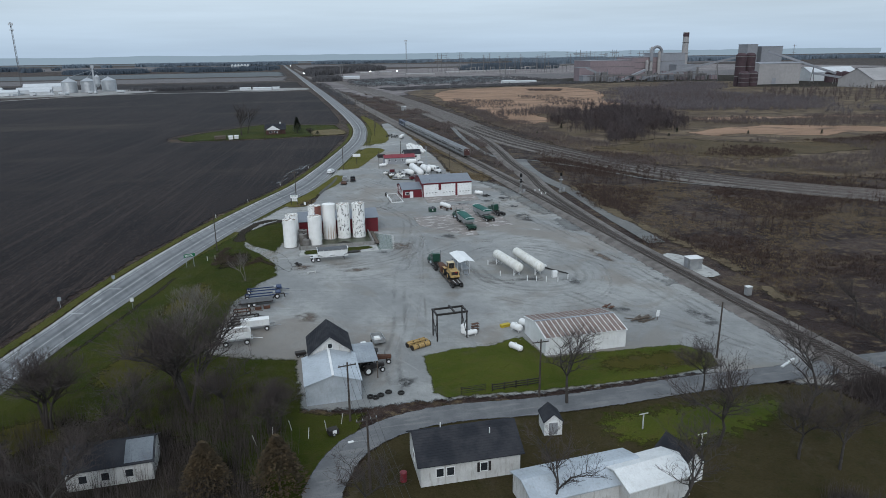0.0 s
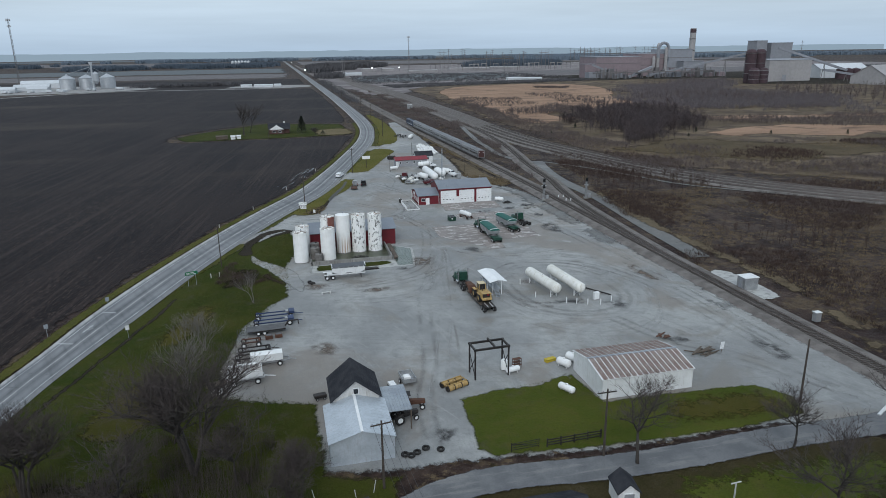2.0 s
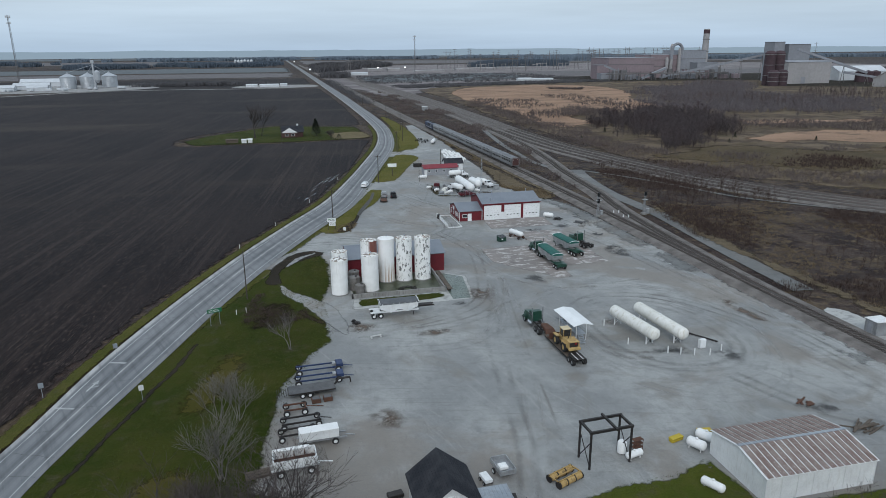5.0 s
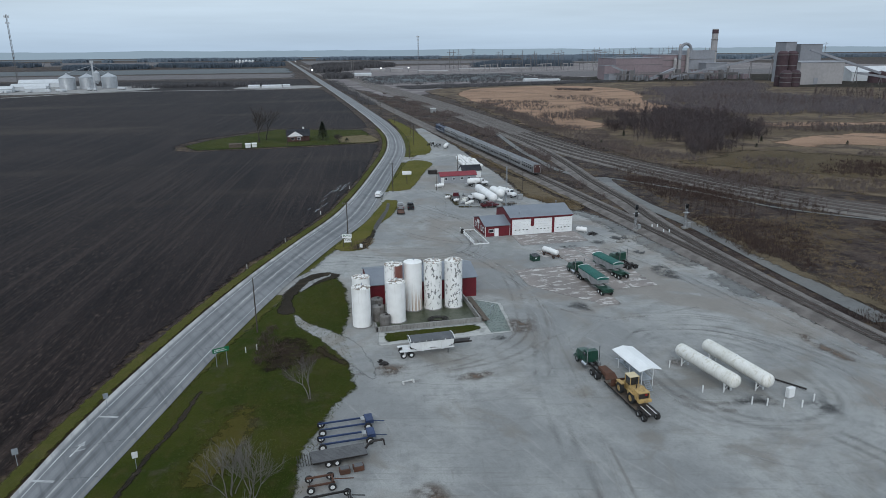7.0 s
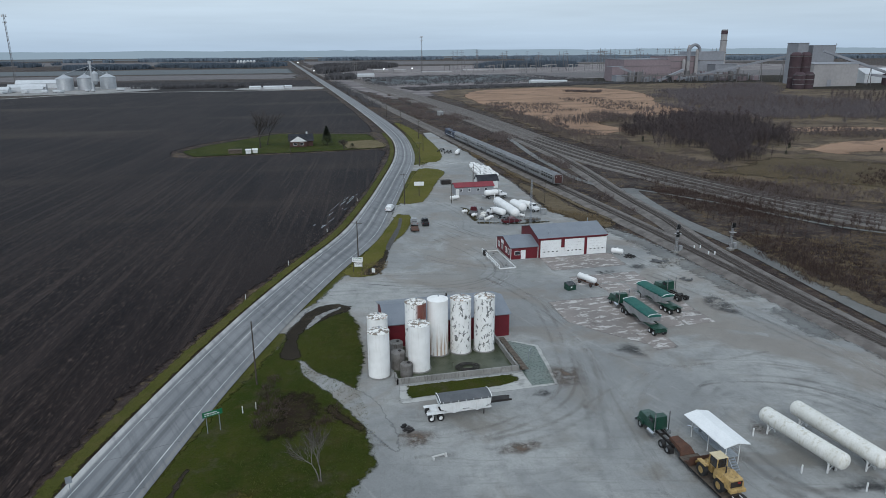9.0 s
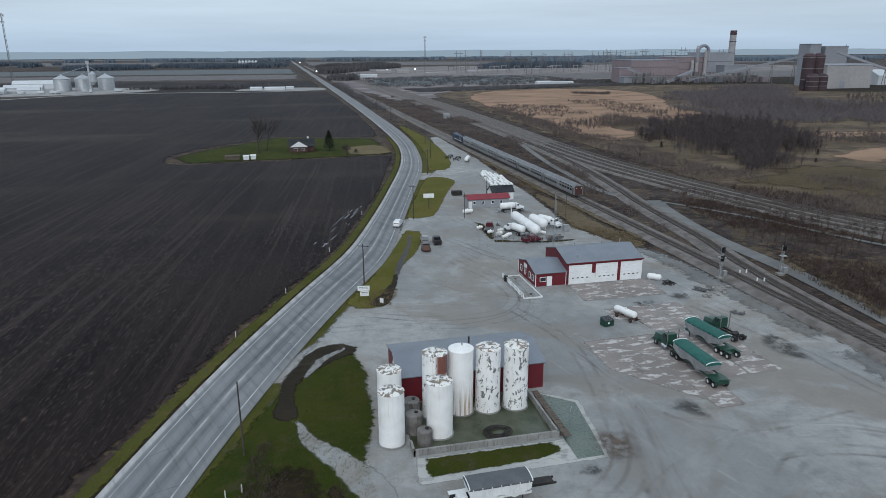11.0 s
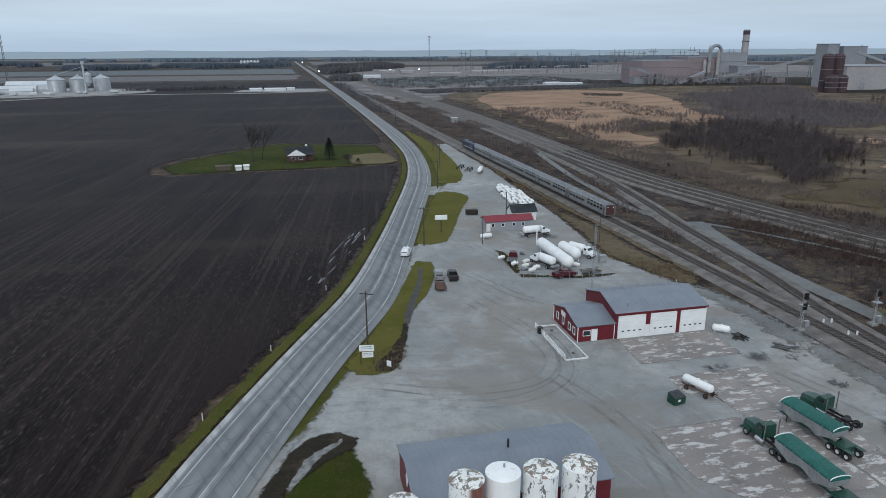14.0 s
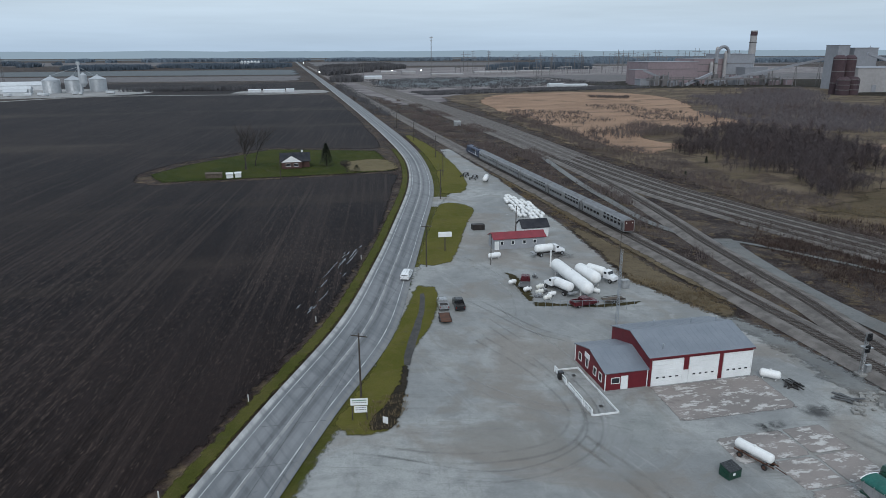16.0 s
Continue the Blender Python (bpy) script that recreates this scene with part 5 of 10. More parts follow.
for i in range(12):
    for s2 in (-1, 1):
        y = s2 * (0.3 + i * 0.27)
        z = 6.2 - abs(y) * 0.8 + 0.16
        box(bm, (0, y, z), (7.1, 0.05, 0.035))
part("shingle_cover", bm, M_SHINGLE, b)
root = thing("lean_to", 16.0, 94.3, -0.06, 0, "open lean-to with pale corrugated metal roof", "lean-to")
bm = bmesh.new()
prism(bm, [(-3.3, 2.85), (3.3, 2.95), (3.3, 3.03), (-3.3, 2.93)], -1.95, 1.95)
r = part("roof", bm, M_GALV, root)
bm = bmesh.new()
for i in range(10):
    box(bm, (-1.9 + i * 0.42, 0, 3.02), (0.06, 6.6, 0.05), 0)
part("seams", bm, M_GALV, r)
for x, y in ((1.8, -3.1), (1.8, 0), (1.8, 3.1), (-1.8, -3.1), (-1.8, 3.1)):
    bm = bmesh.new()
    box(bm, (x, y, 1.45), (0.14, 0.14, 2.9))
    part("post", bm, M_WOOD, root)

# ---- houses of the foreground ----
h = gabled("cottage", 24.5, 67.2, -1, 11.6, 7.0, 2.9, 4.9, M_CREAM, M_SHINGLE, "white bungalow with dark shingled roof", "house", 0, 0.4)
for x in (-3.6, -2.4, 1.5):
    opening(h, "window", (x, -3.5, 1.6), 0.8, 1.1, "-y", M_WHITEST, M_DARK)
for x in (0.85, 2.15):
    bm = bmesh.new()
    box(bm, (x, -3.55, 1.6), (0.3, 0.06, 1.2))
    part("shutter", bm, M_STEELD, h)
opening(h, "window", (-5.8, 0.5, 1.6), 0.9, 1.1, "-x", M_WHITEST, M_DARK)
bm = bmesh.new()
for i in range(13):
    for s2 in (-1, 1):
        y = s2 * (0.3 + i * 0.28)
        box(bm, (0, y, 4.9 - abs(y) * 0.5714 + 0.15), (12.3, 0.05, 0.03))
part("shingle_cover", bm, M_SHINGLE, h)
for x, y in ((2.8, -1.2), (-2.5, 1.2)):
    bm = bmesh.new()
    tube(bm, (x, y, 4.2), (x, y, 5.0), 0.07)
    part("vent_pipe", bm, M_WHITEST, h)
h = gabled("garden_shed", 37.2, 71.5, 82, 2.9, 2.3, 1.9, 2.9, M_WHITE, M_SHINGLE, "small white garden shed with dark roof", "shed", 0, 0.15)
opening(h, "door", (-1.45, 0, 0.95), 1.1, 1.8, "-x", M_WHITEST, M_GREYW)
h = gabled("metal_shed", 35.2, 58.3, 4, 13.5, 5.4, 2.5, 3.3, M_CREAM, M_TIN, "low shed with pale corrugated metal roof", "shed", 0.7, 0.3)
h = gabled("metal_shed", 42.4, 57.2, 8, 8.0, 5.2, 2.7, 3.6, M_CREAM, M_WHITE, "low shed with white metal roof", "shed", 0.7, 0.3)
h = gabled("gambrel_shed", 47.8, 59.2, 100, 4.4, 3.0, 2.3, 3.9, M_WHITE, M_SHINGLE, "white shed with dark rounded roof", "shed", 0, 0.2)
opening(h, "door", (-2.2, 0, 1.0), 1.3, 1.9, "-x", M_WHITEST, M_WHITE)
h = gabled("old_house", -15.2, 75.6, 2, 9.0, 5.6, 2.6, 4.0, M_CREAM, M_SHINGLE, "run-down small white house with patched dark roof", "house", 0, 0.3)
bm = bmesh.new()
face(bm, [(1.6, -2.9, 2.72), (4.6, -2.9, 2.72), (4.6, -0.2, 4.13), (1.6, -0.2, 4.13)])
bmesh.ops.solidify(bm, geom=bm.faces[:], thickness=-0.06)
part("roof_patch", bm, M_GALV, h, "pale metal roof patch")
for x in (-2.8, -0.5, 2.0):
    opening(h, "window", (x, -2.8, 1.4), 0.8, 1.0, "-y", M_CREAM, M_DARK)
h = gabled("low_shed", -2.5, 58, 20, 4, 3, 2.0, 2.8, M_CREAM, M_GALV, "low shed with pale tin roof among bare trees", "shed", 0.6, 0.2)

# ---- propane depot buildings ----
h = gabled("depot_office", 56.2, 290.6, 0, 13.2, 4.6, 2.7, 3.7, M_GREYW, M_REDROOF, "long grey depot office with red metal roof", "office", 0.9, 0.3)
for x in (-4.6, -1.8, 1.2, 3.9):
    opening(h, "window", (x, -2.3, 1.6), 0.7, 0.9, "-y", M_WHITEST, M_DARK)
opening(h, "door", (-5.9, -2.3, 1.05), 0.9, 2.0, "-y", M_WHITEST, M_WHITE)
h = gabled("small_house", 63.6, 299.5, 0, 7.2, 4.6, 2.7, 4.3, M_WHITE, M_SHINGLE, "small white house with black roof behind the depot", "house", 0, 0.3)
opening(h, "window", (1.5, -2.3, 1.5), 0.8, 1.0, "-y", M_WHITEST, M_DARK)
opening(h, "door", (-1.5, -2.3, 1.05), 0.9, 2.0, "-y", M_WHITEST, M_GREYW)

# ---- farmstead in the field ----
h = gabled("farmhouse", 4.0, 426.5, 0, 11.5, 8.5, 2.8, 5.6, M_BRICKD, M_SHINGLE, "low brick farmhouse with white gable and dark roof", "house", 0, 0.5)
bm = bmesh.new()
prism(bm, [(-4.2, 2.6), (4.2, 2.6), (0, 5.2)], -0.05, 0.05)
turned(bm, pose(-1.5, -6.2, 0, 0, 0, 90))
part("gable_front", bm, M_WHITEST, h, "white gable over the porch")
bm = bmesh.new()
prism(bm, [(-4.6, 2.5), (0, 5.35), (0, 5.5), (-4.6, 2.65)], -3.1, 3.2)
prism(bm, [(0, 5.35), (4.6, 2.5), (4.6, 2.65), (0, 5.5)], -3.1, 3.2)
turned(bm, pose(-1.5, -3.2, 0, 0, 0, 90))
part("porch_roof", bm, M_SHINGLE, h)
bm = bmesh.new()
box(bm, (-1.5, -5.2, 1.25), (8.2, 2.0, 2.5))
part("porch_wall", bm, M_BRICKD, h)
for x in (-3.0, 0.2):
    opening(h, "window", (x, -6.2, 1.4), 1.6, 1.2, "-y", M_WHITEST, M_DARK)
bm = bmesh.new()
box(bm, (3, 0.5, 5.8), (0.8, 0.8, 1.6))
part("chimney", bm, M_WHITE, h)
for x, y, L2, W2, lab in ((-21, 404, 2.4, 1.8, "low white farm outbuilding"), (-18, 405, 2.2, 1.8, "white farm shed with flat roof"), (-27, 406, 6, 2.4, "dark low timber farm store")):
    gabled("farm_shed", x, y, 0, L2, W2, 1.6, 2.0, M_WHITE if "white" in lab else M_WOOD, M_WHITE if "white" in lab else M_WOOD, lab, "shed", 0, 0.2, "farm sheds")

# ---- vehicle and yard materials ----
M_TYRE = plain("black_rubber", (0.018, 0.018, 0.019), (0.030, 0.029, 0.028), 2, 10, 0.9)
M_GREEN = plain("dark_green_truck_paint", (0.012, 0.060, 0.040), (0.010, 0.046, 0.031), 0.8, 6, 0.35, 0, 0.05, 0.5, (0.06, 0.055, 0.05), 0.3)
M_TARP = plain("green_tarpaulin", (0.018, 0.118, 0.098), (0.015, 0.090, 0.076), 0.6, 5, 0.7, 0, 0.25, 0.3, (0.12, 0.16, 0.15), 0.3)
M_GTARP = plain("grey_tarpaulin", (0.085, 0.092, 0.100), (0.11, 0.115, 0.125), 0.6, 5, 0.7, 0, 0.25)
M_ALU = plain("trailer_aluminium", (0.42, 0.43, 0.44), (0.32, 0.33, 0.34), 0.7, 6, 0.4, 0.5, 0.1, 0.4, (0.16, 0.15, 0.14), 0.4)
M_CHROME = plain("chrome", (0.55, 0.56, 0.58), (0.48, 0.49, 0.5), 1, 8, 0.15, 0.9, 0.02)
M_YELLOW = plain("loader_yellow", (0.47, 0.32, 0.13), (0.36, 0.235, 0.09), 1.4, 9, 0.6, 0, 0.15, 0.3, (0.09, 0.065, 0.045), 0.75)
M_RUST = plain("rusty_steel", (0.120, 0.055, 0.035), (0.085, 0.045, 0.032), 1.2, 9, 0.85, 0.1)
M_BLUE = plain("blue_frame_paint", (0.030, 0.052, 0.125), (0.024, 0.040, 0.092), 1, 8, 0.5)
M_GREYM = plain("grey_metal_deck", (0.115, 0.115, 0.118), (0.085, 0.085, 0.088), 0.8, 8, 0.7)
M_BLACKP = plain("black_car_paint", (0.012, 0.013, 0.015), (0.018, 0.019, 0.021), 1, 6, 0.25, 0, 0.02, 0.5)
M_MAROON = plain("dark_red_car_paint", (0.085, 0.010, 0.016), (0.07, 0.009, 0.014), 1, 6, 0.3, 0, 0.02, 0.5)
M_CAR = plain("white_car_paint", (0.74, 0.75, 0.76), (0.70, 0.71, 0.72), 1, 6, 0.25, 0, 0.02, 0.5)
M_SILVER = plain("silver_car_paint", (0.34, 0.35, 0.36), (0.30, 0.31, 0.32), 1, 6, 0.3, 0.3, 0.02, 0.5)
M_PTANK = plain("mildewed_white_tank", (0.74, 0.73, 0.69), (0.66, 0.65, 0.60), 0.5, 5, 0.45, 0, 0.05, 0.4, (0.42, 0.38, 0.28), 0.7)
M_TANKW = plain("bright_white_tank", (0.80, 0.80, 0.79), (0.74, 0.74, 0.73), 0.6, 6, 0.4, 0, 0.03)
M_LAMP = plain("red_lens", (0.25, 0.012, 0.012), (0.2, 0.01, 0.01), 1, 8, 0.3)
M_SIGNG = plain("green_road_sign", (0.010, 0.140, 0.062), (0.010, 0.125, 0.055), 1, 6, 0.5)
M_YEL2 = plain("yellow_plastic", (0.48, 0.36, 0.03), (0.42, 0.31, 0.03), 1, 6, 0.6)


def wheel(root, x, y, r=0.5, w=0.3, rim=None, label=""):
    """A tyre standing on the ground at (x, y), its axle along y, with a rim set in."""
    m = Matrix.Translation((x, y - w / 2, r)) @ Matrix.Rotation(radians(-90), 4, "X")
    bm = bmesh.new()
    lathe(bm, [(r * 0.55, 0.02), (r * 0.9, 0), (r, w * 0.18), (r, w * 0.82), (r * 0.9, w), (r * 0.55, w - 0.02)], 18, m)
    t = part("wheel", bm, M_TYRE, root, label)
    bm = bmesh.new()
    lathe(bm, [(0, w * 0.2), (r * 0.3, w * 0.12), (r * 0.56, w * 0.1), (r * 0.56, w * 0.9), (r * 0.3, w * 0.88), (0, w * 0.8)], 14, m)
    part("rim", bm, rim or M_ALU, t)
    return t


def axle(root, x, half, r=0.5, w=0.3, rim=None, dual=False):
    for s in (-1, 1):
        wheel(root, x, s * half, r, w * (2 if dual else 1), rim)


def part_box(name, root, mat, c, s, bev=0.04, label="", rz=0.0, ry=0.0):
    bm = bmesh.new()
    box(bm, c, s, rz, bev, ry)
    return part(name, bm, mat, root, label)


def hull(bm, secs):
    """Joins (x, half width, z low, z high, half width at top) sections into a body."""
    rows = []
    for x, w, z0, z1, wt in secs:
        rows.append([bm.verts.new(p) for p in ((x, -w, z0), (x, w, z0), (x, w, (z0 + z1) / 2), (x, wt, z1), (x, -wt, z1), (x, -w, (z0 + z1) / 2))])
    for a, b in zip(rows, rows[1:]):
        for i in range(6):
            j = (i + 1) % 6
            bm.faces.new((a[i], b[i], b[j], a[j]))
    bm.faces.new(rows[0][::-1] if False else rows[0])
    bm.faces.new(rows[-1][::-1])
    bmesh.ops.recalc_face_normals(bm, faces=bm.faces)


def semi_tractor(x, y, rz, label, conventional=True):
    """A heavy road tractor, nose along its own +x; the origin is under the rear tandem."""
    t = thing("semi_tractor", x, y, -0.03, rz, label, "truck", "green tractor units")
    bm = bmesh.new()
    for s in (-1, 1):
        box(bm, (2.6, s * 0.42, 0.85), (7.4, 0.1, 0.3))
    for xx in (-0.8, 0.6, 2.0, 3.4):
        box(bm, (xx, 0, 0.85), (0.14, 0.8, 0.2))
    part("chassis", bm, M_STEELD, t)
    bm = bmesh.new()
    hull(bm, [(4.2, 1.05, 0.9, 2.05, 0.85), (5.5, 0.98, 0.9, 1.95, 0.75), (6.35, 0.85, 0.85, 1.8, 0.62)])
    part("hood", bm, M_GREEN, t)
    bm = bmesh.new()
    hull(bm, [(2.75, 1.02, 1.0, 2.75, 0.92), (3.6, 1.02, 1.0, 2.8, 0.88), (4.15, 1.0, 1.0, 2.1, 0.94), (4.3, 0.98, 1.0, 2.0, 0.9)])
    c = part("cab", bm, M_GREEN, t)
    bm = bmesh.new()
    face(bm, [(3.66, -0.82, 2.7), (4.12, -0.9, 2.16), (4.12, 0.9, 2.16), (3.66, 0.82, 2.7)])
    bmesh.ops.translate(bm, verts=bm.verts, vec=(0.05, 0, 0.02))
    bmesh.ops.solidify(bm, geom=bm.faces[:], thickness=0.02)
    part("windscreen", bm, M_DARK, c)
    for s in (-1, 1):
        part_box("side_window", c, M_DARK, (3.25, s * 1.0, 2.3), (0.7, 0.06, 0.5), 0)
        bm = bmesh.new()
        tube(bm, (2.35, s * 0.98, 0.9), (2.35, s * 0.98, 3.7), 0.08, seg=10)
        part("exhaust_stack", bm, M_CHROME, t)
        bm = bmesh.new()
        tube(bm, (2.2, s * 1.02, 0.75), (3.6, s * 1.02, 0.75), 0.32, seg=14)
        part("fuel_tank", bm, M_CHROME, t)
        bm = bmesh.new()
        hull(bm, [(4.75, 0.22, 0.75, 1.25, 0.2), (5.4, 0.24, 1.0, 1.35, 0.2), (6.05, 0.22, 0.7, 1.15, 0.2)])
        turned(bm, Matrix.Translation((0, s * 1.0, 0)))
        part("fender", bm, M_GREEN, t)
        part_box("headlight", t, M_CHROME, (6.3, s * 0.75, 1.25), (0.15, 0.25, 0.22), 0.03)
    part_box("grille", t, M_CHROME, (6.38, 0, 1.35), (0.08, 1.0, 0.85), 0.02)
    part_box("bumper", t, M_CHROME, (6.55, 0, 0.6), (0.15, 2.3, 0.35), 0.04)
    if not conventional:
        bm = bmesh.new()
        hull(bm, [(1.4, 1.15, 1.0, 3.25, 1.0), (2.5, 1.15, 1.0, 3.35, 1.0)])
        part("sleeper", bm, M_GREEN, t)
    bm = bmesh.new()
    lathe(bm, [(0.5, 1.02), (0.5, 1.12), (0, 1.14)], 18)
    part("fifth_wheel", bm, M_STEELD, t)
    axle(t, 5.4, 1.02, 0.5, 0.28)
    axle(t, 0.62, 0.93, 0.5, 0.28, None, True)
    axle(t, -0.68, 0.93, 0.5, 0.28, None, True)
    for s in (-1, 1):
        part_box("mudflap", t, M_TYRE, (-1.35, s * 0.9, 0.65), (0.03, 0.6, 0.7), 0)
    return t


def grain_trailer(x, y, rz, label, body=9.6, axles=2, tarp=None, wall=None, frame=None, tail=2.2):
    """A hopper trailer with sloping ends and a tarpaulin; nose along +x, origin under its middle."""
    t = thing("hopper_trailer", x, y, -0.03, rz, label, "trailer", "hopper trailers")
    L, w = body / 2, 1.22
    wall, frame = wall or M_ALU, frame or M_GREEN
    bm = bmesh.new()
    prof = [(-L, 2.5), (-L + 0.1, 1.75), (-L * 0.45, 0.95), (-L * 0.1, 1.5), (L * 0.1, 1.5), (L * 0.45, 0.95), (L - 0.1, 1.75), (L, 2.5), (L, 2.75), (-L, 2.75)]
    a = [bm.verts.new((px, -w, pz)) for px, pz in prof]
    b = [bm.verts.new((px, w, pz)) for px, pz in prof]
    bm.faces.new(a)
    bm.faces.new(b[::-1])
    for i in range(len(prof)):
        j = (i + 1) % len(prof)
        bm.faces.new((a[j], a[i], b[i], b[j]))
    bmesh.ops.recalc_face_normals(bm, faces=bm.faces)
    h = part("hopper", bm, wall, t)
    for i in range(7):
        for s in (-1, 1):
            part_box("side_post", h, wall, (-L + 0.4 + i * (body - 0.8) / 6, s * (w + 0.03), 2.25), (0.09, 0.08, 1.0), 0)
    bm = bmesh.new()
    n = 8
    prof = [(-(w + 0.06) * math.cos(math.pi * i / n), 2.72 + 0.34 * math.sin(math.pi * i / n)) for i in range(n + 1)]
    prism(bm, prof + [(w + 0.06, 2.55), (-w - 0.06, 2.55)], -L - 0.03, L + 0.03)
    bmesh.ops.recalc_face_normals(bm, faces=bm.faces)
    tp = part("tarpaulin", bm, tarp or M_TARP, t, "stretched cover")
    for xx in (-L, L):
        bm = bmesh.new()
        for i in range(n):
            p0 = (xx, -(w + 0.1) * math.cos(math.pi * i / n), 2.74 + 0.36 * math.sin(math.pi * i / n))
            p1 = (xx, -(w + 0.1) * math.cos(math.pi * (i + 1) / n), 2.74 + 0.36 * math.sin(math.pi * (i + 1) / n))
            tube(bm, p0, p1, 0.06, seg=6)
        part("end_cap", bm, M_WHITEST, tp, "white end bow")
    bm = bmesh.new()
    for s in (-1, 1):
        box(bm, (-tail / 2, s * 0.95, 1.1), (body + tail, 0.12, 0.24))
    for xx in (-L - tail + 0.1, -L, L):
        box(bm, (xx, 0, 1.1), (0.2, 1.9, 0.2))
    part("frame_rail", bm, frame, t)
    part_box("rear_bumper", t, frame, (-L - tail + 0.05, 0, 0.8), (0.15, 2.4, 0.35), 0.02)
    part_box("rear_deck", t, frame, (-L - tail / 2, 0, 1.24), (tail - 0.2, 1.9, 0.06), 0)
    for s in (-1, 1):
        bm = bmesh.new()
        tube(bm, (L - 0.9, s * 0.8, 0.05), (L - 0.9, s * 0.8, 1.1), 0.07)
        part("landing_leg", bm, M_STEELD, t)
        part_box("fender", t, frame, (-L - tail / 2, s * 0.95, 1.18), (axles * 1.25, 0.62, 0.05), 0)
    for i in range(axles):
        axle(t, -L - tail / 2 + (i - (axles - 1) / 2) * 1.22, 0.93, 0.48, 0.26, M_WHITE, True)
    return t


# two green grain rigs on the slab
semi_tractor(54.9, 180.2, 91, "dark green conventional tractor unit coupled to a trailer")
grain_trailer(54.9, 176.2, 91, "aluminium hopper trailer under a green tarpaulin", 8.6, 2)
semi_tractor(67.6, 184.3, 100, "dark green tractor unit parked alone on wet concrete")
grain_trailer(62.0, 184.0, 97, "aluminium hopper trailer under a green tarpaulin without its tractor", 8.0, 3, tail=1.6)
# hopper trailer standing by the containment
t = grain_trailer(16.2, 153.4, 1, "white hopper trailer with grey tarpaulin on stands", 7.0, 2, M_GTARP, M_WHITE, M_WHITE, 1.0)
bm = bmesh.new()
for s in (-1, 1):
    box(bm, (5.0, s * 0.5, 1.45), (3.2, 0.14, 0.22))
for i in range(5):
    box(bm, (3.8 + i * 0.62, 0, 1.45), (0.12, 1.0, 0.16))
box(bm, (4.8, 0, 1.6), (2.8, 1.1, 0.08))
part("gooseneck", bm, M_STEELD, t, "black gooseneck")

# lowboy with loader
semi_tractor(38.6, 139.4, 92, "dark green tractor unit pulling a lowboy")
t = thing("lowboy_trailer", 39.2, 132.5, -0.03, 92, "black lowboy trailer with timber deck carrying a loader", "trailer")
bm = bmesh.new()
for s in (-1, 1):
    box(bm, (0, s * 1.0, 0.62), (8.6, 0.3, 0.32))
    box(bm, (-5.2, s * 0.6, 0.95), (2.6, 0.2, 0.25))
box(bm, (0, 0, 0.6), (8.4, 0.5, 0.25))
part("deck_frame", bm, M_STEELD, t)
for i in range(16):
    part_box("deck_plank", t, M_WOOD, (-4.0 + i * 0.53, 0, 0.8), (0.48, 2.5, 0.07), 0.01)
bm = bmesh.new()
hull(bm, [(4.2, 1.0, 0.5, 0.9, 0.9), (4.8, 0.8, 0.9, 1.5, 0.7), (7.2, 0.6, 1.15, 1.5, 0.55)])
part("gooseneck", bm, M_RUST, t, "rusty gooseneck")
part_box("rear_deck", t, M_STEELD, (-5.3, 0, 1.08), (2.4, 2.0, 0.08), 0)
for s in (-0.45, 0.45):
    part_box("ramp_strip", t, M_WHITE, (-5.3, s, 1.16), (2.4, 0.09, 0.05), 0)
for i in range(2):
    axle(t, -4.7 - i * 1.2, 0.95, 0.46, 0.26, None, True)
ld = thing("wheel_loader", 39.3, 131.6, 0.80, 92, "yellow wheel loader chained on a lowboy", "loader")
bm = bmesh.new()
hull(bm, [(-3.0, 0.95, 1.0, 2.0, 0.8), (-1.4, 1.0, 0.9, 2.15, 0.85), (-0.4, 0.9, 0.9, 1.9, 0.8)])
e = part("engine_body", bm, M_YELLOW, ld)
part_box("radiator_grille", e, M_STEELD, (-3.02, 0, 1.55), (0.06, 1.4, 0.7), 0)
part_box("tail_lamp", e, M_LAMP, (-3.05, -0.3, 1.75), (0.05, 0.35, 0.25), 0)
bm = bmesh.new()
tube(bm, (-1.6, 0.3, 2.1), (-1.6, 0.3, 2.9), 0.07)
part("exhaust", bm, M_STEELD, e)
part_box("counterweight", ld, M_YELLOW, (-3.2, 0, 1.0), (0.5, 1.9, 0.45), 0.06)
M_CREAMR = plain("faded_cream_roof", (0.62, 0.52, 0.34), (0.54, 0.45, 0.29), 1, 7, 0.6)
c = part_box("cab", ld, M_DARK, (0.15, 0, 2.45), (1.1, 1.2, 1.2), 0.05)
part_box("cab_roof", c, M_CREAMR, (0.15, 0, 3.12), (1.4, 1.45, 0.14), 0.05)
for sx in (-0.5, 0.8):
    for s in (-0.62, 0.62):
        part_box("cab_post", c, M_YELLOW, (sx - 0.05, s, 2.45), (0.1, 0.08, 1.25), 0)
bm = bmesh.new()
hull(bm, [(0.4, 0.5, 0.8, 1.6, 0.45), (1.6, 0.45, 0.8, 1.7, 0.35)])
part("front_frame", bm, M_YELLOW, ld)
for s in (-0.6, 0.6):
    bm = bmesh.new()
    for p0, p1 in (((0.9, s, 1.7), (2.1, s, 1.35)), ((2.1, s, 1.35), (3.0, s, 0.55))):
        tube(bm, p0, p1, 0.15, 0.13, 6)
    part("lift_arm", bm, M_YELLOW, ld)
bm = bmesh.new()
prism(bm, [(3.0, 0.1), (4.1, 0.1), (3.9, 0.2), (3.3, 0.4), (3.15, 1.1), (3.0, 1.2)], -1.35, 1.35)
turned(bm, Matrix(((0, 1, 0, 0), (1, 0, 0, 0), (0, 0, 1, 0), (0, 0, 0, 1))))
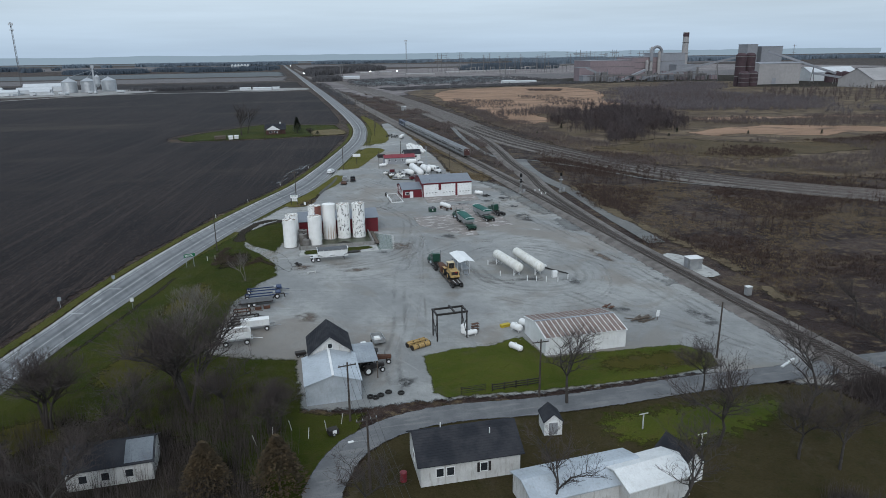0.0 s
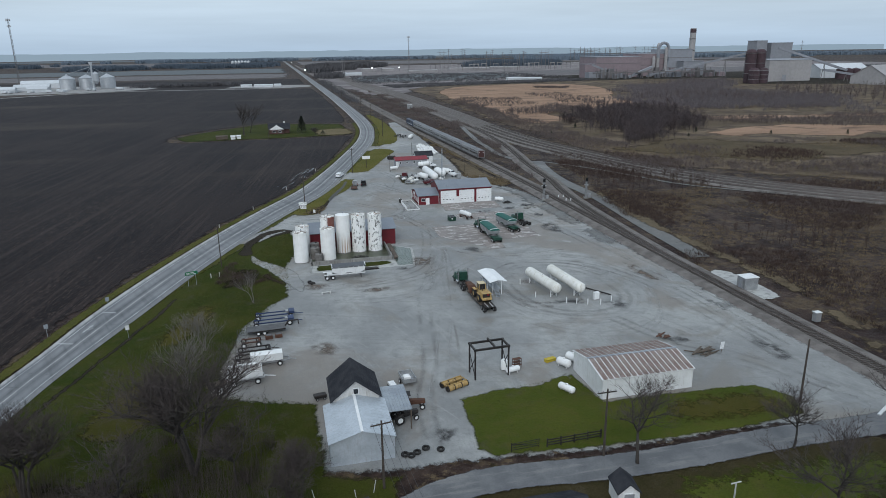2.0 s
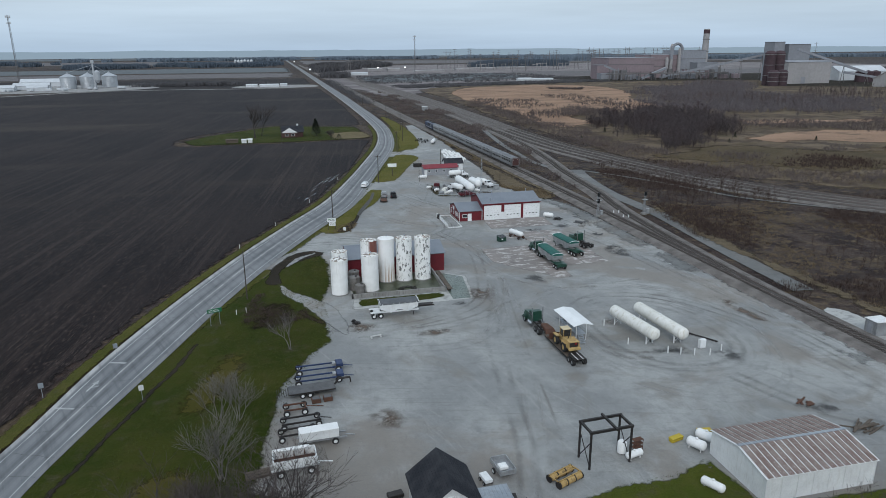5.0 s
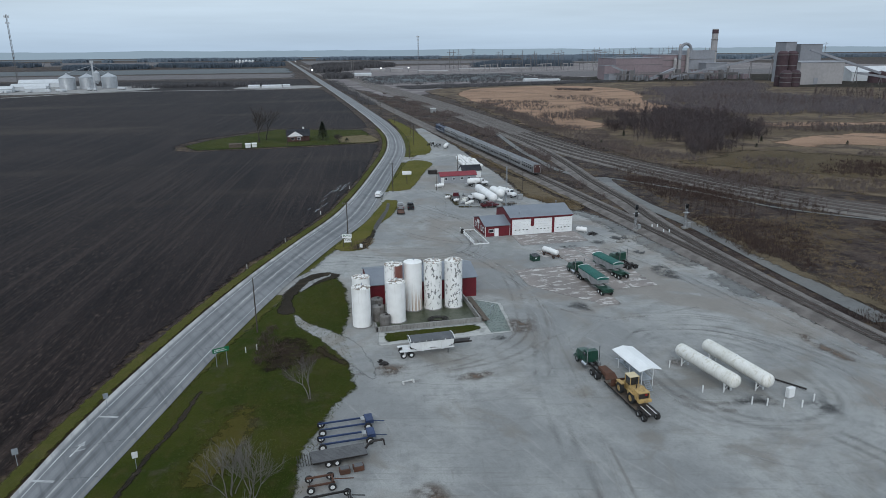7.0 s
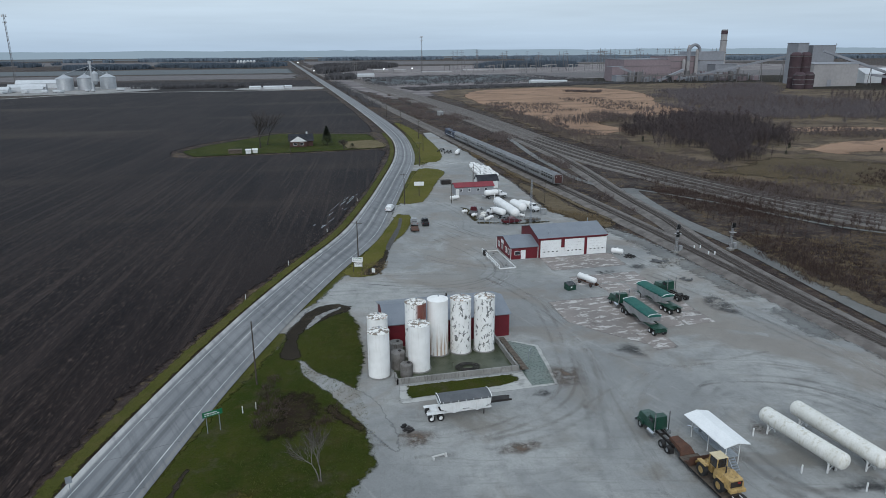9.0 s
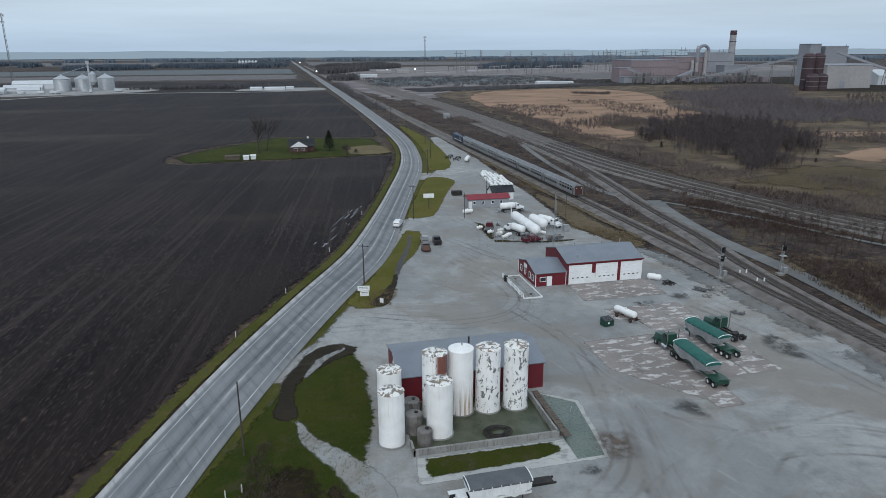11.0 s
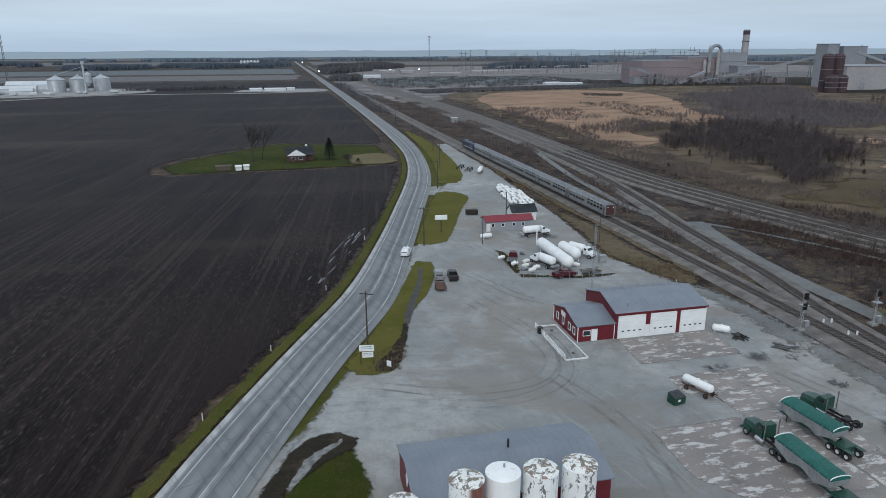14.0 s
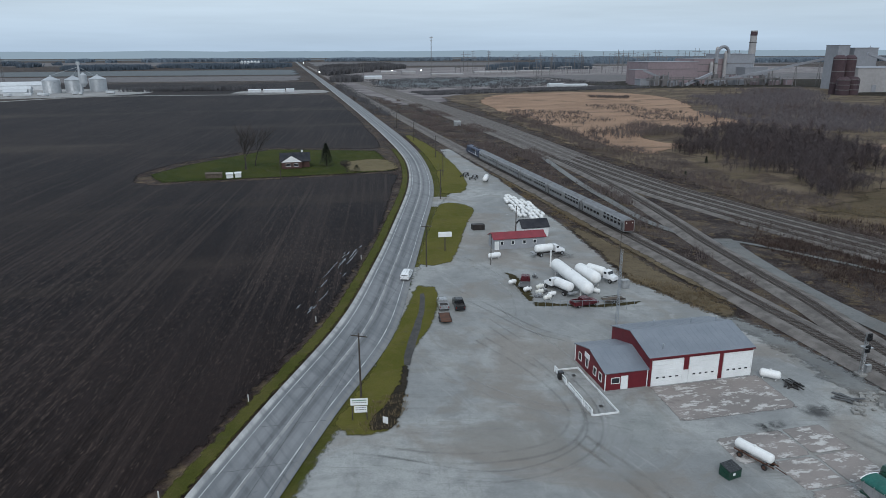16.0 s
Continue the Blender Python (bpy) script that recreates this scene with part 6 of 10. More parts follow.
bmesh.ops.recalc_face_normals(bm, faces=bm.faces)
part("bucket", bm, M_RUST, ld, "rusty steel bucket")
for xx in (-1.7, 1.3):
    axle(ld, xx, 0.98, 0.78, 0.55, M_YELLOW)
for xx in (-1.7, 1.3):
    for s in (-1, 1):
        bm = bmesh.new()
        box(bm, (xx, s * 1.0, 1.66), (1.5, 0.55, 0.06))
        part("mudguard", bm, M_YELLOW, ld)

# loading canopy
t = thing("loading_canopy", 43.4, 138.0, -0.06, 92, "white-roofed loading canopy over a raised steel platform", "canopy")
bm = bmesh.new()
prism(bm, [(-1.75, 2.85), (0, 3.25), (1.75, 2.85), (1.75, 2.93), (0, 3.33), (-1.75, 2.93)], -3.9, 3.9)
bmesh.ops.recalc_face_normals(bm, faces=bm.faces)
part("roof", bm, M_WHITEST, t)
for xx in (-3.2, 0, 3.2):
    for s in (-0.9, 0.9):
        bm = bmesh.new()
        tube(bm, (xx, s, 0), (xx, s, 3.0), 0.06)
        part("post", bm, M_WHITE, t)
part_box("platform", t, M_GALV, (0, 0, 1.15), (6.6, 1.7, 0.08), 0)
for z in (1.6, 2.05):
    for s in (-0.85, 0.85):
        bm = bmesh.new()
        tube(bm, (-3.2, s, z), (3.2, s, z), 0.03)
        part("handrail", bm, M_GALV, t)
for i in range(5):
    part_box("tread", t, M_GALV, (-3.5 - i * 0.22, 0.2, 1.0 - i * 0.22), (0.24, 0.8, 0.04), 0)
for s in (-0.2, 0.6):
    bm = bmesh.new()
    tube(bm, (-3.3, s, 1.15), (-4.5, s, 0.05), 0.04)
    part("stringer", bm, M_GALV, t)
bm = bmesh.new()
tube(bm, (2.4, 0.3, 1.2), (2.4, 0.3, 1.9), 0.22, seg=12)
tube(bm, (2.4, 0.3, 1.5), (3.9, 1.1, 1.3), 0.09)
part("pump", bm, M_CHROME, t)


def pressure_tank(x0, y0, x1, y1, r, zc, label, mat=None, legs=True, group="pressure tanks", name="propane_tank", dome=0.6):
    """A horizontal pressure tank on steel saddles between two ground points."""
    a = math.degrees(math.atan2(y1 - y0, x1 - x0))
    n = math.hypot(x1 - x0, y1 - y0)
    t = thing(name, (x0 + x1) / 2, (y0 + y1) / 2, -0.04, a, label, "tank", group)
    bm = bmesh.new()
    capsule(bm, (-n / 2, 0, zc), (n / 2, 0, zc), r, 28 if r > 0.7 else 16, dome)
    part("shell", bm, mat or M_PTANK, t, smooth=True)
    if legs and r > 0.7:
        for xx in (-n * 0.36, n * 0.36):
            bm = bmesh.new()
            for s in (-1, 1):
                box(bm, (xx, s * r * 0.62, zc / 2 - 0.1), (0.16, 0.16, zc - 0.2))
                tube(bm, (xx, s * r * 0.62, 0.25), (xx, -s * r * 0.62, zc - r * 0.9), 0.05, seg=5)
            box(bm, (xx, 0, zc - r * 0.8), (0.2, r * 1.5, 0.2))
            part("saddle", bm, M_WHITE, t)
    elif legs:
        for xx in (-n * 0.3, n * 0.3):
            for s in (-1, 1):
                bm = bmesh.new()
                box(bm, (xx, s * r * 0.55, (zc - r * 0.6) / 2), (0.1, 0.08, zc - r * 0.6))
                part("foot", bm, M_TANKW, t)
    bm = bmesh.new()
    tube(bm, (0, 0, zc + r * 0.96), (0, 0, zc + r + 0.14), min(0.2, r * 0.4), min(0.16, r * 0.34), 12)
    part("dome_cap", bm, M_WHITE if r > 0.7 else M_TANKW, t)
    return t


for x0, y0, x1, y1, zc in ((52.4, 141.2, 54.0, 129.2, 2.1), (57.3, 141.6, 58.5, 128.2, 2.1)):
    t = pressure_tank(x0, y0, x1, y1, 1.02, zc, "long white pressure tank streaked with mildew on steel saddles")
    bm = bmesh.new()
    tube(bm, (4.6, 0, 1.1), (4.6, 0, 0.4), 0.06)
    tube(bm, (4.6, 0, 0.4), (2.5, 1.2, 0.3), 0.05)
    part("pipe", bm, M_STEELD, t)
for i, (x, y) in enumerate(((54.8, 127.0), (56.5, 126.1), (58.4, 125.3), (50.3, 131.5), (50.0, 139.5), (60.7, 124.6), (63.4, 125.6), (60.2, 139.2))):
    t = thing("bollard", x, y, -0.05, 0, "white steel guard post by the tanks", "bollard", "guard posts")
    bm = bmesh.new()
    lathe(bm, [(0.1, 0), (0.1, 1.05), (0.07, 1.12), (0, 1.14)], 10)
    part("post", bm, M_WHITE, t)
t = thing("pump_cabinet", 61.1, 127.4, -0.05, 8, "white steel pump cabinet beside the tanks", "cabinet")
part_box("body", t, M_WHITE, (0, 0, 0.75), (1.1, 0.6, 1.5), 0.04)
part_box("door", t, M_WHITEST, (0, -0.32, 0.78), (0.9, 0.05, 1.25), 0.02)
t = thing("pipe_run", 62.0, 132.6, -0.05, -58, "black steel pipe lying behind the tanks", "pipe")
bm = bmesh.new()
tube(bm, (-5.0, 0, 0.25), (5.0, 0, 0.25), 0.13, seg=10)
part("pipe", bm, M_STEELD, t)
for xx in (-3, 0, 3):
    part_box("block", t, M_CONC, (xx, 0, 0.08), (0.3, 0.6, 0.16), 0)
for x, y in ((60.8, 137.8), (61.3, 134.0)):
    t = thing("valve_skid", x, y, -0.05, 20, "white valve skid with pipe stubs on gravel", "valve skid", "valve skids")
    part_box("base", t, M_CONC, (0, 0, 0.08), (1.6, 0.9, 0.16), 0.02)
    part_box("pump_body", t, M_WHITE, (0.2, 0, 0.5), (0.8, 0.5, 0.5), 0.08)
    bm = bmesh.new()
    tube(bm, (-0.5, 0, 0.16), (-0.5, 0, 1.0), 0.06)
    tube(bm, (-0.5, 0, 1.0), (0.2, 0, 0.7), 0.05)
    part("pipe_stub", bm, M_STEELD, t)

# gantry
t = thing("steel_gantry", 31.9, 103.1, -0.05, 3, "black steel hoist gantry on four legs", "gantry")
for x, y in ((-2.6, -1.3), (2.6, -1.3), (-2.6, 1.3), (2.6, 1.3)):
    bm = bmesh.new()
    box(bm, (x, y, 2.35), (0.2, 0.2, 4.7))
    part("leg", bm, M_STEELD, t)
for y in (-1.3, 1.3):
    part_box("beam", t, M_STEELD, (0, y, 4.75), (5.6, 0.24, 0.3), 0)
for x in (-2.6, 2.6, 0.4):
    part_box("cross_beam", t, M_STEELD, (x, 0, 4.95 if x == 0.4 else 4.75), (0.24, 3.6 if x == 0.4 else 2.6, 0.26), 0)
for x in (-2.6, 2.6):
    for s in (-1, 1):
        bm = bmesh.new()
        tube(bm, (x, -1.3 * s, 0.3), (x, 1.2 * s, 3.4), 0.06)
        part("brace", bm, M_STEELD, t)
# tanks and clutter by the gantry and long shed
pressure_tank(34.3, 102.2, 36.6, 102.7, 0.42, 0.62, "white propane tank on steel feet by the gantry", M_TANKW, True, "small propane tanks")
t = thing("upright_tank", 34.6, 103.9, -0.05, 0, "upright white tank behind the gantry", "tank")
bm = bmesh.new()
lathe(bm, [(0.55, 0.1), (0.55, 1.4), (0.4, 1.62), (0, 1.7)], 20)
part("shell", bm, M_TANKW, t, smooth=True)
for i in range(3):
    w = i * 2.094
    part_box("foot", t, M_STEELD, (0.4 * math.cos(w), 0.4 * math.sin(w), 0.06), (0.1, 0.1, 0.14), 0)
t = thing("steel_rack", 36.6, 103.9, -0.05, 10, "rusty steel rack frame", "rack")
bm = bmesh.new()
for x in (-0.6, 0.6):
    for y in (-0.3, 0.3):
        tube(bm, (x, y, 0), (x, y, 1.5), 0.04, seg=5)
part("upright_frame", bm, M_RUST, t)
for z in (0.5, 1.0, 1.5):
    part_box("shelf", t, M_RUST, (0, 0, z), (1.3, 0.7, 0.05), 0)
pressure_tank(43.0, 103.4, 44.2, 101.3, 0.6, 0.8, "white propane tank lying beside the long shed", M_TANKW, True, "small propane tanks")
pressure_tank(45.0, 104.6, 46.3, 102.3, 0.62, 0.85, "white propane tank lying beside the long shed", M_TANKW, True, "small propane tanks")
pressure_tank(40.3, 96.4, 41.6, 94.0, 0.5, 0.55, "white propane tank lying on the lawn", M_TANKW, True, "small propane tanks")
for x, y, rz in ((42.3, 104.6, 15), (46.6, 105.2, -10)):
    t = thing("yellow_trough", x, y, -0.05, rz, "yellow plastic trough on gravel", "trough", "yellow troughs")
    bm = bmesh.new()
    hull(bm, [(-0.9, 0.3, 0.05, 0.55, 0.4), (0.9, 0.3, 0.05, 0.55, 0.4)])
    part("tub", bm, M_YEL2, t)
t = thing("yellow_roller", 25.9, 100.6, -0.05, 22, "yellow steel implement frame with two drums on gravel", "farm implement")
for s in (-0.75, 0.75):
    bm = bmesh.new()
    tube(bm, (-1.7, s, 0.42), (1.7, s, 0.42), 0.4, seg=16)
    part("drum", bm, M_YELLOW, t)
    for xx in (-1.7, -0.6, 0.6, 1.7):
        bm = bmesh.new()
        tube(bm, (xx - 0.06, s, 0.42), (xx + 0.06, s, 0.42), 0.46, seg=16)
        part("ring", bm, M_STEELD, t)
bm = bmesh.new()
for s in (-0.75, 0, 0.75):
    box(bm, (0, s, 0.9), (3.4, 0.1, 0.1))
for xx in (-1.7, 1.7):
    box(bm, (xx, 0, 0.8), (0.12, 1.8, 0.12))
part("frame", bm, M_YELLOW, t)

# heaps of scrap and timber
for nm, x, y, rz, n, L2, m, lab in (("timber_pile", 66.6, 101.2, 5, 12, 3.8, M_WOOD, "heap of broken timber and pallets on gravel"), ("scrap_pile", 64.3, 108.2, 40, 9, 1.8, M_RUST, "small heap of rusty scrap metal"),
                                    ("scrap_pile", 76.4, 206.5, -50, 10, 3.0, M_GREYM, "heap of broken concrete and steel by the track"), ("scrap_pile", 71.8, 211.8, 70, 12, 2.6, M_STEELD, "tangle of black machine parts by the garage"),
                                    ("brush_pile", 8.2, 151.2, 20, 10, 1.2, M_STEELD, "scattered dark debris on gravel"), ("pallet_pile", 75.4, 194.2, 15, 8, 2.0, M_GREYM, "grey weathered pallets by the track")):
    t = thing(nm, x, y, -0.05, rz, lab, "debris")
    rnd = random.Random(int(x * 10))
    for i in range(n):
        part_box("plank" if "timber" in nm or "pallet" in nm else "scrap", t, m, (rnd.uniform(-L2 / 3, L2 / 3), rnd.uniform(-0.9, 0.9), 0.12 + 0.09 * (i // 3)), (L2 * rnd.uniform(0.4, 0.9), rnd.uniform(0.18, 0.4), 0.12), 0.01, "", rnd.uniform(-35, 35), rnd.uniform(-6, 6))
t = thing("rubble_heap", 78.2, 205.2, -0.1, 30, "heap of pale broken concrete rubble by the railway", "rubble")
rnd = random.Random(9)
for i in range(46):
    bm = bmesh.new()
    s0 = rnd.uniform(0.35, 0.95)
    box(bm, (rnd.gauss(0, 2.6), rnd.gauss(0, 0.8), s0 * 0.22), (s0, s0 * rnd.uniform(0.5, 0.9), s0 * 0.45), rnd.uniform(0, 180), 0.08, rnd.uniform(-20, 20))
    part("chunk", bm, M_CONC, t)
t = thing("white_board", 69.6, 100.4, -0.05, 20, "white board sign on a short post", "sign")
part_box("panel", t, M_WHITEST, (0, 0, 1.3), (0.9, 0.06, 1.2), 0, "", 0, 12)
part_box("post", t, M_WOOD, (0, 0.08, 0.7), (0.1, 0.08, 1.4), 0)
t = thing("plank_barrier", 10.8, 144.3, -0.05, 12, "low pale timber barrier on gravel", "barrier")
part_box("rail", t, M_CREAM, (0, 0, 0.35), (1.9, 0.14, 0.2), 0.02)
for xx in (-0.8, 0.8):
    part_box("foot", t, M_CREAM, (xx, 0, 0.13), (0.2, 0.6, 0.26), 0.02)

# row of farm trailers along the grass
def running_gear(x, y, rz, L2, mat, label, r=0.42, box_front=True, tongue=1.9):
    t = thing("wagon_gear", x, y, -0.05, rz, label, "trailer", "wagon running gears")
    bm = bmesh.new()
    for s in (-0.75, 0.75):
        box(bm, (0, s, 0.78), (L2, 0.16, 0.2))
    box(bm, (L2 / 2 - 0.2, 0, 0.78), (0.18, 1.6, 0.2))
    part("side_rail", bm, mat, t)
    if box_front:
        part_box("front_bolster", t, mat, (L2 / 2 - 0.1, 0, 1.0), (1.0, 1.7, 0.5), 0.05)
        part_box("toolbox", t, M_ALU, (L2 / 2 - 0.9, 0, 0.95), (0.5, 0.8, 0.5), 0.03)
    bm = bmesh.new()
    tube(bm, (L2 / 2, 0, 0.7), (L2 / 2 + tongue, 0, 0.35), 0.06, seg=6)
    part("tongue", bm, mat, t)
    for xx in (-L2 / 2 + 0.3, L2 / 2 - 0.35):
        bm = bmesh.new()
        tube(bm, (xx, -1.0, r), (xx, 1.0, r), 0.06)
        part("axle_beam", bm, M_STEELD, t)
        axle(t, xx, 1.05, r, 0.26, M_WHITE)
    return t


running_gear(0.7, 134.2, 2, 6.4, M_BLUE, "blue steel wagon frame with a long tongue", 0.5)
running_gear(0.5, 130.9, 2, 6.4, M_BLUE, "blue steel wagon frame beside another", 0.5)
t = thing("flatbed_trailer", -0.8, 127.6, -0.05, 4, "flat deck gooseneck trailer with brown timber deck", "trailer")
for i in range(9):
    part_box("deck_board", t, M_GREYM, (0.2, -1.08 + i * 0.27, 0.92), (6.4, 0.25, 0.07), 0)
part_box("deck_frame", t, M_STEELD, (0.2, 0, 0.78), (6.4, 2.3, 0.18), 0)
for i in range(6):
    part_box("ramp_bar", t, M_STEELD, (-3.1 - i * 0.3, 0, 0.8 - i * 0.02), (0.08, 2.3, 0.08), 0)
bm = bmesh.new()
tube(bm, (3.3, 0, 0.8), (4.0, 0, 1.7), 0.14, seg=6)
tube(bm, (4.0, 0, 1.7), (5.6, 0, 1.7), 0.14, seg=6)
tube(bm, (5.6, 0, 1.7), (5.7, 0, 0.9), 0.1, seg=6)
part("gooseneck", bm, M_STEELD, t)
for xx in (-1.2, -0.2):
    axle(t, xx, 1.12, 0.4, 0.24, M_WHITE)
for x, y in ((-0.2, 124.9), (1.4, 125.1)):
    t = thing("rusty_crate", x, y, -0.05, 6, "rusty steel crate on the gravel", "crate", "rusty crates")
    part_box("tub", t, M_RUST, (0, 0, 0.35), (1.2, 0.9, 0.6), 0.04)
    part_box("lid", t, M_GREYM, (0, 0, 0.68), (1.0, 0.7, 0.06), 0)
running_gear(-3.0, 123.0, 3, 3.0, M_RUST, "small red wagon running gear", 0.45, False, 2.2)
running_gear(-2.4, 119.6, 4, 5.0, M_STEELD, "black wagon running gear", 0.42, False, 1.4)
running_gear(-2.9, 116.9, 4, 4.6, M_STEELD, "black wagon running gear under weeds", 0.42, False, 1.4)
t = thing("tank_trailer", -0.2, 114.8, -0.05, 3, "white tank trailer on two wheels", "trailer")
bm = bmesh.new()
hull(bm, [(-2.6, 0.7, 0.9, 2.0, 0.75), (2.2, 0.7, 0.9, 2.0, 0.75)])
b2 = part("tank", bm, M_WHITE, t)
part_box("lid", b2, M_TANKW, (-0.2, 0, 2.04), (4.8, 1.55, 0.1), 0.03)
bm = bmesh.new()
for s in (-0.6, 0.6):
    box(bm, (0.2, s, 0.72), (6.0, 0.12, 0.18))
tube(bm, (3.0, 0, 0.7), (4.2, 0, 0.4), 0.07)
part("frame", bm, M_ALU, t)
for xx in (-2.0, 1.7):
    axle(t, xx, 0.85, 0.42, 0.26, M_WHITE)
t = thing("gravity_wagon", -3.4, 109.6, -0.05, 4, "open white box wagon with rusty compartments", "wagon")
for s in (-1, 1):
    part_box("side_panel", t, M_WHITE, (0, s * 1.15, 1.75), (4.8, 0.12, 1.1), 0.03)
for xx in (-2.4, 2.4):
    part_box("end_panel", t, M_WHITE, (xx, 0, 1.75), (0.12, 2.3, 1.1), 0.03)
for xx in (-1.2, 0, 1.2):
    part_box("divider", t, M_RUST, (xx, 0, 1.6), (0.07, 2.2, 0.8), 0)
part_box("floor_panel", t, M_RUST, (0, 0, 1.22), (4.7, 2.2, 0.08), 0, "rusty steel floor")
part_box("roll_cover", t, M_TANKW, (-0.3, 1.05, 2.36), (4.2, 0.5, 0.24), 0.08)
bm = bmesh.new()
for s in (-0.6, 0.6):
    box(bm, (0, s, 0.85), (5.4, 0.14, 0.22))
tube(bm, (2.6, 0, 0.8), (4.3, 0, 0.45), 0.07)
part("frame", bm, M_WHITE, t)
for xx in (-1.7, 1.7):
    axle(t, xx, 1.0, 0.46, 0.3, M_WHITE)
t = thing("plank_stack", -7.6, 109.8, -0.05, 10, "stack of dark timber planks on bare ground", "timber")
for i in range(6):
    part_box("plank", t, M_WOOD, (0, -0.5 + 0.5 * (i % 3), 0.1 + 0.15 * (i // 3)), (2.8, 0.4, 0.12), 0.01)

# things round the barn
t = thing("sprayer_trailer", 19.6, 103.6, -0.05, 95, "open box trailer with white sprayer load", "trailer")
part_box("deck", t, M_ALU, (0, 0, 0.7), (3.0, 1.9, 0.12), 0)
for s in (-0.95, 0.95):
    part_box("side_board", t, M_ALU, (0, s, 1.0), (3.0, 0.07, 0.5), 0)
for xx in (-1.5, 1.5):
    part_box("end_board", t, M_ALU, (xx, 0, 1.0), (0.07, 1.9, 0.5), 0)
part_box("load", t, M_TANKW, (-0.4, 0.2, 1.1), (0.9, 1.0, 0.6), 0.15)
axle(t, 0.1, 1.1, 0.36, 0.22, M_WHITE)
for x, y, rz in ((17.2, 102.4, 100), (6.9, 101.9, 10)):
    t = thing("utility_cart", x, y, -0.05, rz, "small cart with clutter beside the barn", "cart", "carts")
    part_box("bin", t, M_WHITE if x > 10 else M_STEELD, (0, 0, 0.55), (1.7, 0.9, 0.45), 0.05)
    axle(t, -0.5, 0.5, 0.22, 0.15)
    axle(t, 0.5, 0.5, 0.22, 0.15)


def farm_tractor(x, y, rz, mat, label, roof=None):
    t = thing("farm_tractor", x, y, -0.05, rz, label, "tractor", "parked tractors")
    bm = bmesh.new()
    hull(bm, [(-0.2, 0.35, 0.7, 1.35, 0.3), (1.9, 0.32, 0.75, 1.25, 0.25)])
    part("hood", bm, mat, t)
    part_box("grille", t, M_STEELD, (1.92, 0, 1.0), (0.06, 0.5, 0.45), 0)
    part_box("seat", t, M_STEELD, (-0.8, 0, 1.15), (0.5, 0.5, 0.4), 0.08)
    part_box("platform", t, M_STEELD, (-0.7, 0, 0.8), (1.3, 0.8, 0.2), 0.02)
    for s in (-1, 1):
        part_box("mudguard", t, mat, (-0.85, s * 0.72, 1.4), (1.2, 0.4, 0.06), 0.02)
        for xx in (-1.2, -0.3):
            bm = bmesh.new()
            tube(bm, (xx, s * 0.55, 0.9), (xx, s * 0.55, 2.2), 0.03)
            part("roof_post", bm, M_STEELD, t)
    part_box("canopy", t, roof or M_STEELD, (-0.75, 0, 2.24), (1.4, 1.4, 0.08), 0.03)
    bm = bmesh.new()
    tube(bm, (1.0, 0.15, 1.3), (1.0, 0.15, 2.0), 0.04)
    part("exhaust", bm, M_STEELD, t)
    axle(t, -0.85, 0.78, 0.68, 0.42, M_WHITE)
    axle(t, 1.5, 0.62, 0.4, 0.24, M_WHITE)
    return t


farm_tractor(17.2, 93.3, 12, M_STEELD, "dark tractor with pale canopy parked by the lean-to", M_GALV)
farm_tractor(18.7, 96.2, -5, M_RUST, "rusty red old tractor beside the lean-to")
farm_tractor(16.2, 96.4, -20, M_STEELD, "black tractor under the lean-to roof")
t = thing("tyre_heap", 17.6, 85.5, -0.05, 0, "row of old black tyres lying on the ground", "tyres")
for i, (x, y) in enumerate(((-1.7, 0), (-0.2, 0.1), (1.0, 0.7), (2.7, 0), (-1.0, -0.4))):
    bm = bmesh.new()
    lathe(bm, [(0.26, 0.05), (0.44, 0), (0.5, 0.08), (0.5, 0.22), (0.44, 0.3), (0.26, 0.25)], 18, Matrix.Translation((x, y, 0.02)))
    part("tyre", bm, M_TYRE, t)
t = thing("wheelie_cart", 10.0, 77.2, -0.05, 15, "small black cart with white panel beside the lane", "cart")
part_box("bin", t, M_STEELD, (0, 0, 0.55), (1.3, 1.0, 0.7), 0.06)
part_box("panel", t, M_WHITEST, (0.1, -0.52, 0.6), (0.5, 0.04, 0.5), 0)
axle(t, 0, 0.5, 0.24, 0.16)
t = thing("red_barrel", 17.0, 65.6, -0.1, 0, "red steel barrel by the bungalow", "barrel")
bm = bmesh.new()
lathe(bm, [(0.42, 0), (0.42, 1.1), (0.36, 1.16), (0, 1.18)], 18)
part("drum", bm, M_REDROOF, t)

# white truck scale with rails beside the office
t = thing("truck_scale", 41.7, 217.3, -0.05, 0, "weighbridge deck with white edge rails before the office", "weighbridge")
part_box("deck", t, M_PAD, (0, 0, 0.08), (3.6, 13.5, 0.2), 0.02)
for s in (-1, 1):
    part_box("edge_kerb", t, M_WHITE, (s * 1.85, 0, 0.14), (0.16, 13.7, 0.3), 0.02)
for s in (-1, 1):
    part_box("end_kerb", t, M_WHITE, (0, s * 6.8, 0.12), (3.8, 0.14, 0.26), 0.02)
for y0, y1 in ((2.2, 6.6), (-3.6, 1.2), (-6.6, -4.2)):
    r = part_box("guard_rail", t, M_WHITEST, (-2.0, (y0 + y1) / 2, 0.95), (0.1, y1 - y0, 0.16), 0.02)
    part_box("lower_rail", r, M_WHITEST, (-2.0, (y0 + y1) / 2, 0.55), (0.1, y1 - y0, 0.14), 0.02)
    for k in range(3):
        part_box("rail_post", r, M_WHITEST, (-2.0, y0 + (y1 - y0) * k / 2, 0.5), (0.14, 0.14, 1.0), 0.02)
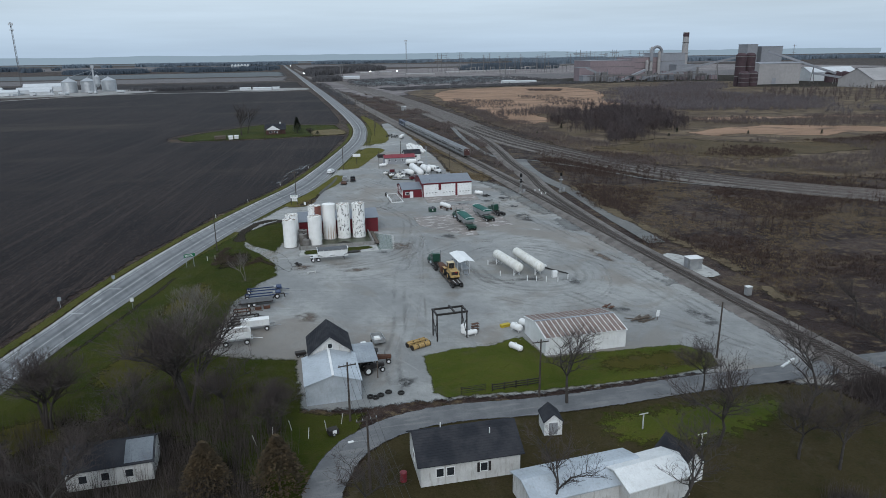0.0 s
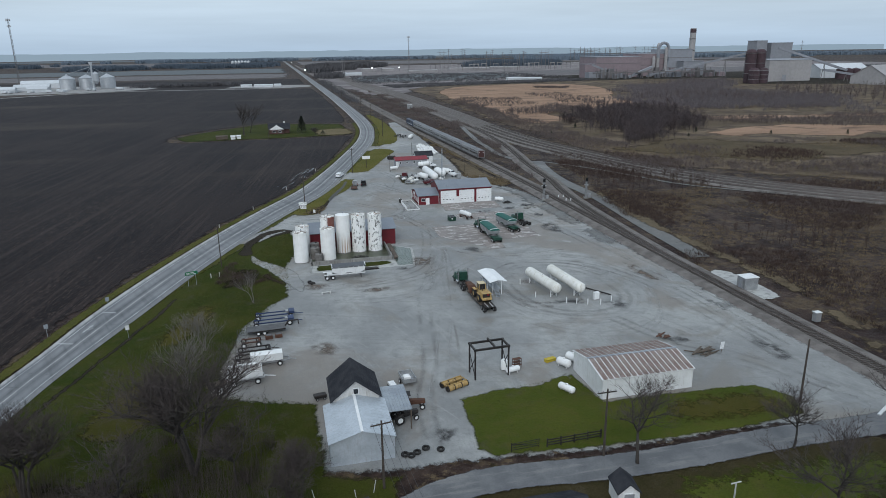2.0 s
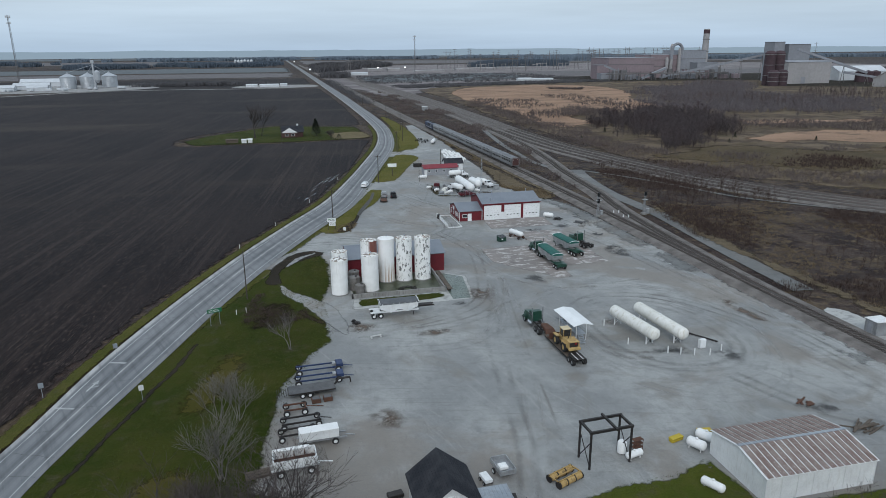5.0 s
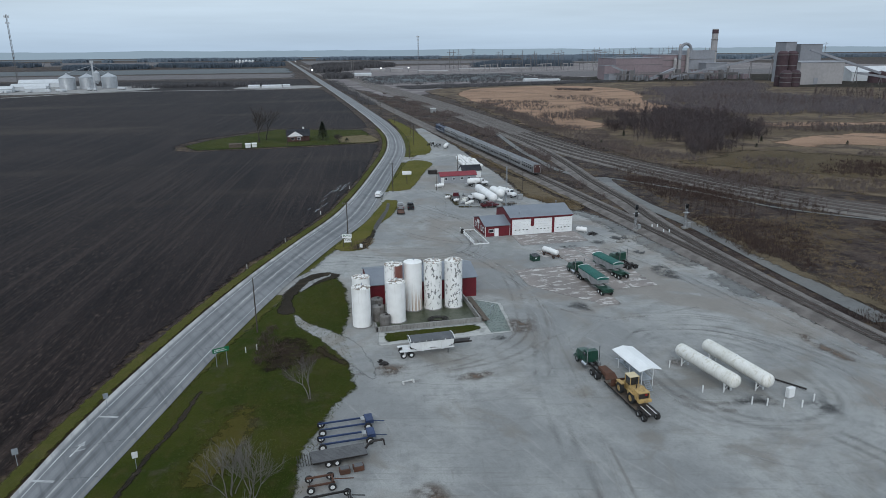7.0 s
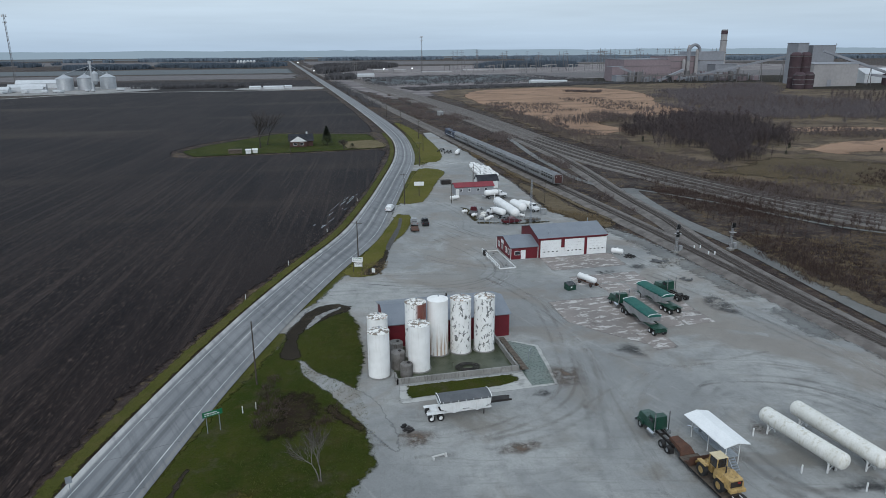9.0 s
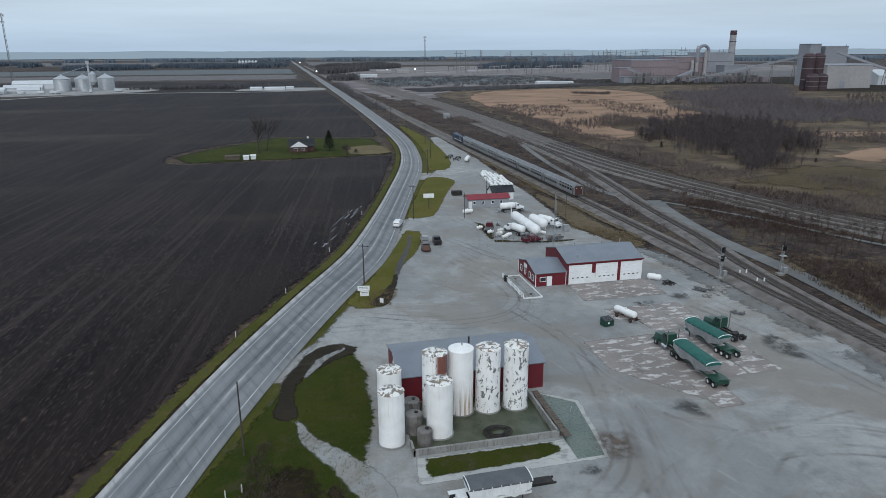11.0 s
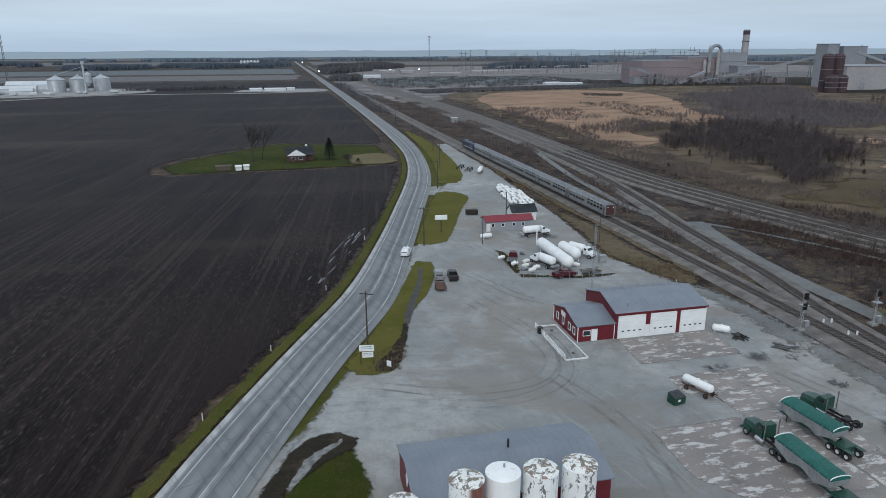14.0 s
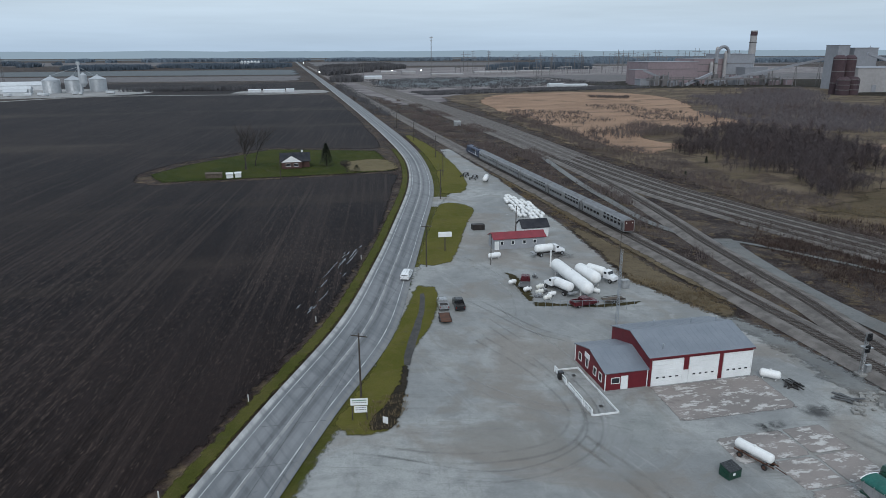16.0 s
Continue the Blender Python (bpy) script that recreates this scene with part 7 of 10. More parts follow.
for y in (4.5, -4.8):
    part_box("hatch", t, M_STEELD, (0.2, y, 0.2), (0.5, 0.5, 0.03), 0)
t = thing("waste_bin", 39.6, 221.4, -0.05, 0, "dark upright waste bin beside the weighbridge", "bin")
part_box("body", t, M_STEELD, (0, 0, 0.6), (0.7, 0.7, 1.2), 0.08)
part_box("lid", t, M_BLACKP, (0, 0, 1.24), (0.78, 0.78, 0.1), 0.04)

# dumpster
t = thing("dumpster", 49.6, 194.9, -0.2, 12, "dark green steel dumpster with sloping lid", "dumpster")
bm = bmesh.new()
prism(bm, [(-0.75, 0.15), (0.75, 0.15), (0.75, 1.5), (-0.75, 1.2)], -0.95, 0.95)
bmesh.ops.recalc_face_normals(bm, faces=bm.faces)
part("body", bm, M_GREEN, t)
for s in (-0.47, 0.47):
    bm = bmesh.new()
    prism(bm, [(-0.82, 1.21), (0.78, 1.53), (0.78, 1.57), (-0.82, 1.25)], s - 0.46, s + 0.46)
    bmesh.ops.recalc_face_normals(bm, faces=bm.faces)
    part("lid", bm, M_BLACKP, t)
part_box("notice", t, M_WHITEST, (-0.2, -0.77, 0.8), (0.35, 0.03, 0.3), 0)
for s in (-1, 1):
    part_box("fork_pocket", t, M_GREEN, (s * 1.0, 0, 0.8), (0.14, 1.1, 0.2), 0)

# nurse tank and parts near the garage
t = pressure_tank(53.3, 199.2, 55.0, 194.6, 0.6, 1.35, "white nurse tank on a rusty wheeled frame", M_TANKW, False, "nurse tanks", "nurse_tank")
bm = bmesh.new()
for s in (-0.45, 0.45):
    box(bm, (0.3, s, 0.62), (5.2, 0.12, 0.14))
tube(bm, (2.8, 0, 0.6), (4.2, 0, 0.4), 0.06)
part("frame", bm, M_RUST, t)
for xx in (-1.3, 1.9):
    bm = bmesh.new()
    box(bm, (xx, 0, 0.72), (0.14, 1.0, 0.12))
    part("cradle", bm, M_RUST, t)
    axle(t, xx, 0.78, 0.38, 0.24, M_RUST)
pressure_tank(69.0, 215.6, 71.2, 213.6, 0.62, 0.8, "white tank with a yellow band lying by the garage corner", M_TANKW, True, "small propane tanks")

# propane depot
for x0, y0, x1, y1 in ((57.7, 269.2, 57.9, 251.2), (61.4, 265.2, 62.2, 256.8)):
    pressure_tank(x0, y0, x1, y1, 1.3, 2.0, "very large bright white propane storage tank", M_TANKW, True, "depot tanks", "propane_tank", 0.9)
bm = bmesh.new()
t = thing("riser_stack", 58.2, 272.8, -0.05, 0, "white vent riser behind the large tank", "pipe")
tube(bm, (0, 0, 0), (0, 0, 3.8), 0.16, seg=10)
part("pipe", bm, M_TANKW, t)


def bobtail(x, y, rz, label):
    t = thing("propane_truck", x, y, -0.05, rz, label, "truck", "propane delivery trucks")
    bm = bmesh.new()
    capsule(bm, (-3.6, 0, 1.85), (1.2, 0, 1.85), 0.95, 22)
    part("barrel", bm, M_TANKW, t, smooth=True)
    bm = bmesh.new()
    hull(bm, [(1.4, 1.05, 0.9, 2.45, 0.9), (2.3, 1.05, 0.9, 2.4, 0.85), (2.8, 1.05, 0.9, 1.7, 0.95)])
    c = part("cab", bm, M_CAR, t)
    bm = bmesh.new()
    hull(bm, [(2.8, 1.0, 0.8, 1.65, 0.85), (4.0, 0.9, 0.7, 1.4, 0.7)])
    part("hood", bm, M_CAR, t)
    part_box("windscreen", c, M_DARK, (2.62, 0, 2.03), (0.05, 1.6, 0.62), 0, "", 0, -35)
    for s in (-1, 1):
        part_box("side_window", c, M_DARK, (1.95, s * 1.02, 2.05), (0.6, 0.05, 0.45), 0)
    bm = bmesh.new()
    for s in (-0.45, 0.45):
        box(bm, (-0.3, s, 0.8), (7.6, 0.14, 0.24))
    part("chassis", bm, M_STEELD, t)
    part_box("rear_deck", t, M_ALU, (-4.0, 0, 0.95), (0.8, 2.1, 0.3), 0.03)
    axle(t, 3.2, 0.95, 0.46, 0.28)
    axle(t, -2.4, 0.9, 0.46, 0.28, None, True)
    return t


bobtail(54.0, 257.0, 108, "white propane delivery truck parked by the large tank")
bobtail(65.4, 262.4, -62, "white propane delivery truck facing the large tanks")
bobtail(61.0, 281.4, 8, "white propane delivery truck beside the depot office")


def pickup(x, y, rz, mat, label, suv=False, name="pickup_truck"):
    t = thing(name, x, y, -0.05, rz, label, "car", "")
    bm = bmesh.new()
    hull(bm, [(-2.75, 0.92, 0.5, 1.05, 0.9), (-0.9, 0.97, 0.45, 1.1, 0.93), (1.2, 0.97, 0.45, 1.12, 0.92), (2.5, 0.92, 0.5, 1.0, 0.84), (2.75, 0.8, 0.55, 0.85, 0.75)])
    part("body", bm, mat, t)
    bm = bmesh.new()
    back = -2.6 if suv else -0.9
    hull(bm, [(back, 0.9, 1.05, 1.5 if suv else 1.7, 0.72), (back + 0.5, 0.9, 1.05, 1.8, 0.72), (0.6, 0.9, 1.08, 1.8, 0.72), (1.5, 0.9, 1.08, 1.16, 0.8)])
    c = part("cabin", bm, mat, t)
    bm = bmesh.new()
    face(bm, [(0.66, -0.7, 1.77), (1.4, -0.8, 1.19), (1.4, 0.8, 1.19), (0.66, 0.7, 1.77)])
    bmesh.ops.translate(bm, verts=bm.verts, vec=(0.03, 0, 0.03))
    part("windscreen", bm, M_DARK, c)
    for s in (-1, 1):
        bm = bmesh.new()
        face(bm, [(back + 0.35, s * 0.92, 1.18), (0.95, s * 0.92, 1.18), (0.5, s * 0.79, 1.7), (back + 0.5, s * 0.79, 1.7)])
        bmesh.ops.recalc_face_normals(bm, faces=bm.faces)
        part("side_window", bm, M_DARK, c)
        part_box("headlight", t, M_CHROME, (2.66, s * 0.62, 0.8), (0.14, 0.3, 0.16), 0.03)
        part_box("tail_lamp", t, M_LAMP, (-2.74, s * 0.78, 0.9), (0.08, 0.14, 0.3), 0)
    if suv:
        bm = bmesh.new()
        face(bm, [(-2.63, -0.7, 1.2), (-2.63, 0.7, 1.2), (-2.5, 0.62, 1.5), (-2.5, -0.62, 1.5)])
        bmesh.ops.translate(bm, verts=bm.verts, vec=(-0.03, 0, 0.03))
        part("rear_window", bm, M_DARK, c)
    else:
        part_box("bed_floor", t, M_STEELD, (-1.85, 0, 1.07), (1.7, 1.5, 0.05), 0)
        for s in (-1, 1):
            part_box("bed_side", t, mat, (-1.85, s * 0.88, 1.16), (1.8, 0.12, 0.22), 0.02)
        part_box("tailgate", t, mat, (-2.72, 0, 1.14), (0.1, 1.8, 0.24), 0.02)
    axle(t, -1.7, 0.82, 0.38, 0.26)
    axle(t, 1.75, 0.82, 0.38, 0.26)
    return t


pickup(55.6, 248.6, 10, M_MAROON, "dark red pickup parked by the depot tanks")
pickup(29.0, 254.2, 84, M_SILVER, "silver pickup with a flat trailer behind it")
pickup(31.9, 253.3, 84, M_BLACKP, "black flatbed pickup parked on the gravel")
t = thing("flat_trailer", 27.9, 247.4, -0.05, 84, "low rusty-decked trailer behind a pickup", "trailer")
part_box("deck", t, M_RUST, (0, 0, 0.62), (4.2, 2.0, 0.14), 0.02)
for s in (-1, 1):
    part_box("side_rail", t, M_STEELD, (0, s * 1.0, 0.75), (4.2, 0.08, 0.16), 0)
for xx in (-0.4, 0.4):
    axle(t, xx, 1.02, 0.34, 0.2)
t = thing("flat_trailer", 61.9, 249.2, -0.05, 5, "small empty flat trailer by the depot fence", "trailer")
part_box("deck", t, M_WOOD, (0, 0, 0.6), (4.4, 1.9, 0.12), 0.02)
for s in (-1, 1):
    part_box("side_rail", t, M_STEELD, (0, s * 0.95, 0.85), (4.4, 0.06, 0.1), 0)
for xx in (-0.4, 0.4):
    axle(t, xx, 1.0, 0.34, 0.2)
# skid pumps, crane truck and small tanks in the depot
t = thing("old_truck", 48.6, 262.6, -0.05, 70, "faded red old truck among tank parts", "truck")
bm = bmesh.new()
hull(bm, [(-0.9, 0.95, 0.9, 2.1, 0.8), (0.7, 0.95, 0.9, 2.1, 0.8), (1.1, 0.95, 0.9, 1.5, 0.85)])
part("cab", bm, M_MAROON, t)
bm = bmesh.new()
hull(bm, [(1.1, 0.85, 0.7, 1.45, 0.75), (2.2, 0.75, 0.65, 1.3, 0.6)])
part("hood", bm, M_MAROON, t)
part_box("bed", t, M_GREYM, (-2.6, 0, 0.95), (3.2, 2.1, 0.2), 0.02)
axle(t, 1.4, 0.9, 0.42, 0.26)
axle(t, -2.4, 0.9, 0.42, 0.26)
rnd = random.Random(4)
for i, (x, y) in enumerate(((49.4, 256.3), (47.6, 258.4), (50.6, 259.2), (46.0, 263.2), (49.8, 252.9), (51.4, 254.6))):
    pressure_tank(x - 0.9, y - 0.3, x + 0.9, y + 0.4, 0.42, 0.6, "small white tank among depot parts", M_TANKW if i % 2 else M_PTANK, True, "depot small tanks")
for i, (x, y) in enumerate(((48.7, 255.0), (50.8, 257.4), (52.2, 266.5), (47.3, 261.2))):
    t = thing("pump_skid", x, y, -0.05, i * 40, "grey pump skid with pipework in the depot", "pump", "pump skids")
    part_box("base", t, M_GREYM, (0, 0, 0.1), (1.6, 1.0, 0.16), 0)
    part_box("motor", t, M_ALU, (0.3, 0, 0.45), (0.7, 0.5, 0.5), 0.08)
    bm = bmesh.new()
    for k in range(4):
        tube(bm, (-0.6 + k * 0.3, -0.3, 0.15), (-0.5 + k * 0.3, 0.3, 1.1), 0.05, seg=5)
    part("pipework", bm, M_ALU, t)
t = thing("utility_box", 67.9, 256.0, -0.05, 0, "grey steel utility cabinet by the depot fence", "cabinet")
part_box("body", t, M_ALU, (0, 0, 0.9), (1.6, 1.0, 1.8), 0.05)
pressure_tank(46.0, 281.0, 49.2, 281.8, 0.6, 0.85, "white tank beside the depot office wall", M_TANKW, True, "small propane tanks")
pressure_tank(60.0, 255.2, 61.4, 253.9, 0.42, 0.55, "small white tank beneath the large tanks", M_TANKW, True, "small propane tanks")
k = 0
for j in range(9):
    for i in range(6):
        if (i, j) in ((5, 7), (4, 7), (5, 0), (0, 0), (1, 0), (5, 8), (4, 8), (3, 8), (0, 8), (5, 6), (0, 5)):
            continue
        x = 66.6 + i * 1.3 + j * 0.35 + rnd.uniform(-0.25, 0.25)
        y = 314 + j * 3.7 + rnd.uniform(-0.5, 0.5)
        pressure_tank(x, y, x + rnd.uniform(-0.5, 0.5), y + 2.4, 0.48, 0.7, "white domestic propane tank in a stored row", M_TANKW, True, "stored propane tanks")
for x, y, lab in ((71.5, 372, "small white tank trailer on the gravel"), (67.5, 386, "dark wagon parked on gravel"), (69.5, 380, "dark wagon parked on gravel")):
    if "white" in lab:
        t = pressure_tank(x, y, x + 2.5, y + 6, 0.9, 1.3, lab, M_TANKW, False, "", "tank_trailer")
        axle(t, 0, 0.8, 0.42, 0.26)
    else:
        running_gear(x, y, 60, 4.4, M_STEELD, lab, 0.5, True, 1.5)
t = thing("skip_bin", 51.0, 308, -0.05, 0, "small dark skip in the gravel yard", "skip")
part_box("body", t, M_STEELD, (0, 0, 0.8), (3.4, 1.8, 1.5), 0.1)

# parked and passing white car on the highway
pickup(25.2, 272.6, 70, M_CAR, "white estate car on the highway", True, "car")

# ---- passenger train ----
M_STAIN = plain("brushed_train_steel", (0.30, 0.30, 0.305), (0.23, 0.23, 0.235), 0.5, 6, 0.45, 0.4, 0.1, 0.4, (0.20, 0.19, 0.18), 0.4)
M_TROOF = plain("train_roof_grey", (0.20, 0.205, 0.215), (0.15, 0.155, 0.165), 0.6, 6, 0.6, 0.2)
M_NAVY = plain("navy_locomotive_paint", (0.018, 0.032, 0.075), (0.015, 0.026, 0.060), 0.6, 6, 0.4)
M_TEND = plain("train_end_maroon", (0.075, 0.032, 0.030), (0.06, 0.028, 0.026), 1, 6, 0.6)
SPOT = plain("lit_marker_lens", (0.8, 0.8, 0.75), (0.75, 0.75, 0.7), 1, 6, 0.3)


def along(line, s):
    """Place and heading s metres along a line."""
    for a, b in zip(line, line[1:]):
        d = (b - a).length
        if s <= d:
            return a.lerp(b, s / d), math.degrees(math.atan2((b - a).y, (b - a).x))
        s -= d
    return line[-1], 90


def body_profile(w, z0, z1, zc):
    return [(-w, z0), (w, z0), (w * 1.02, z0 + 0.5), (w * 1.02, z1 - 0.35), (w * 0.86, z1 + zc * 0.25), (w * 0.5, z1 + zc * 0.8), (0, z1 + zc), (-w * 0.5, z1 + zc * 0.8), (-w * 0.86, z1 + zc * 0.25), (-w * 1.02, z1 - 0.35), (-w * 1.02, z0 + 0.5)]


def bogie(root, x):
    b = part_box("bogie", root, M_STEELD, (x, 0, 0.55), (3.2, 2.2, 0.5), 0.08)
    for dx in (-1.15, 1.15):
        for s in (-0.75, 0.75):
            bm = bmesh.new()
            tube(bm, (x + dx, s - 0.07, 0.46), (x + dx, s + 0.07, 0.46), 0.46, seg=16)
            part("train_wheel", bm, M_RAIL, b)


def coach(s, last=False, rows=2):
    p, a = along(MAIN, s)
    t = thing("train_coach", p.x, p.y, 0.56, a, "stainless steel passenger coach with two rows of dark windows" if not last else "last stainless steel passenger coach with maroon end door", "train car", "passenger train")
    bm = bmesh.new()
    prism(bm, body_profile(1.55, 0.75, 3.75, 0.42), -12.75, 12.75)
    bmesh.ops.recalc_face_normals(bm, faces=bm.faces)
    part("body", bm, M_STAIN, t)
    bm = bmesh.new()
    prism(bm, [(-1.36, 3.86), (-0.8, 4.12), (0, 4.22), (0.8, 4.12), (1.36, 3.86), (0.8, 4.06), (0, 4.15), (-0.8, 4.06)], -12.6, 12.6)
    bmesh.ops.recalc_face_normals(bm, faces=bm.faces)
    part("roof", bm, M_TROOF, t)
    for sd in (-1, 1):
        for z in (1.35, 1.6, 2.95):
            part_box("fluted_strip", t, M_ALU, (0, sd * 1.585, z), (25.2, 0.03, 0.12), 0)
        for i in range(11):
            if i == 5:
                continue
            x = -10.2 + i * 2.04
            part_box("window", t, M_DARK, (x, sd * 1.59, 2.3), (1.35, 0.04, 0.62), 0)
            if i < 6:
                part_box("window", t, M_DARK, (x, sd * 1.59, 3.3), (1.25, 0.04, 0.4), 0)
        for x in (-11.9, 11.9):
            part_box("door", t, M_GREYM, (x, sd * 1.59, 1.95), (0.8, 0.05, 2.1), 0)
    part_box("underframe_box", t, M_STEELD, (0.5, 0, 0.55), (9.5, 2.3, 0.5), 0.05)
    for x in (-5.5, 3.0, 8.0):
        part_box("roof_vent", t, M_TROOF, (x, 0, 4.25), (1.2, 0.7, 0.16), 0.03)
    for x in (-8.9, 8.9):
        bogie(t, x)
    if last:
        e2 = part_box("end_door", t, M_TEND, (-12.8, 0, 2.3), (0.12, 2.6, 2.8), 0.02)
        for sd in (-0.85, 0.85):
            bm = bmesh.new()
            tube(bm, (-12.92, sd, 3.1), (-12.84, sd, 3.1), 0.14, seg=12)
            part("marker_lamp", bm, SPOT, e2)
    else:
        part_box("gangway", t, M_STEELD, (-12.95, 0, 2.2), (0.4, 1.2, 2.4), 0.02)
    return t


tail = 292 + 60
for i in range(5):
    coach(tail + 12.9 + i * 26.0, i == 0)
p, a = along(MAIN, tail + 5 * 26.0 + 10.8)
t = thing("locomotive", p.x, p.y, 0.56, a, "dark blue diesel locomotive with pale stripes heading the train", "locomotive", "passenger train")
bm = bmesh.new()
prism(bm, body_profile(1.5, 0.8, 3.7, 0.4), -10.0, 7.4)
bmesh.ops.recalc_face_normals(bm, faces=bm.faces)
part("hood", bm, M_NAVY, t)
bm = bmesh.new()
hull(bm, [(7.4, 1.5, 0.8, 4.1, 1.2), (8.8, 1.5, 0.8, 3.9, 1.1), (10.2, 1.25, 0.8, 2.3, 1.0)])
part("cab", bm, M_NAVY, t)
for sd in (-1, 1):
    part_box("stripe", t, M_WHITE, (-6.2, sd * 1.56, 2.3), (0.5, 0.04, 2.4), 0, "", 0, 25)
    part_box("stripe", t, M_WHITE, (-1.5, sd * 1.56, 1.4), (15, 0.04, 0.2), 0)
    part_box("side_grille", t, M_STEELD, (-3.0, sd * 1.55, 3.1), (7.5, 0.05, 0.7), 0)
for x in (-6.5, -3.5, 1.0):
    bm = bmesh.new()
    tube(bm, (x, 0, 4.05), (x, 0, 4.3), 0.7, seg=16)
    part("roof_fan", bm, M_STEELD, t)
part_box("fuel_tank", t, M_STEELD, (0, 0, 0.5), (5.0, 2.4, 0.6), 0.1)
for x in (-6.6, 6.6):
    bogie(t, x)

# ---- signals, huts and rail furniture ----


def signal(x, y, arms, label, h=7.0):
    t = thing("rail_signal", x, y, -0.2, 0, label, "rail signal", "rail signals")
    bm = bmesh.new()
    for dx in (-0.22, 0.22):
        for dy in (-0.22, 0.22):
            tube(bm, (dx, dy, 0), (dx * 0.7, dy * 0.7, h), 0.04, seg=4)
    for i in range(int(h / 0.6)):
        z = i * 0.6
        tube(bm, (-0.2, -0.2, z), (0.2, -0.2, z + 0.6), 0.025, seg=4)
        tube(bm, (0.2, 0.2, z), (-0.2, 0.2, z + 0.6), 0.025, seg=4)
        tube(bm, (-0.2, 0.2, z), (-0.2, -0.2, z + 0.6), 0.025, seg=4)
        tube(bm, (0.2, -0.2, z), (0.2, 0.2, z + 0.6), 0.025, seg=4)
    part("mast", bm, M_ALU, t)
    for z in arms:
        hd = part_box("signal_head", t, M_BLACKP, (-0.1, -0.5, z), (0.75, 0.2, 1.25), 0.08)
        for k in range(2):
            bm = bmesh.new()
            tube(bm, (-0.1, -0.62, z - 0.25 + k * 0.5), (-0.1, -0.85, z - 0.25 + k * 0.5), 0.14, seg=10)
            part("hood", bm, M_BLACKP, hd)
    part_box("platform", t, M_ALU, (0, -0.2, h - 2.2), (1.4, 1.2, 0.06), 0)
    bm = bmesh.new()
    for s in (-0.2, 0.2):
        tube(bm, (0.5 + s, 0.3, 0), (0.3 + s, 0.3, h), 0.03, seg=4)
    part("ladder", bm, M_ALU, t)
    part_box("base", t, M_CONC, (0, 0, 0.2), (1.3, 1.3, 0.5), 0.04)
    part_box("relay_box", t, M_ALU, (1.3, 0.2, 0.85), (0.9, 0.6, 1.5), 0.04)
    return t


signal(84.3, 212.6, (4.6, 6.5), "grey lattice railway signal mast with two black heads")
signal(98.4, 211.6, (6.2,), "grey lattice railway signal mast with a black head", 6.6)
for x, y in ((89.9, 213.6), (91.4, 213.4), (90.1, 208.2), (91.5, 207.8)):
    t = thing("track_marker", x, y, -0.2, 0, "small white post beside the rails", "post", "track markers")
    part_box("post", t, M_WHITEST, (0, 0, 0.6), (0.22, 0.22, 1.2), 0.03)
t = thing("relay_hut", 92.9, 125.2, -0.15, 0, "pale grey steel signal hut beside the rails", "hut")
part_box("body", t, M_ALU, (0, 0, 1.3), (3.0, 2.4, 2.5), 0.05)
part_box("roof", t, M_WHITE, (0, 0, 2.6), (3.3, 2.7, 0.14), 0.04)
part_box("door", t, M_GREYW, (-1.52, 0.2, 1.2), (0.05, 0.9, 2.0), 0)
t = thing("relay_cabinet", 93.4, 107.3, -0.15, 0, "small grey steel relay cabinet beside the rails", "cabinet")
part_box("body", t, M_ALU, (0, 0, 0.95), (1.1, 0.9, 1.7), 0.05)
part_box("lid", t, M_WHITE, (0, 0, 1.85), (1.25, 1.05, 0.1), 0.03)
t = thing("relay_hut", 108.1, 562, -0.2, 0, "grey hut beside the sidings", "hut")
part_box("body", t, M_ALU, (0, 0, 1.5), (4.0, 3.0, 3.0), 0.05)
part_box("roof", t, M_WHITE, (0, 0, 3.05), (4.3, 3.3, 0.14), 0.04)
sheet("pad", [(90.8, 119), (96, 119), (97, 129), (96, 136), (91.5, 136)], -0.10, M_PAD, 0.8, 2, 0.4, True, "pale gravel pad round the signal hut")
t = thing("crossing_board", 79.5, 79.6, -0.05, 28, "long white timber lying at the crossing", "timber")
part_box("beam", t, M_WHITE, (0, 0, 0.15), (4.2, 0.4, 0.25), 0.02)

# ---- utility poles and wires ----
def pole(x, y, h, label, arms=1, rz=70, r=0.16, lamp=False):
    t = thing("utility_pole", x, y, -0.15, rz, label, "utility pole", "utility poles")
    bm = bmesh.new()
    tube(bm, (0, 0, 0), (0, 0, h), r, r * 0.62, 9)
    part("post", bm, M_POLE, t)
    for k in range(arms):
        z = h - 0.5 - k * 0.9
        c = part_box("crossarm", t, M_POLE, (0, 0.12, z), (2.4, 0.11, 0.13), 0)
        for xx in (-1.1, -0.45, 0.45, 1.1):
            bm = bmesh.new()
            lathe(bm, [(0.05, z + 0.06), (0.07, z + 0.14), (0.03, z + 0.26), (0, z + 0.27)], 8, Matrix.Translation((xx, 0.12, 0)))
            part("insulator", bm, M_GREYW, c)
    if lamp:
        bm = bmesh.new()
        tube(bm, (0, 0, h - 3.0), (-1.7, 0, h - 2.6), 0.045)
        a = part("lamp_arm", bm, M_ALU, t)
        part_box("lamp_head", a, M_TANKW, (-1.9, 0, h - 2.6), (0.6, 0.28, 0.14), 0.04)
    return t


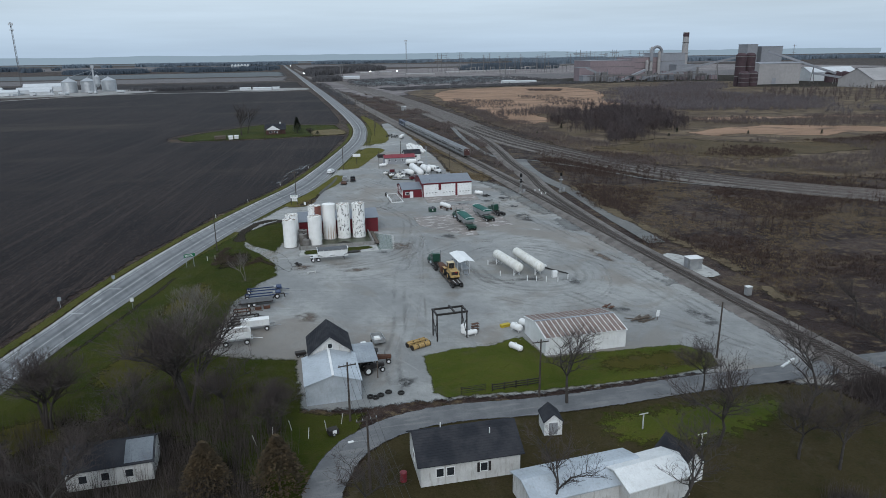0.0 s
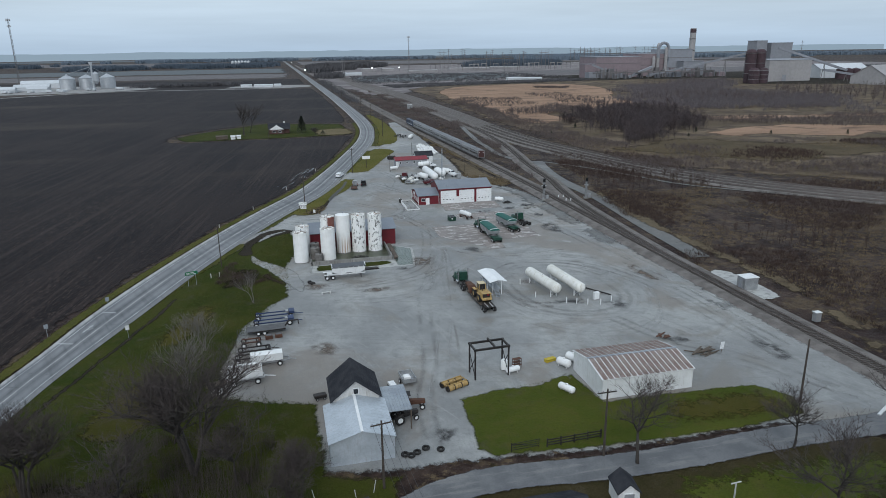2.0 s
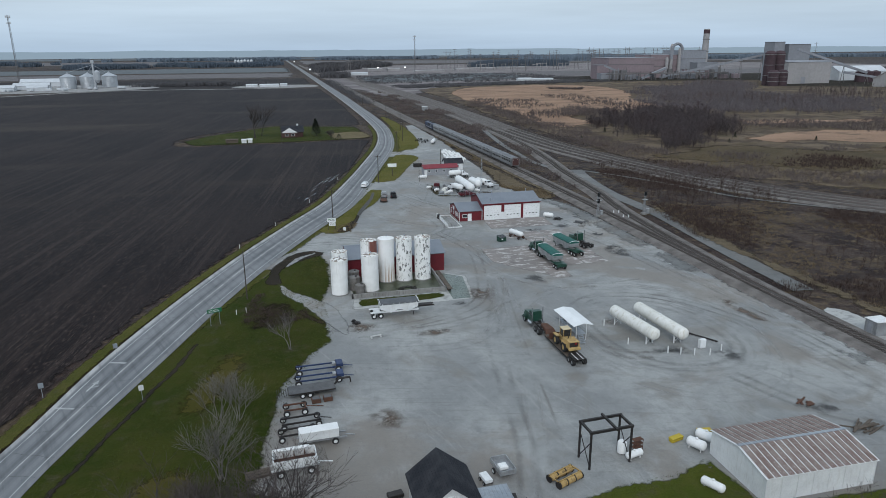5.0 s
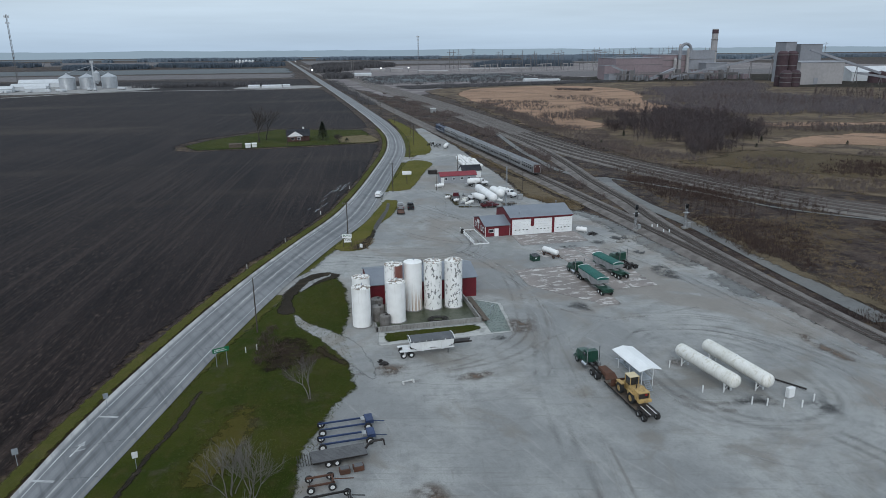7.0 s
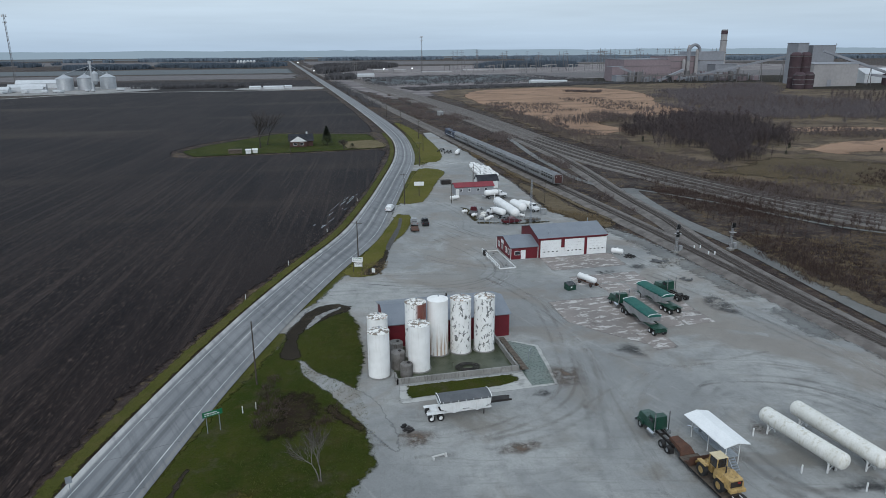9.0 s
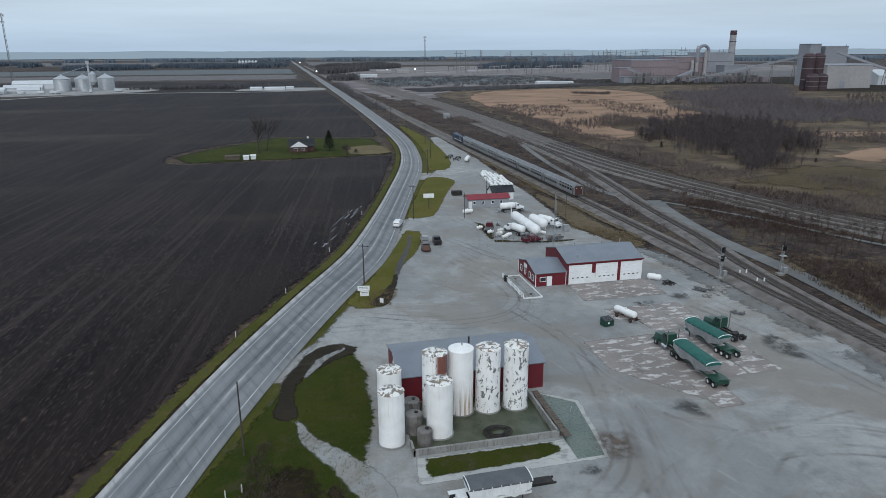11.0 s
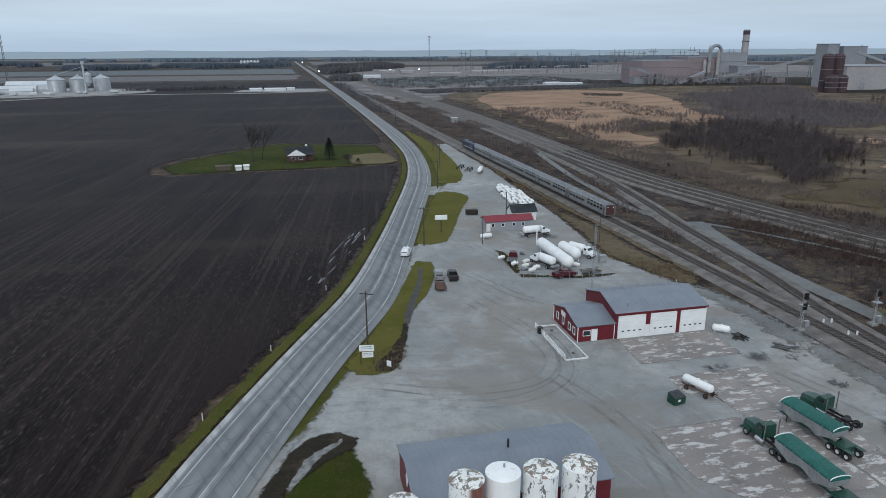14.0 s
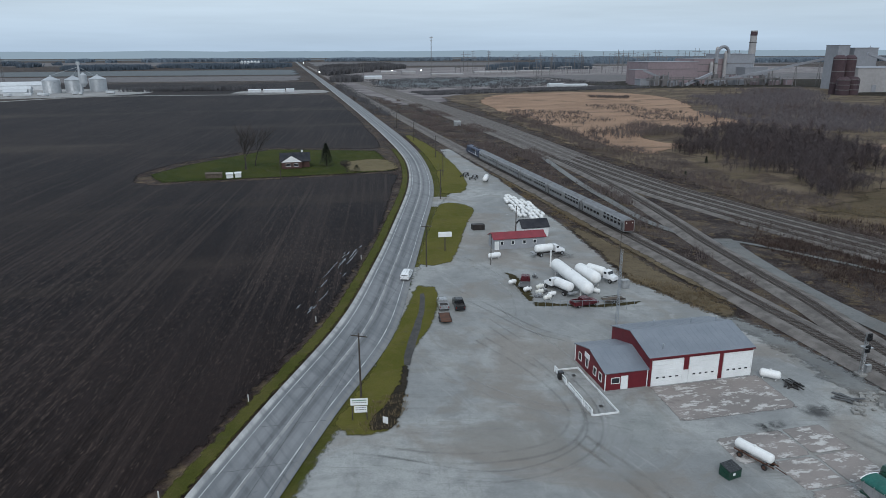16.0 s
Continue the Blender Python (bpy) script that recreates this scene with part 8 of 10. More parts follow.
POLES = ((-41, 62, 10, 60), (-10.9, 168.4, 10, 60), (10.0, 222.5, 10, 62), (30.8, 279, 10, 65), (49.6, 348.6, 10, 70), (59.5, 389, 10, 74), (66.5, 435, 10, 80), (67.5, 496, 10, 88), (68, 558, 10, 90), (68, 630, 10, 90), (68, 720, 10, 90), (67, 830, 10, 90), (66, 960, 10, 90))
for x, y, h, rz in POLES:
    if y == 168.4:
        pole(x, y, h, "thin weathered utility pole without crossarm", 0, rz - 90, 0.13)
    else:
        pole(x, y, h, "weathered wooden utility pole with a crossarm", 1, rz - 90)
pole(70.4, 84.3, 9.4, "tall dark bare pole at the rail crossing", 0, 0, 0.17)
pole(38.8, 79.4, 9.0, "wooden pole with crossarm by the lane", 1, 0)
pole(12.5, 79.9, 8.6, "wooden pole with crossarms beside the barn", 1, 10)
pole(13.1, 64.6, 9.4, "wooden pole carrying a street lamp", 1, 10, 0.16, True)
pole(-1.9, 396, 9, "wooden pole at the farmyard edge", 0, 0)
pole(58.4, 298, 8.5, "wooden pole behind the depot", 0, 0)
pole(45.4, 277, 7.5, "thin pole at the depot yard", 0, 0, 0.1)
pole(74.0, 270.5, 7.5, "thin pole beside the railway", 0, 0, 0.1)
M_WIRE = plain("power_wire", (0.03, 0.03, 0.032), (0.025, 0.025, 0.027), 1, 5, 0.6)


def wire(a, b, sag, r=0.018):
    bm = bmesh.new()
    pts = [Vector(a).lerp(Vector(b), i / 12) - Vector((0, 0, sag * 4 * (i / 12) * (1 - i / 12))) for i in range(13)]
    for p0, p1 in zip(pts, pts[1:]):
        tube(bm, p0, p1, r, seg=3, cap=False)
    return bm


t = thing("overhead_wires", 0, 0, 0, 0, "thin black overhead wires between the poles", "wire")
for (x0, y0, h0, _), (x1, y1, h1, _) in zip(POLES[1:7], POLES[2:8]):
    for o in (-1.0, 1.0):
        part("wire", wire((x0 + o, y0 - o * 0.3, h0 - 0.3), (x1 + o, y1 - o * 0.3, h1 - 0.3), 1.1), M_WIRE, t)
for o in (-1.0, -0.3, 0.4, 1.0):
    part("wire", wire((12.5 + o, 79.9, 8.2), (13.1 + o, 64.6, 9.0), 0.3), M_WIRE, t)
    part("wire", wire((13.1 + o, 64.6, 9.0), (16 + o, 30, 9.0), 0.7), M_WIRE, t)

# ---- signs ----
def bars(root, panel, x0, x1, z, h, y, mat, seed=1):
    """Unreadable writing as plain bars on a board that faces -y."""
    rnd = random.Random(seed)
    x = x0
    while x < x1:
        w = rnd.uniform(0.12, 0.4)
        part_box("text_bar", panel, mat, ((x + min(x + w, x1)) / 2, y, z), (min(w, x1 - x), 0.012, h), 0)
        x += w + 0.09


t = thing("yard_sign", 9.2, 216.4, -0.02, -8, "white two-panel business sign on two posts", "sign")
for s in (-0.95, 0.95):
    part_box("post", t, M_POLE, (s, 0.08, 1.6), (0.14, 0.1, 3.2), 0)
pa = part_box("panel", t, M_WHITEST, (0, 0, 2.75), (2.3, 0.06, 1.0), 0.01)
bars(t, pa, -0.9, 0.9, 2.98, 0.14, -0.04, M_SIGNG, 3)
bars(t, pa, -0.9, 0.9, 2.66, 0.09, -0.04, M_STEELD, 4)
pb = part_box("lower_panel", t, M_WHITEST, (0.15, 0, 1.65), (1.7, 0.06, 0.95), 0.01)
bars(t, pb, -0.5, 0.85, 1.9, 0.09, -0.04, M_STEELD, 5)
bars(t, pb, -0.5, 0.85, 1.6, 0.09, -0.04, M_STEELD, 6)
t = thing("small_board", 12.4, 214.8, 0.0, -40, "small white board leaning by the ditch", "sign")
part_box("panel", t, M_WHITEST, (0, 0, 0.5), (0.8, 0.05, 1.0), 0, "", 0, 0)
t = thing("blank_sign", 37.7, 290.2, 0.0, -6, "blank white board sign on a single post", "sign")
part_box("panel", t, M_WHITEST, (0, 0, 4.1), (3.3, 0.2, 1.3), 0.06)
part_box("post", t, M_POLE, (0, 0, 1.7), (0.25, 0.2, 3.4), 0)
t = thing("road_sign", -15.8, 156.5, 0, 20, "green highway direction sign on two posts", "sign")
pa = part_box("panel", t, M_SIGNG, (0, 0, 2.7), (2.5, 0.05, 0.75), 0.01)
bars(t, pa, -1.0, 0.6, 2.82, 0.13, -0.035, M_WHITEST, 8)
bars(t, pa, -1.0, 0.9, 2.56, 0.11, -0.035, M_WHITEST, 9)
for s in (-0.8, 0.8):
    part_box("post", t, M_GALV, (s, 0.06, 1.4), (0.08, 0.06, 2.8), 0)
for x, y, lab in ((-23.5, 131.3, "white rectangular road sign on a post"), (-37.2, 135.4, "grey back of a road sign on a post"), (-30.0, 147.0, "small roadside marker on a post")):
    t = thing("road_sign", x, y, 0, 15, lab, "sign")
    part_box("panel", t, M_WHITE if "white" in lab else M_GALV, (0, 0, 1.9), (0.65, 0.04, 0.8), 0.01)
    part_box("post", t, M_GALV, (0, 0.05, 0.95), (0.07, 0.05, 1.9), 0)
for x, y in ((-14, 205), (-5.5, 225), (5, 252), (17, 288), (-12.5, 160.5), (-10.8, 161.2)):
    t = thing("marker_post", x, y, -0.1, 0, "short pale roadside marker post", "post", "marker posts")
    part_box("post", t, M_CREAM, (0, 0, 0.55), (0.14, 0.1, 1.1), 0.02)

# ---- fences and garden bits ----
t = thing("timber_fence", 36.6, 82.9, 0, 2, "dark timber rail fence along the lawn", "fence")
for i in range(5):
    part_box("post", t, M_STEELD, (-3.6 + i * 1.8, 0, 0.6), (0.14, 0.14, 1.25), 0)
for z in (0.35, 0.7, 1.05):
    part_box("rail", t, M_STEELD, (0, -0.08, z), (7.4, 0.05, 0.14), 0)
t = thing("field_gate", 30.2, 82.9, 0, 3, "dark metal gate beside the fence", "gate")
for z in (0.3, 0.6, 0.9, 1.15):
    part_box("bar", t, M_STEELD, (0, 0, z), (3.6, 0.05, 0.05), 0)
for x in (-1.8, 1.8):
    part_box("stile", t, M_STEELD, (x, 0, 0.65), (0.07, 0.07, 1.3), 0)
part_box("brace", t, M_STEELD, (0, 0, 0.7), (3.7, 0.04, 0.06), 0, "", 0, 13)
for x, y in ((48.6, 68.5), (53.0, 62.5)):
    t = thing("washing_post", x, y, -0.1, 5, "white T-shaped washing line post", "post", "washing posts")
    part_box("post", t, M_CREAM, (0, 0, 1.1), (0.12, 0.12, 2.2), 0)
    part_box("crossbar", t, M_CREAM, (0, 0, 2.2), (1.3, 0.1, 0.1), 0)
for i in range(6):
    t = thing("garden_stake", 0.4 + i * 2.2, 77 + (i % 3) * 1.2, -0.05, 0, "thin pale garden stake", "stake", "garden stakes")
    part_box("stick", t, M_CREAM, (0, 0, 0.8), (0.07, 0.07, 1.6), 0, "", 0, (i * 17) % 30 - 15)
root = thing("depot_fence", 0, 0, -0.05, 0, "sagging chain-link fence posts along the depot", "fence")
for i in range(14):
    bm = bmesh.new()
    tube(bm, (46.4 + i * 1.35, 249.2 - i * 0.35, 0), (46.4 + i * 1.35, 249.2 - i * 0.35, 1.7), 0.04, seg=5)
    part("post", bm, M_GALV, root)
bm = bmesh.new()
tube(bm, (46.4, 249.2, 1.68), (46.4 + 13 * 1.35, 249.2 - 13 * 0.35, 1.68), 0.025, seg=4)
part("top_rail", bm, M_GALV, root)
sheet("weeds", [(45, 250.5), (55, 247.5), (66, 246.5), (70, 250), (66, 248.6), (55, 249.5), (46, 253)], -0.02, M_DULL, 0.8, 2, 0.5, True, "weeds along the depot fence")
sheet("weeds", [(46.5, 272), (48.5, 270), (49, 258), (47, 252.5), (45.6, 253), (46, 262)], -0.025, M_DULL, 0.9, 2, 0.5, True, "weeds at the depot edge")
sheet("weeds", [(70, 262), (76, 240), (79, 232), (83, 240), (82, 262), (81, 300), (80.5, 370), (78, 370), (76.5, 330), (74, 295)], -0.03, M_TAN, 3, 3, 1.2, True, "dry weeds between depot and railway")

# ---- trees and scrub ----
M_BARK = plain("bare_tree_bark", (0.060, 0.052, 0.047), (0.042, 0.037, 0.034), 1.2, 8, 0.95)
M_TWIG = plain("bare_twigs", (0.078, 0.062, 0.058), (0.056, 0.045, 0.043), 0.4, 3, 0.95)
M_BIRCH = plain("pale_sapling_bark", (0.175, 0.160, 0.146), (0.120, 0.110, 0.102), 1.2, 8, 0.9)
M_NEEDLE = plain("dark_evergreen", (0.018, 0.026, 0.017), (0.028, 0.034, 0.020), 0.6, 4, 0.95)
M_BROWNLEAF = plain("bronze_winter_leaves", (0.070, 0.046, 0.022), (0.050, 0.036, 0.020), 0.6, 4, 0.95)


def island_mat(name, a, b, c):
    k = Nodes(name)
    r = k.island()
    col = k.mix(r, a, b)
    col = k.mix(k.band(k.noise(0.05, 4), 0.5, 0.65, (0, 0.6)), col, c)
    return k.done(col, 0.95, 0, 0.02)


M_SCRUBT = island_mat("scrub_twigs", (0.038, 0.026, 0.023), (0.118, 0.090, 0.080), (0.070, 0.047, 0.039))
M_WOODT = island_mat("far_wood_twigs", (0.085, 0.068, 0.064), (0.175, 0.148, 0.142), (0.125, 0.095, 0.088))
M_DARKT = island_mat("marsh_wood_twigs", (0.050, 0.041, 0.043), (0.125, 0.106, 0.108), (0.082, 0.060, 0.057))
# far twigs before the plant, base colour lightened and blued for distance haze
M_GREYT = island_mat("hazed_wood_twigs", (0.098, 0.086, 0.092), (0.200, 0.178, 0.186), (0.138, 0.112, 0.114))
M_WEED = island_mat("dead_weeds", (0.12, 0.092, 0.058), (0.24, 0.185, 0.115), (0.08, 0.062, 0.045))
M_TUFT = island_mat("grass_tufts", (0.045, 0.065, 0.018), (0.095, 0.100, 0.035), (0.12, 0.10, 0.045))


def bare_tree(x, y, h, label, seed, spread=0.62, r=None, bark=None, twig=None, stems=1, levels=5, droop=0.0, name="bare_tree"):
    """A leafless tree: forked limbs as tapered tubes, fine twigs as a part of their own."""
    rnd = random.Random(seed)
    t = thing(name, x, y, -0.25, rnd.uniform(0, 360), label, "tree", "bare trees")
    bm, tw = bmesh.new(), bmesh.new()
    r = r or h * 0.022

    def grow(p, d, n, rad, lev):
        segs = 3 if lev < 3 else 2
        q = p
        for i in range(segs):
            d2 = (d + Vector((rnd.gauss(0, 0.11), rnd.gauss(0, 0.11), rnd.gauss(0.03, 0.06)))).normalized()
            e2 = q + d2 * (n / segs)
            r0, r1 = rad * (1 - 0.4 * i / segs), rad * (1 - 0.4 * (i + 1) / segs)
            if lev < min(4, levels):
                tube(bm, q, e2, r0, r1, 7 if lev < 2 else 4, False)
            else:
                tube(tw, q, e2, max(r0, 0.011), 0.007, 3, False)
            q, d = e2, d2
            if lev >= 1 and i < segs - 1 and lev < levels:
                side = Vector((rnd.gauss(0, 1), rnd.gauss(0, 1), rnd.uniform(-0.1, 0.7))).normalized()
                grow(q, (d * 0.6 + side * spread).normalized(), n * 0.6, rad * 0.5, lev + 1)
        if lev < levels:
            for k in range(rnd.choice((2, 3, 3, 4)) if lev else rnd.choice((3, 4))):
                side = Vector((rnd.gauss(0, 1), rnd.gauss(0, 1), rnd.uniform(-0.2 - droop, 0.5))).normalized()
                grow(q, (d * 0.75 + side * spread).normalized(), n * rnd.uniform(0.62, 0.85), rad * 0.58, lev + 1)

    h = h * 1.3
    for s in range(stems):
        lean = Vector((rnd.gauss(0, 0.16 if stems > 1 else 0.05), rnd.gauss(0, 0.16 if stems > 1 else 0.05), 1)).normalized()
        grow(Vector((rnd.gauss(0, 0.25), rnd.gauss(0, 0.25), 0)) if stems > 1 else Vector((0, 0, 0)), lean, h * 0.3, r, 0)
    part("trunk", bm, bark or M_BARK, t)
    part("crown", tw, twig or M_TWIG, t)
    return t


TREES = ((41.9, 77.0, 10.5, 1, "spreading bare tree beside the lane"), (61.7, 75.2, 7.5, 2, "small dense bare tree by the lane"), (55.6, 62.8, 11, 3, "gnarled bare tree in the garden"),
         (76.3, 70.2, 10, 4, "broad bare tree near the railway crossing"), (95.5, 76.5, 9, 5, "bare tree beyond the railway"), (-14.2, 80.0, 10, 6, "bare tree over the old house"),
         (-8.3, 88.0, 13, 7, "tall many-limbed bare tree on the bank"), (-26, 88, 10, 8, "bare tree in roadside thicket"), (-3.5, 84.5, 9, 9, "bare tree near the barn"),
         (43.5, 52.5, 10, 10, "bare tree in front of the metal sheds"), (30.5, 55.5, 9, 11, "bare tree in front of the bungalow"), (66, 55, 9, 12, "bare tree at the garden edge"),
         (80, 56, 9, 13, "bare tree near the crossing"), (-20, 66, 10, 14, "bare tree in front of the old house"), (2.5, 79.5, 6.5, 15, "thin bare sapling clump by the barn"), (-33, 76, 9, 16, "bare tree in roadside thicket"),
         (88, 52, 8, 17, "bare tree beside the rails"), (104, 92, 8, 18, "bare tree beyond the rails"), (70, 65, 9.5, 61, "bare tree in the garden thicket"), (85, 63, 10, 62, "broad bare tree near the crossing"), (96, 66, 9, 63, "bare tree beside the rails"), (63, 58, 9, 64, "bare tree at the garden edge"), (101, 82, 9, 65, "bare tree beyond the railway"), (-27, 70, 9.5, 66, "bare tree in roadside thicket"), (-18, 74, 9, 67, "bare tree by the old house"), (12, 60, 8, 68, "bare tree beside the lane"))
for x, y, h, sd, lab in TREES:
    bare_tree(x, y, h, lab, sd, 0.66, None, None, None, 1 if sd not in (7, 15, 8, 16) else 4)
bare_tree(-11.6, 109.9, 8.5, "pale birch-like sapling clump on the grass bank", 31, 0.40, 0.09, M_BIRCH, M_BIRCH, 8, 3)
bare_tree(-12.8, 123.6, 6.5, "pale bare sapling clump on the grass bank", 32, 0.42, 0.07, M_BIRCH, M_BIRCH, 6, 3)
bare_tree(-10.4, 122.9, 6.5, "pale bare sapling clump on the grass bank", 36, 0.42, 0.07, M_BIRCH, M_BIRCH, 5, 3)
bare_tree(-3.6, 143.3, 6.0, "thin bare tree on the grass bank", 33, 0.42, 0.09, M_BIRCH, M_TWIG, 2, 4)
bare_tree(-11.2, 95.5, 8.0, "dense pale bare thicket tree", 34, 0.55, 0.1, M_TWIG, M_TWIG, 6, 4)
bare_tree(-16.2, 422.5, 15.5, "tall bare tree in the farmyard", 41, 0.42, 0.26, None, None, 2, 4)
bare_tree(-12.6, 432, 15, "tall bare tree in the farmyard", 42, 0.42, 0.26, None, None, 1, 4)
bare_tree(24, 407, 4.5, "small bare bush on the farm lawn", 43, 0.7, 0.08, None, None, 4, 4)


def conifer(x, y, h, w, label, seed, mat, name="evergreen_tree"):
    rnd = random.Random(seed)
    t = thing(name, x, y, -0.15, 0, label, "tree", "evergreens")
    bm = bmesh.new()
    tube(bm, (0, 0, 0), (0, 0, h * 0.9), h * 0.022, 0.03, 7)
    part("trunk", bm, M_BARK, t)
    bm = bmesh.new()
    for i in range(3600):
        f = rnd.random() ** 0.7
        z = h * (0.06 + 0.94 * f)
        rad = w * (1 - f) ** 0.8 * (0.45 + 0.55 * rnd.random()) + 0.05
        a = rnd.uniform(0, 2 * math.pi)
        c = Vector((rad * math.cos(a), rad * math.sin(a), z))
        out = Vector((math.cos(a), math.sin(a), rnd.uniform(-0.5, 0.6))).normalized()
        side = Vector((-out.y, out.x, rnd.uniform(-0.4, 0.4))).normalized()
        s = h * 0.035 * rnd.uniform(0.6, 1.5)
        face(bm, [c - side * s * 0.5, c + out * s * 1.2, c + side * s * 0.5])
    part("crown", bm, mat, t)
    return t


conifer(16.9, 424, 9.5, 3.2, "dark spruce beside the farmhouse", 51, M_NEEDLE)
conifer(3.4, 66.8, 7.2, 3.6, "dense bronze-green evergreen bush by the lane", 52, M_BROWNLEAF)
conifer(-4.4, 68.5, 6.6, 3.4, "dense bronze-green evergreen bush among bare trees", 53, M_BROWNLEAF)
conifer(28, 408, 2.6, 2.0, "round dark shrub on the farm lawn", 54, M_NEEDLE)


def inside(p, poly):
    x, y = p
    hit = np.zeros(len(x), bool)
    n = len(poly)
    for i in range(n):
        (x0, y0), (x1, y1) = poly[i], poly[(i + 1) % n]
        c = ((y0 > y) != (y1 > y)) & (x < (x1 - x0) * (y - y0) / (y1 - y0 + 1e-9) + x0)
        hit ^= c
    return hit


def frayed(x, y, poly, seed, amp):
    """Which points lie inside an outline bent by large soft noise."""
    o = np.array([(noise.noise((a / 26, b / 26, seed)), noise.noise((a / 26, b / 26, seed + 50.5))) for a, b in zip(x, y)])
    return inside((x + o[:, 0] * amp, y + o[:, 1] * amp), poly)


def scatter(name, poly, n, h, blades, width, spread, mat, label, seed, clump=0.0, z=-0.3, lean=0.25, amp=0.0, low=0.45):
    """Thin upright blades in clumps over a polygon, as one uncountable mass of twigs."""
    rs = np.random.RandomState(seed)
    px, py = np.array([p[0] for p in poly]), np.array([p[1] for p in poly])
    x, y = rs.uniform(px.min(), px.max(), n * 4), rs.uniform(py.min(), py.max(), n * 4)
    keep = frayed(x, y, poly, seed, amp) if amp else inside((x, y), poly)
    if clump:
        f = np.array([noise.noise((a * clump, b * clump, seed * 3.1)) for a, b in zip(x, y)])
        keep &= f + rs.uniform(-0.10, 0.10, len(x)) > 0.02
    x, y = x[keep][:n], y[keep][:n]
    m = len(x)
    hh = h * rs.uniform(low, 1.2, m)
    x, y, hh = [np.repeat(q, blades) for q in (x, y, hh)]
    k = len(x)
    hh = hh * rs.uniform(0.10 + low, 1.05, k)
    a = rs.uniform(0, 2 * np.pi, k)
    d = rs.uniform(0, 1, k) * spread
    b = rs.uniform(0, 2 * np.pi, k)
    bx, by = x + d * np.cos(b), y + d * np.sin(b)
    tx, ty = bx + lean * hh * rs.normal(0, 1, k) * 0.6 + d * np.cos(b) * 0.6, by + lean * hh * rs.normal(0, 1, k) * 0.6 + d * np.sin(b) * 0.6
    w = width * rs.uniform(0.5, 1.3, k)
    v = np.empty((k, 3, 3))
    v[:, 0] = np.stack([bx - w * np.cos(a), by - w * np.sin(a), np.full(k, z)], 1)
    v[:, 1] = np.stack([bx + w * np.cos(a), by + w * np.sin(a), np.full(k, z)], 1)
    v[:, 2] = np.stack([tx, ty, z + hh], 1)
    me = bpy.data.meshes.new(name)
    me.vertices.add(k * 3)
    me.vertices.foreach_set("co", v.ravel())
    me.loops.add(k * 3)
    me.loops.foreach_set("vertex_index", np.arange(k * 3))
    me.polygons.add(k)
    me.polygons.foreach_set("loop_start", np.arange(k) * 3)
    me.polygons.foreach_set("loop_total", np.full(k, 3))
    me.update(calc_edges=True)
    me.materials.append(mat)
    return tagged(new(name, me), label, kind="stuff")


def wood(name, poly, n, h, twigs, width, reach, mat, label, seed, clump=0.0, amp=0.0):
    """Many leafless trees as one mass: a thin stem each and twigs that fan out above it."""
    rs = np.random.RandomState(seed)
    px, py = np.array([p[0] for p in poly]), np.array([p[1] for p in poly])
    x, y = rs.uniform(px.min(), px.max(), n * 4), rs.uniform(py.min(), py.max(), n * 4)
    keep = frayed(x, y, poly, seed, amp) if amp else inside((x, y), poly)
    if clump:
        f = np.array([noise.noise((a * clump, b * clump, seed * 3.1)) for a, b in zip(x, y)])
        keep &= f + rs.uniform(-0.10, 0.10, len(x)) > 0.02
    x, y = x[keep][:n], y[keep][:n]
    m = len(x)
    hh = h * rs.uniform(0.5, 1.15, m)
    stem = np.zeros((m, 3, 3))
    a = rs.uniform(0, 2 * np.pi, m)
    w = width * 1.6
    stem[:, 0] = np.stack([x - w * np.cos(a), y - w * np.sin(a), np.full(m, -0.3)], 1)
    stem[:, 1] = np.stack([x + w * np.cos(a), y + w * np.sin(a), np.full(m, -0.3)], 1)
    stem[:, 2] = np.stack([x + rs.normal(0, 0.3, m), y + rs.normal(0, 0.3, m), hh], 1)
    X, Y, HH = [np.repeat(q, twigs) for q in (x, y, hh)]
    k = len(X)
    f = rs.uniform(0.12, 0.85, k)
    z0 = HH * f
    b = rs.uniform(0, 2 * np.pi, k)
    L2 = reach * (1.05 - f * 0.6) * rs.uniform(0.4, 1.1, k)
    up = L2 * rs.uniform(0.35, 1.3, k)
    c = rs.uniform(0, 2 * np.pi, k)
    ww = width * rs.uniform(0.4, 1.0, k)
    tw = np.zeros((k, 3, 3))
    tw[:, 0] = np.stack([X - ww * np.cos(c), Y - ww * np.sin(c), z0 - ww], 1)
    tw[:, 1] = np.stack([X + ww * np.cos(c), Y + ww * np.sin(c), z0 + ww], 1)
    tw[:, 2] = np.stack([X + L2 * np.cos(b), Y + L2 * np.sin(b), np.minimum(z0 + up, HH * 1.08)], 1)
    v = np.concatenate([stem, tw])
    k = len(v)
    me = bpy.data.meshes.new(name)
    me.vertices.add(k * 3)
    me.vertices.foreach_set("co", v.ravel())
    me.loops.add(k * 3)
    me.loops.foreach_set("vertex_index", np.arange(k * 3))
    me.polygons.add(k)
    me.polygons.foreach_set("loop_start", np.arange(k) * 3)
    me.polygons.foreach_set("loop_total", np.full(k, 3))
    me.update(calc_edges=True)
    me.materials.append(mat)
    return tagged(new(name, me), label, kind="stuff")


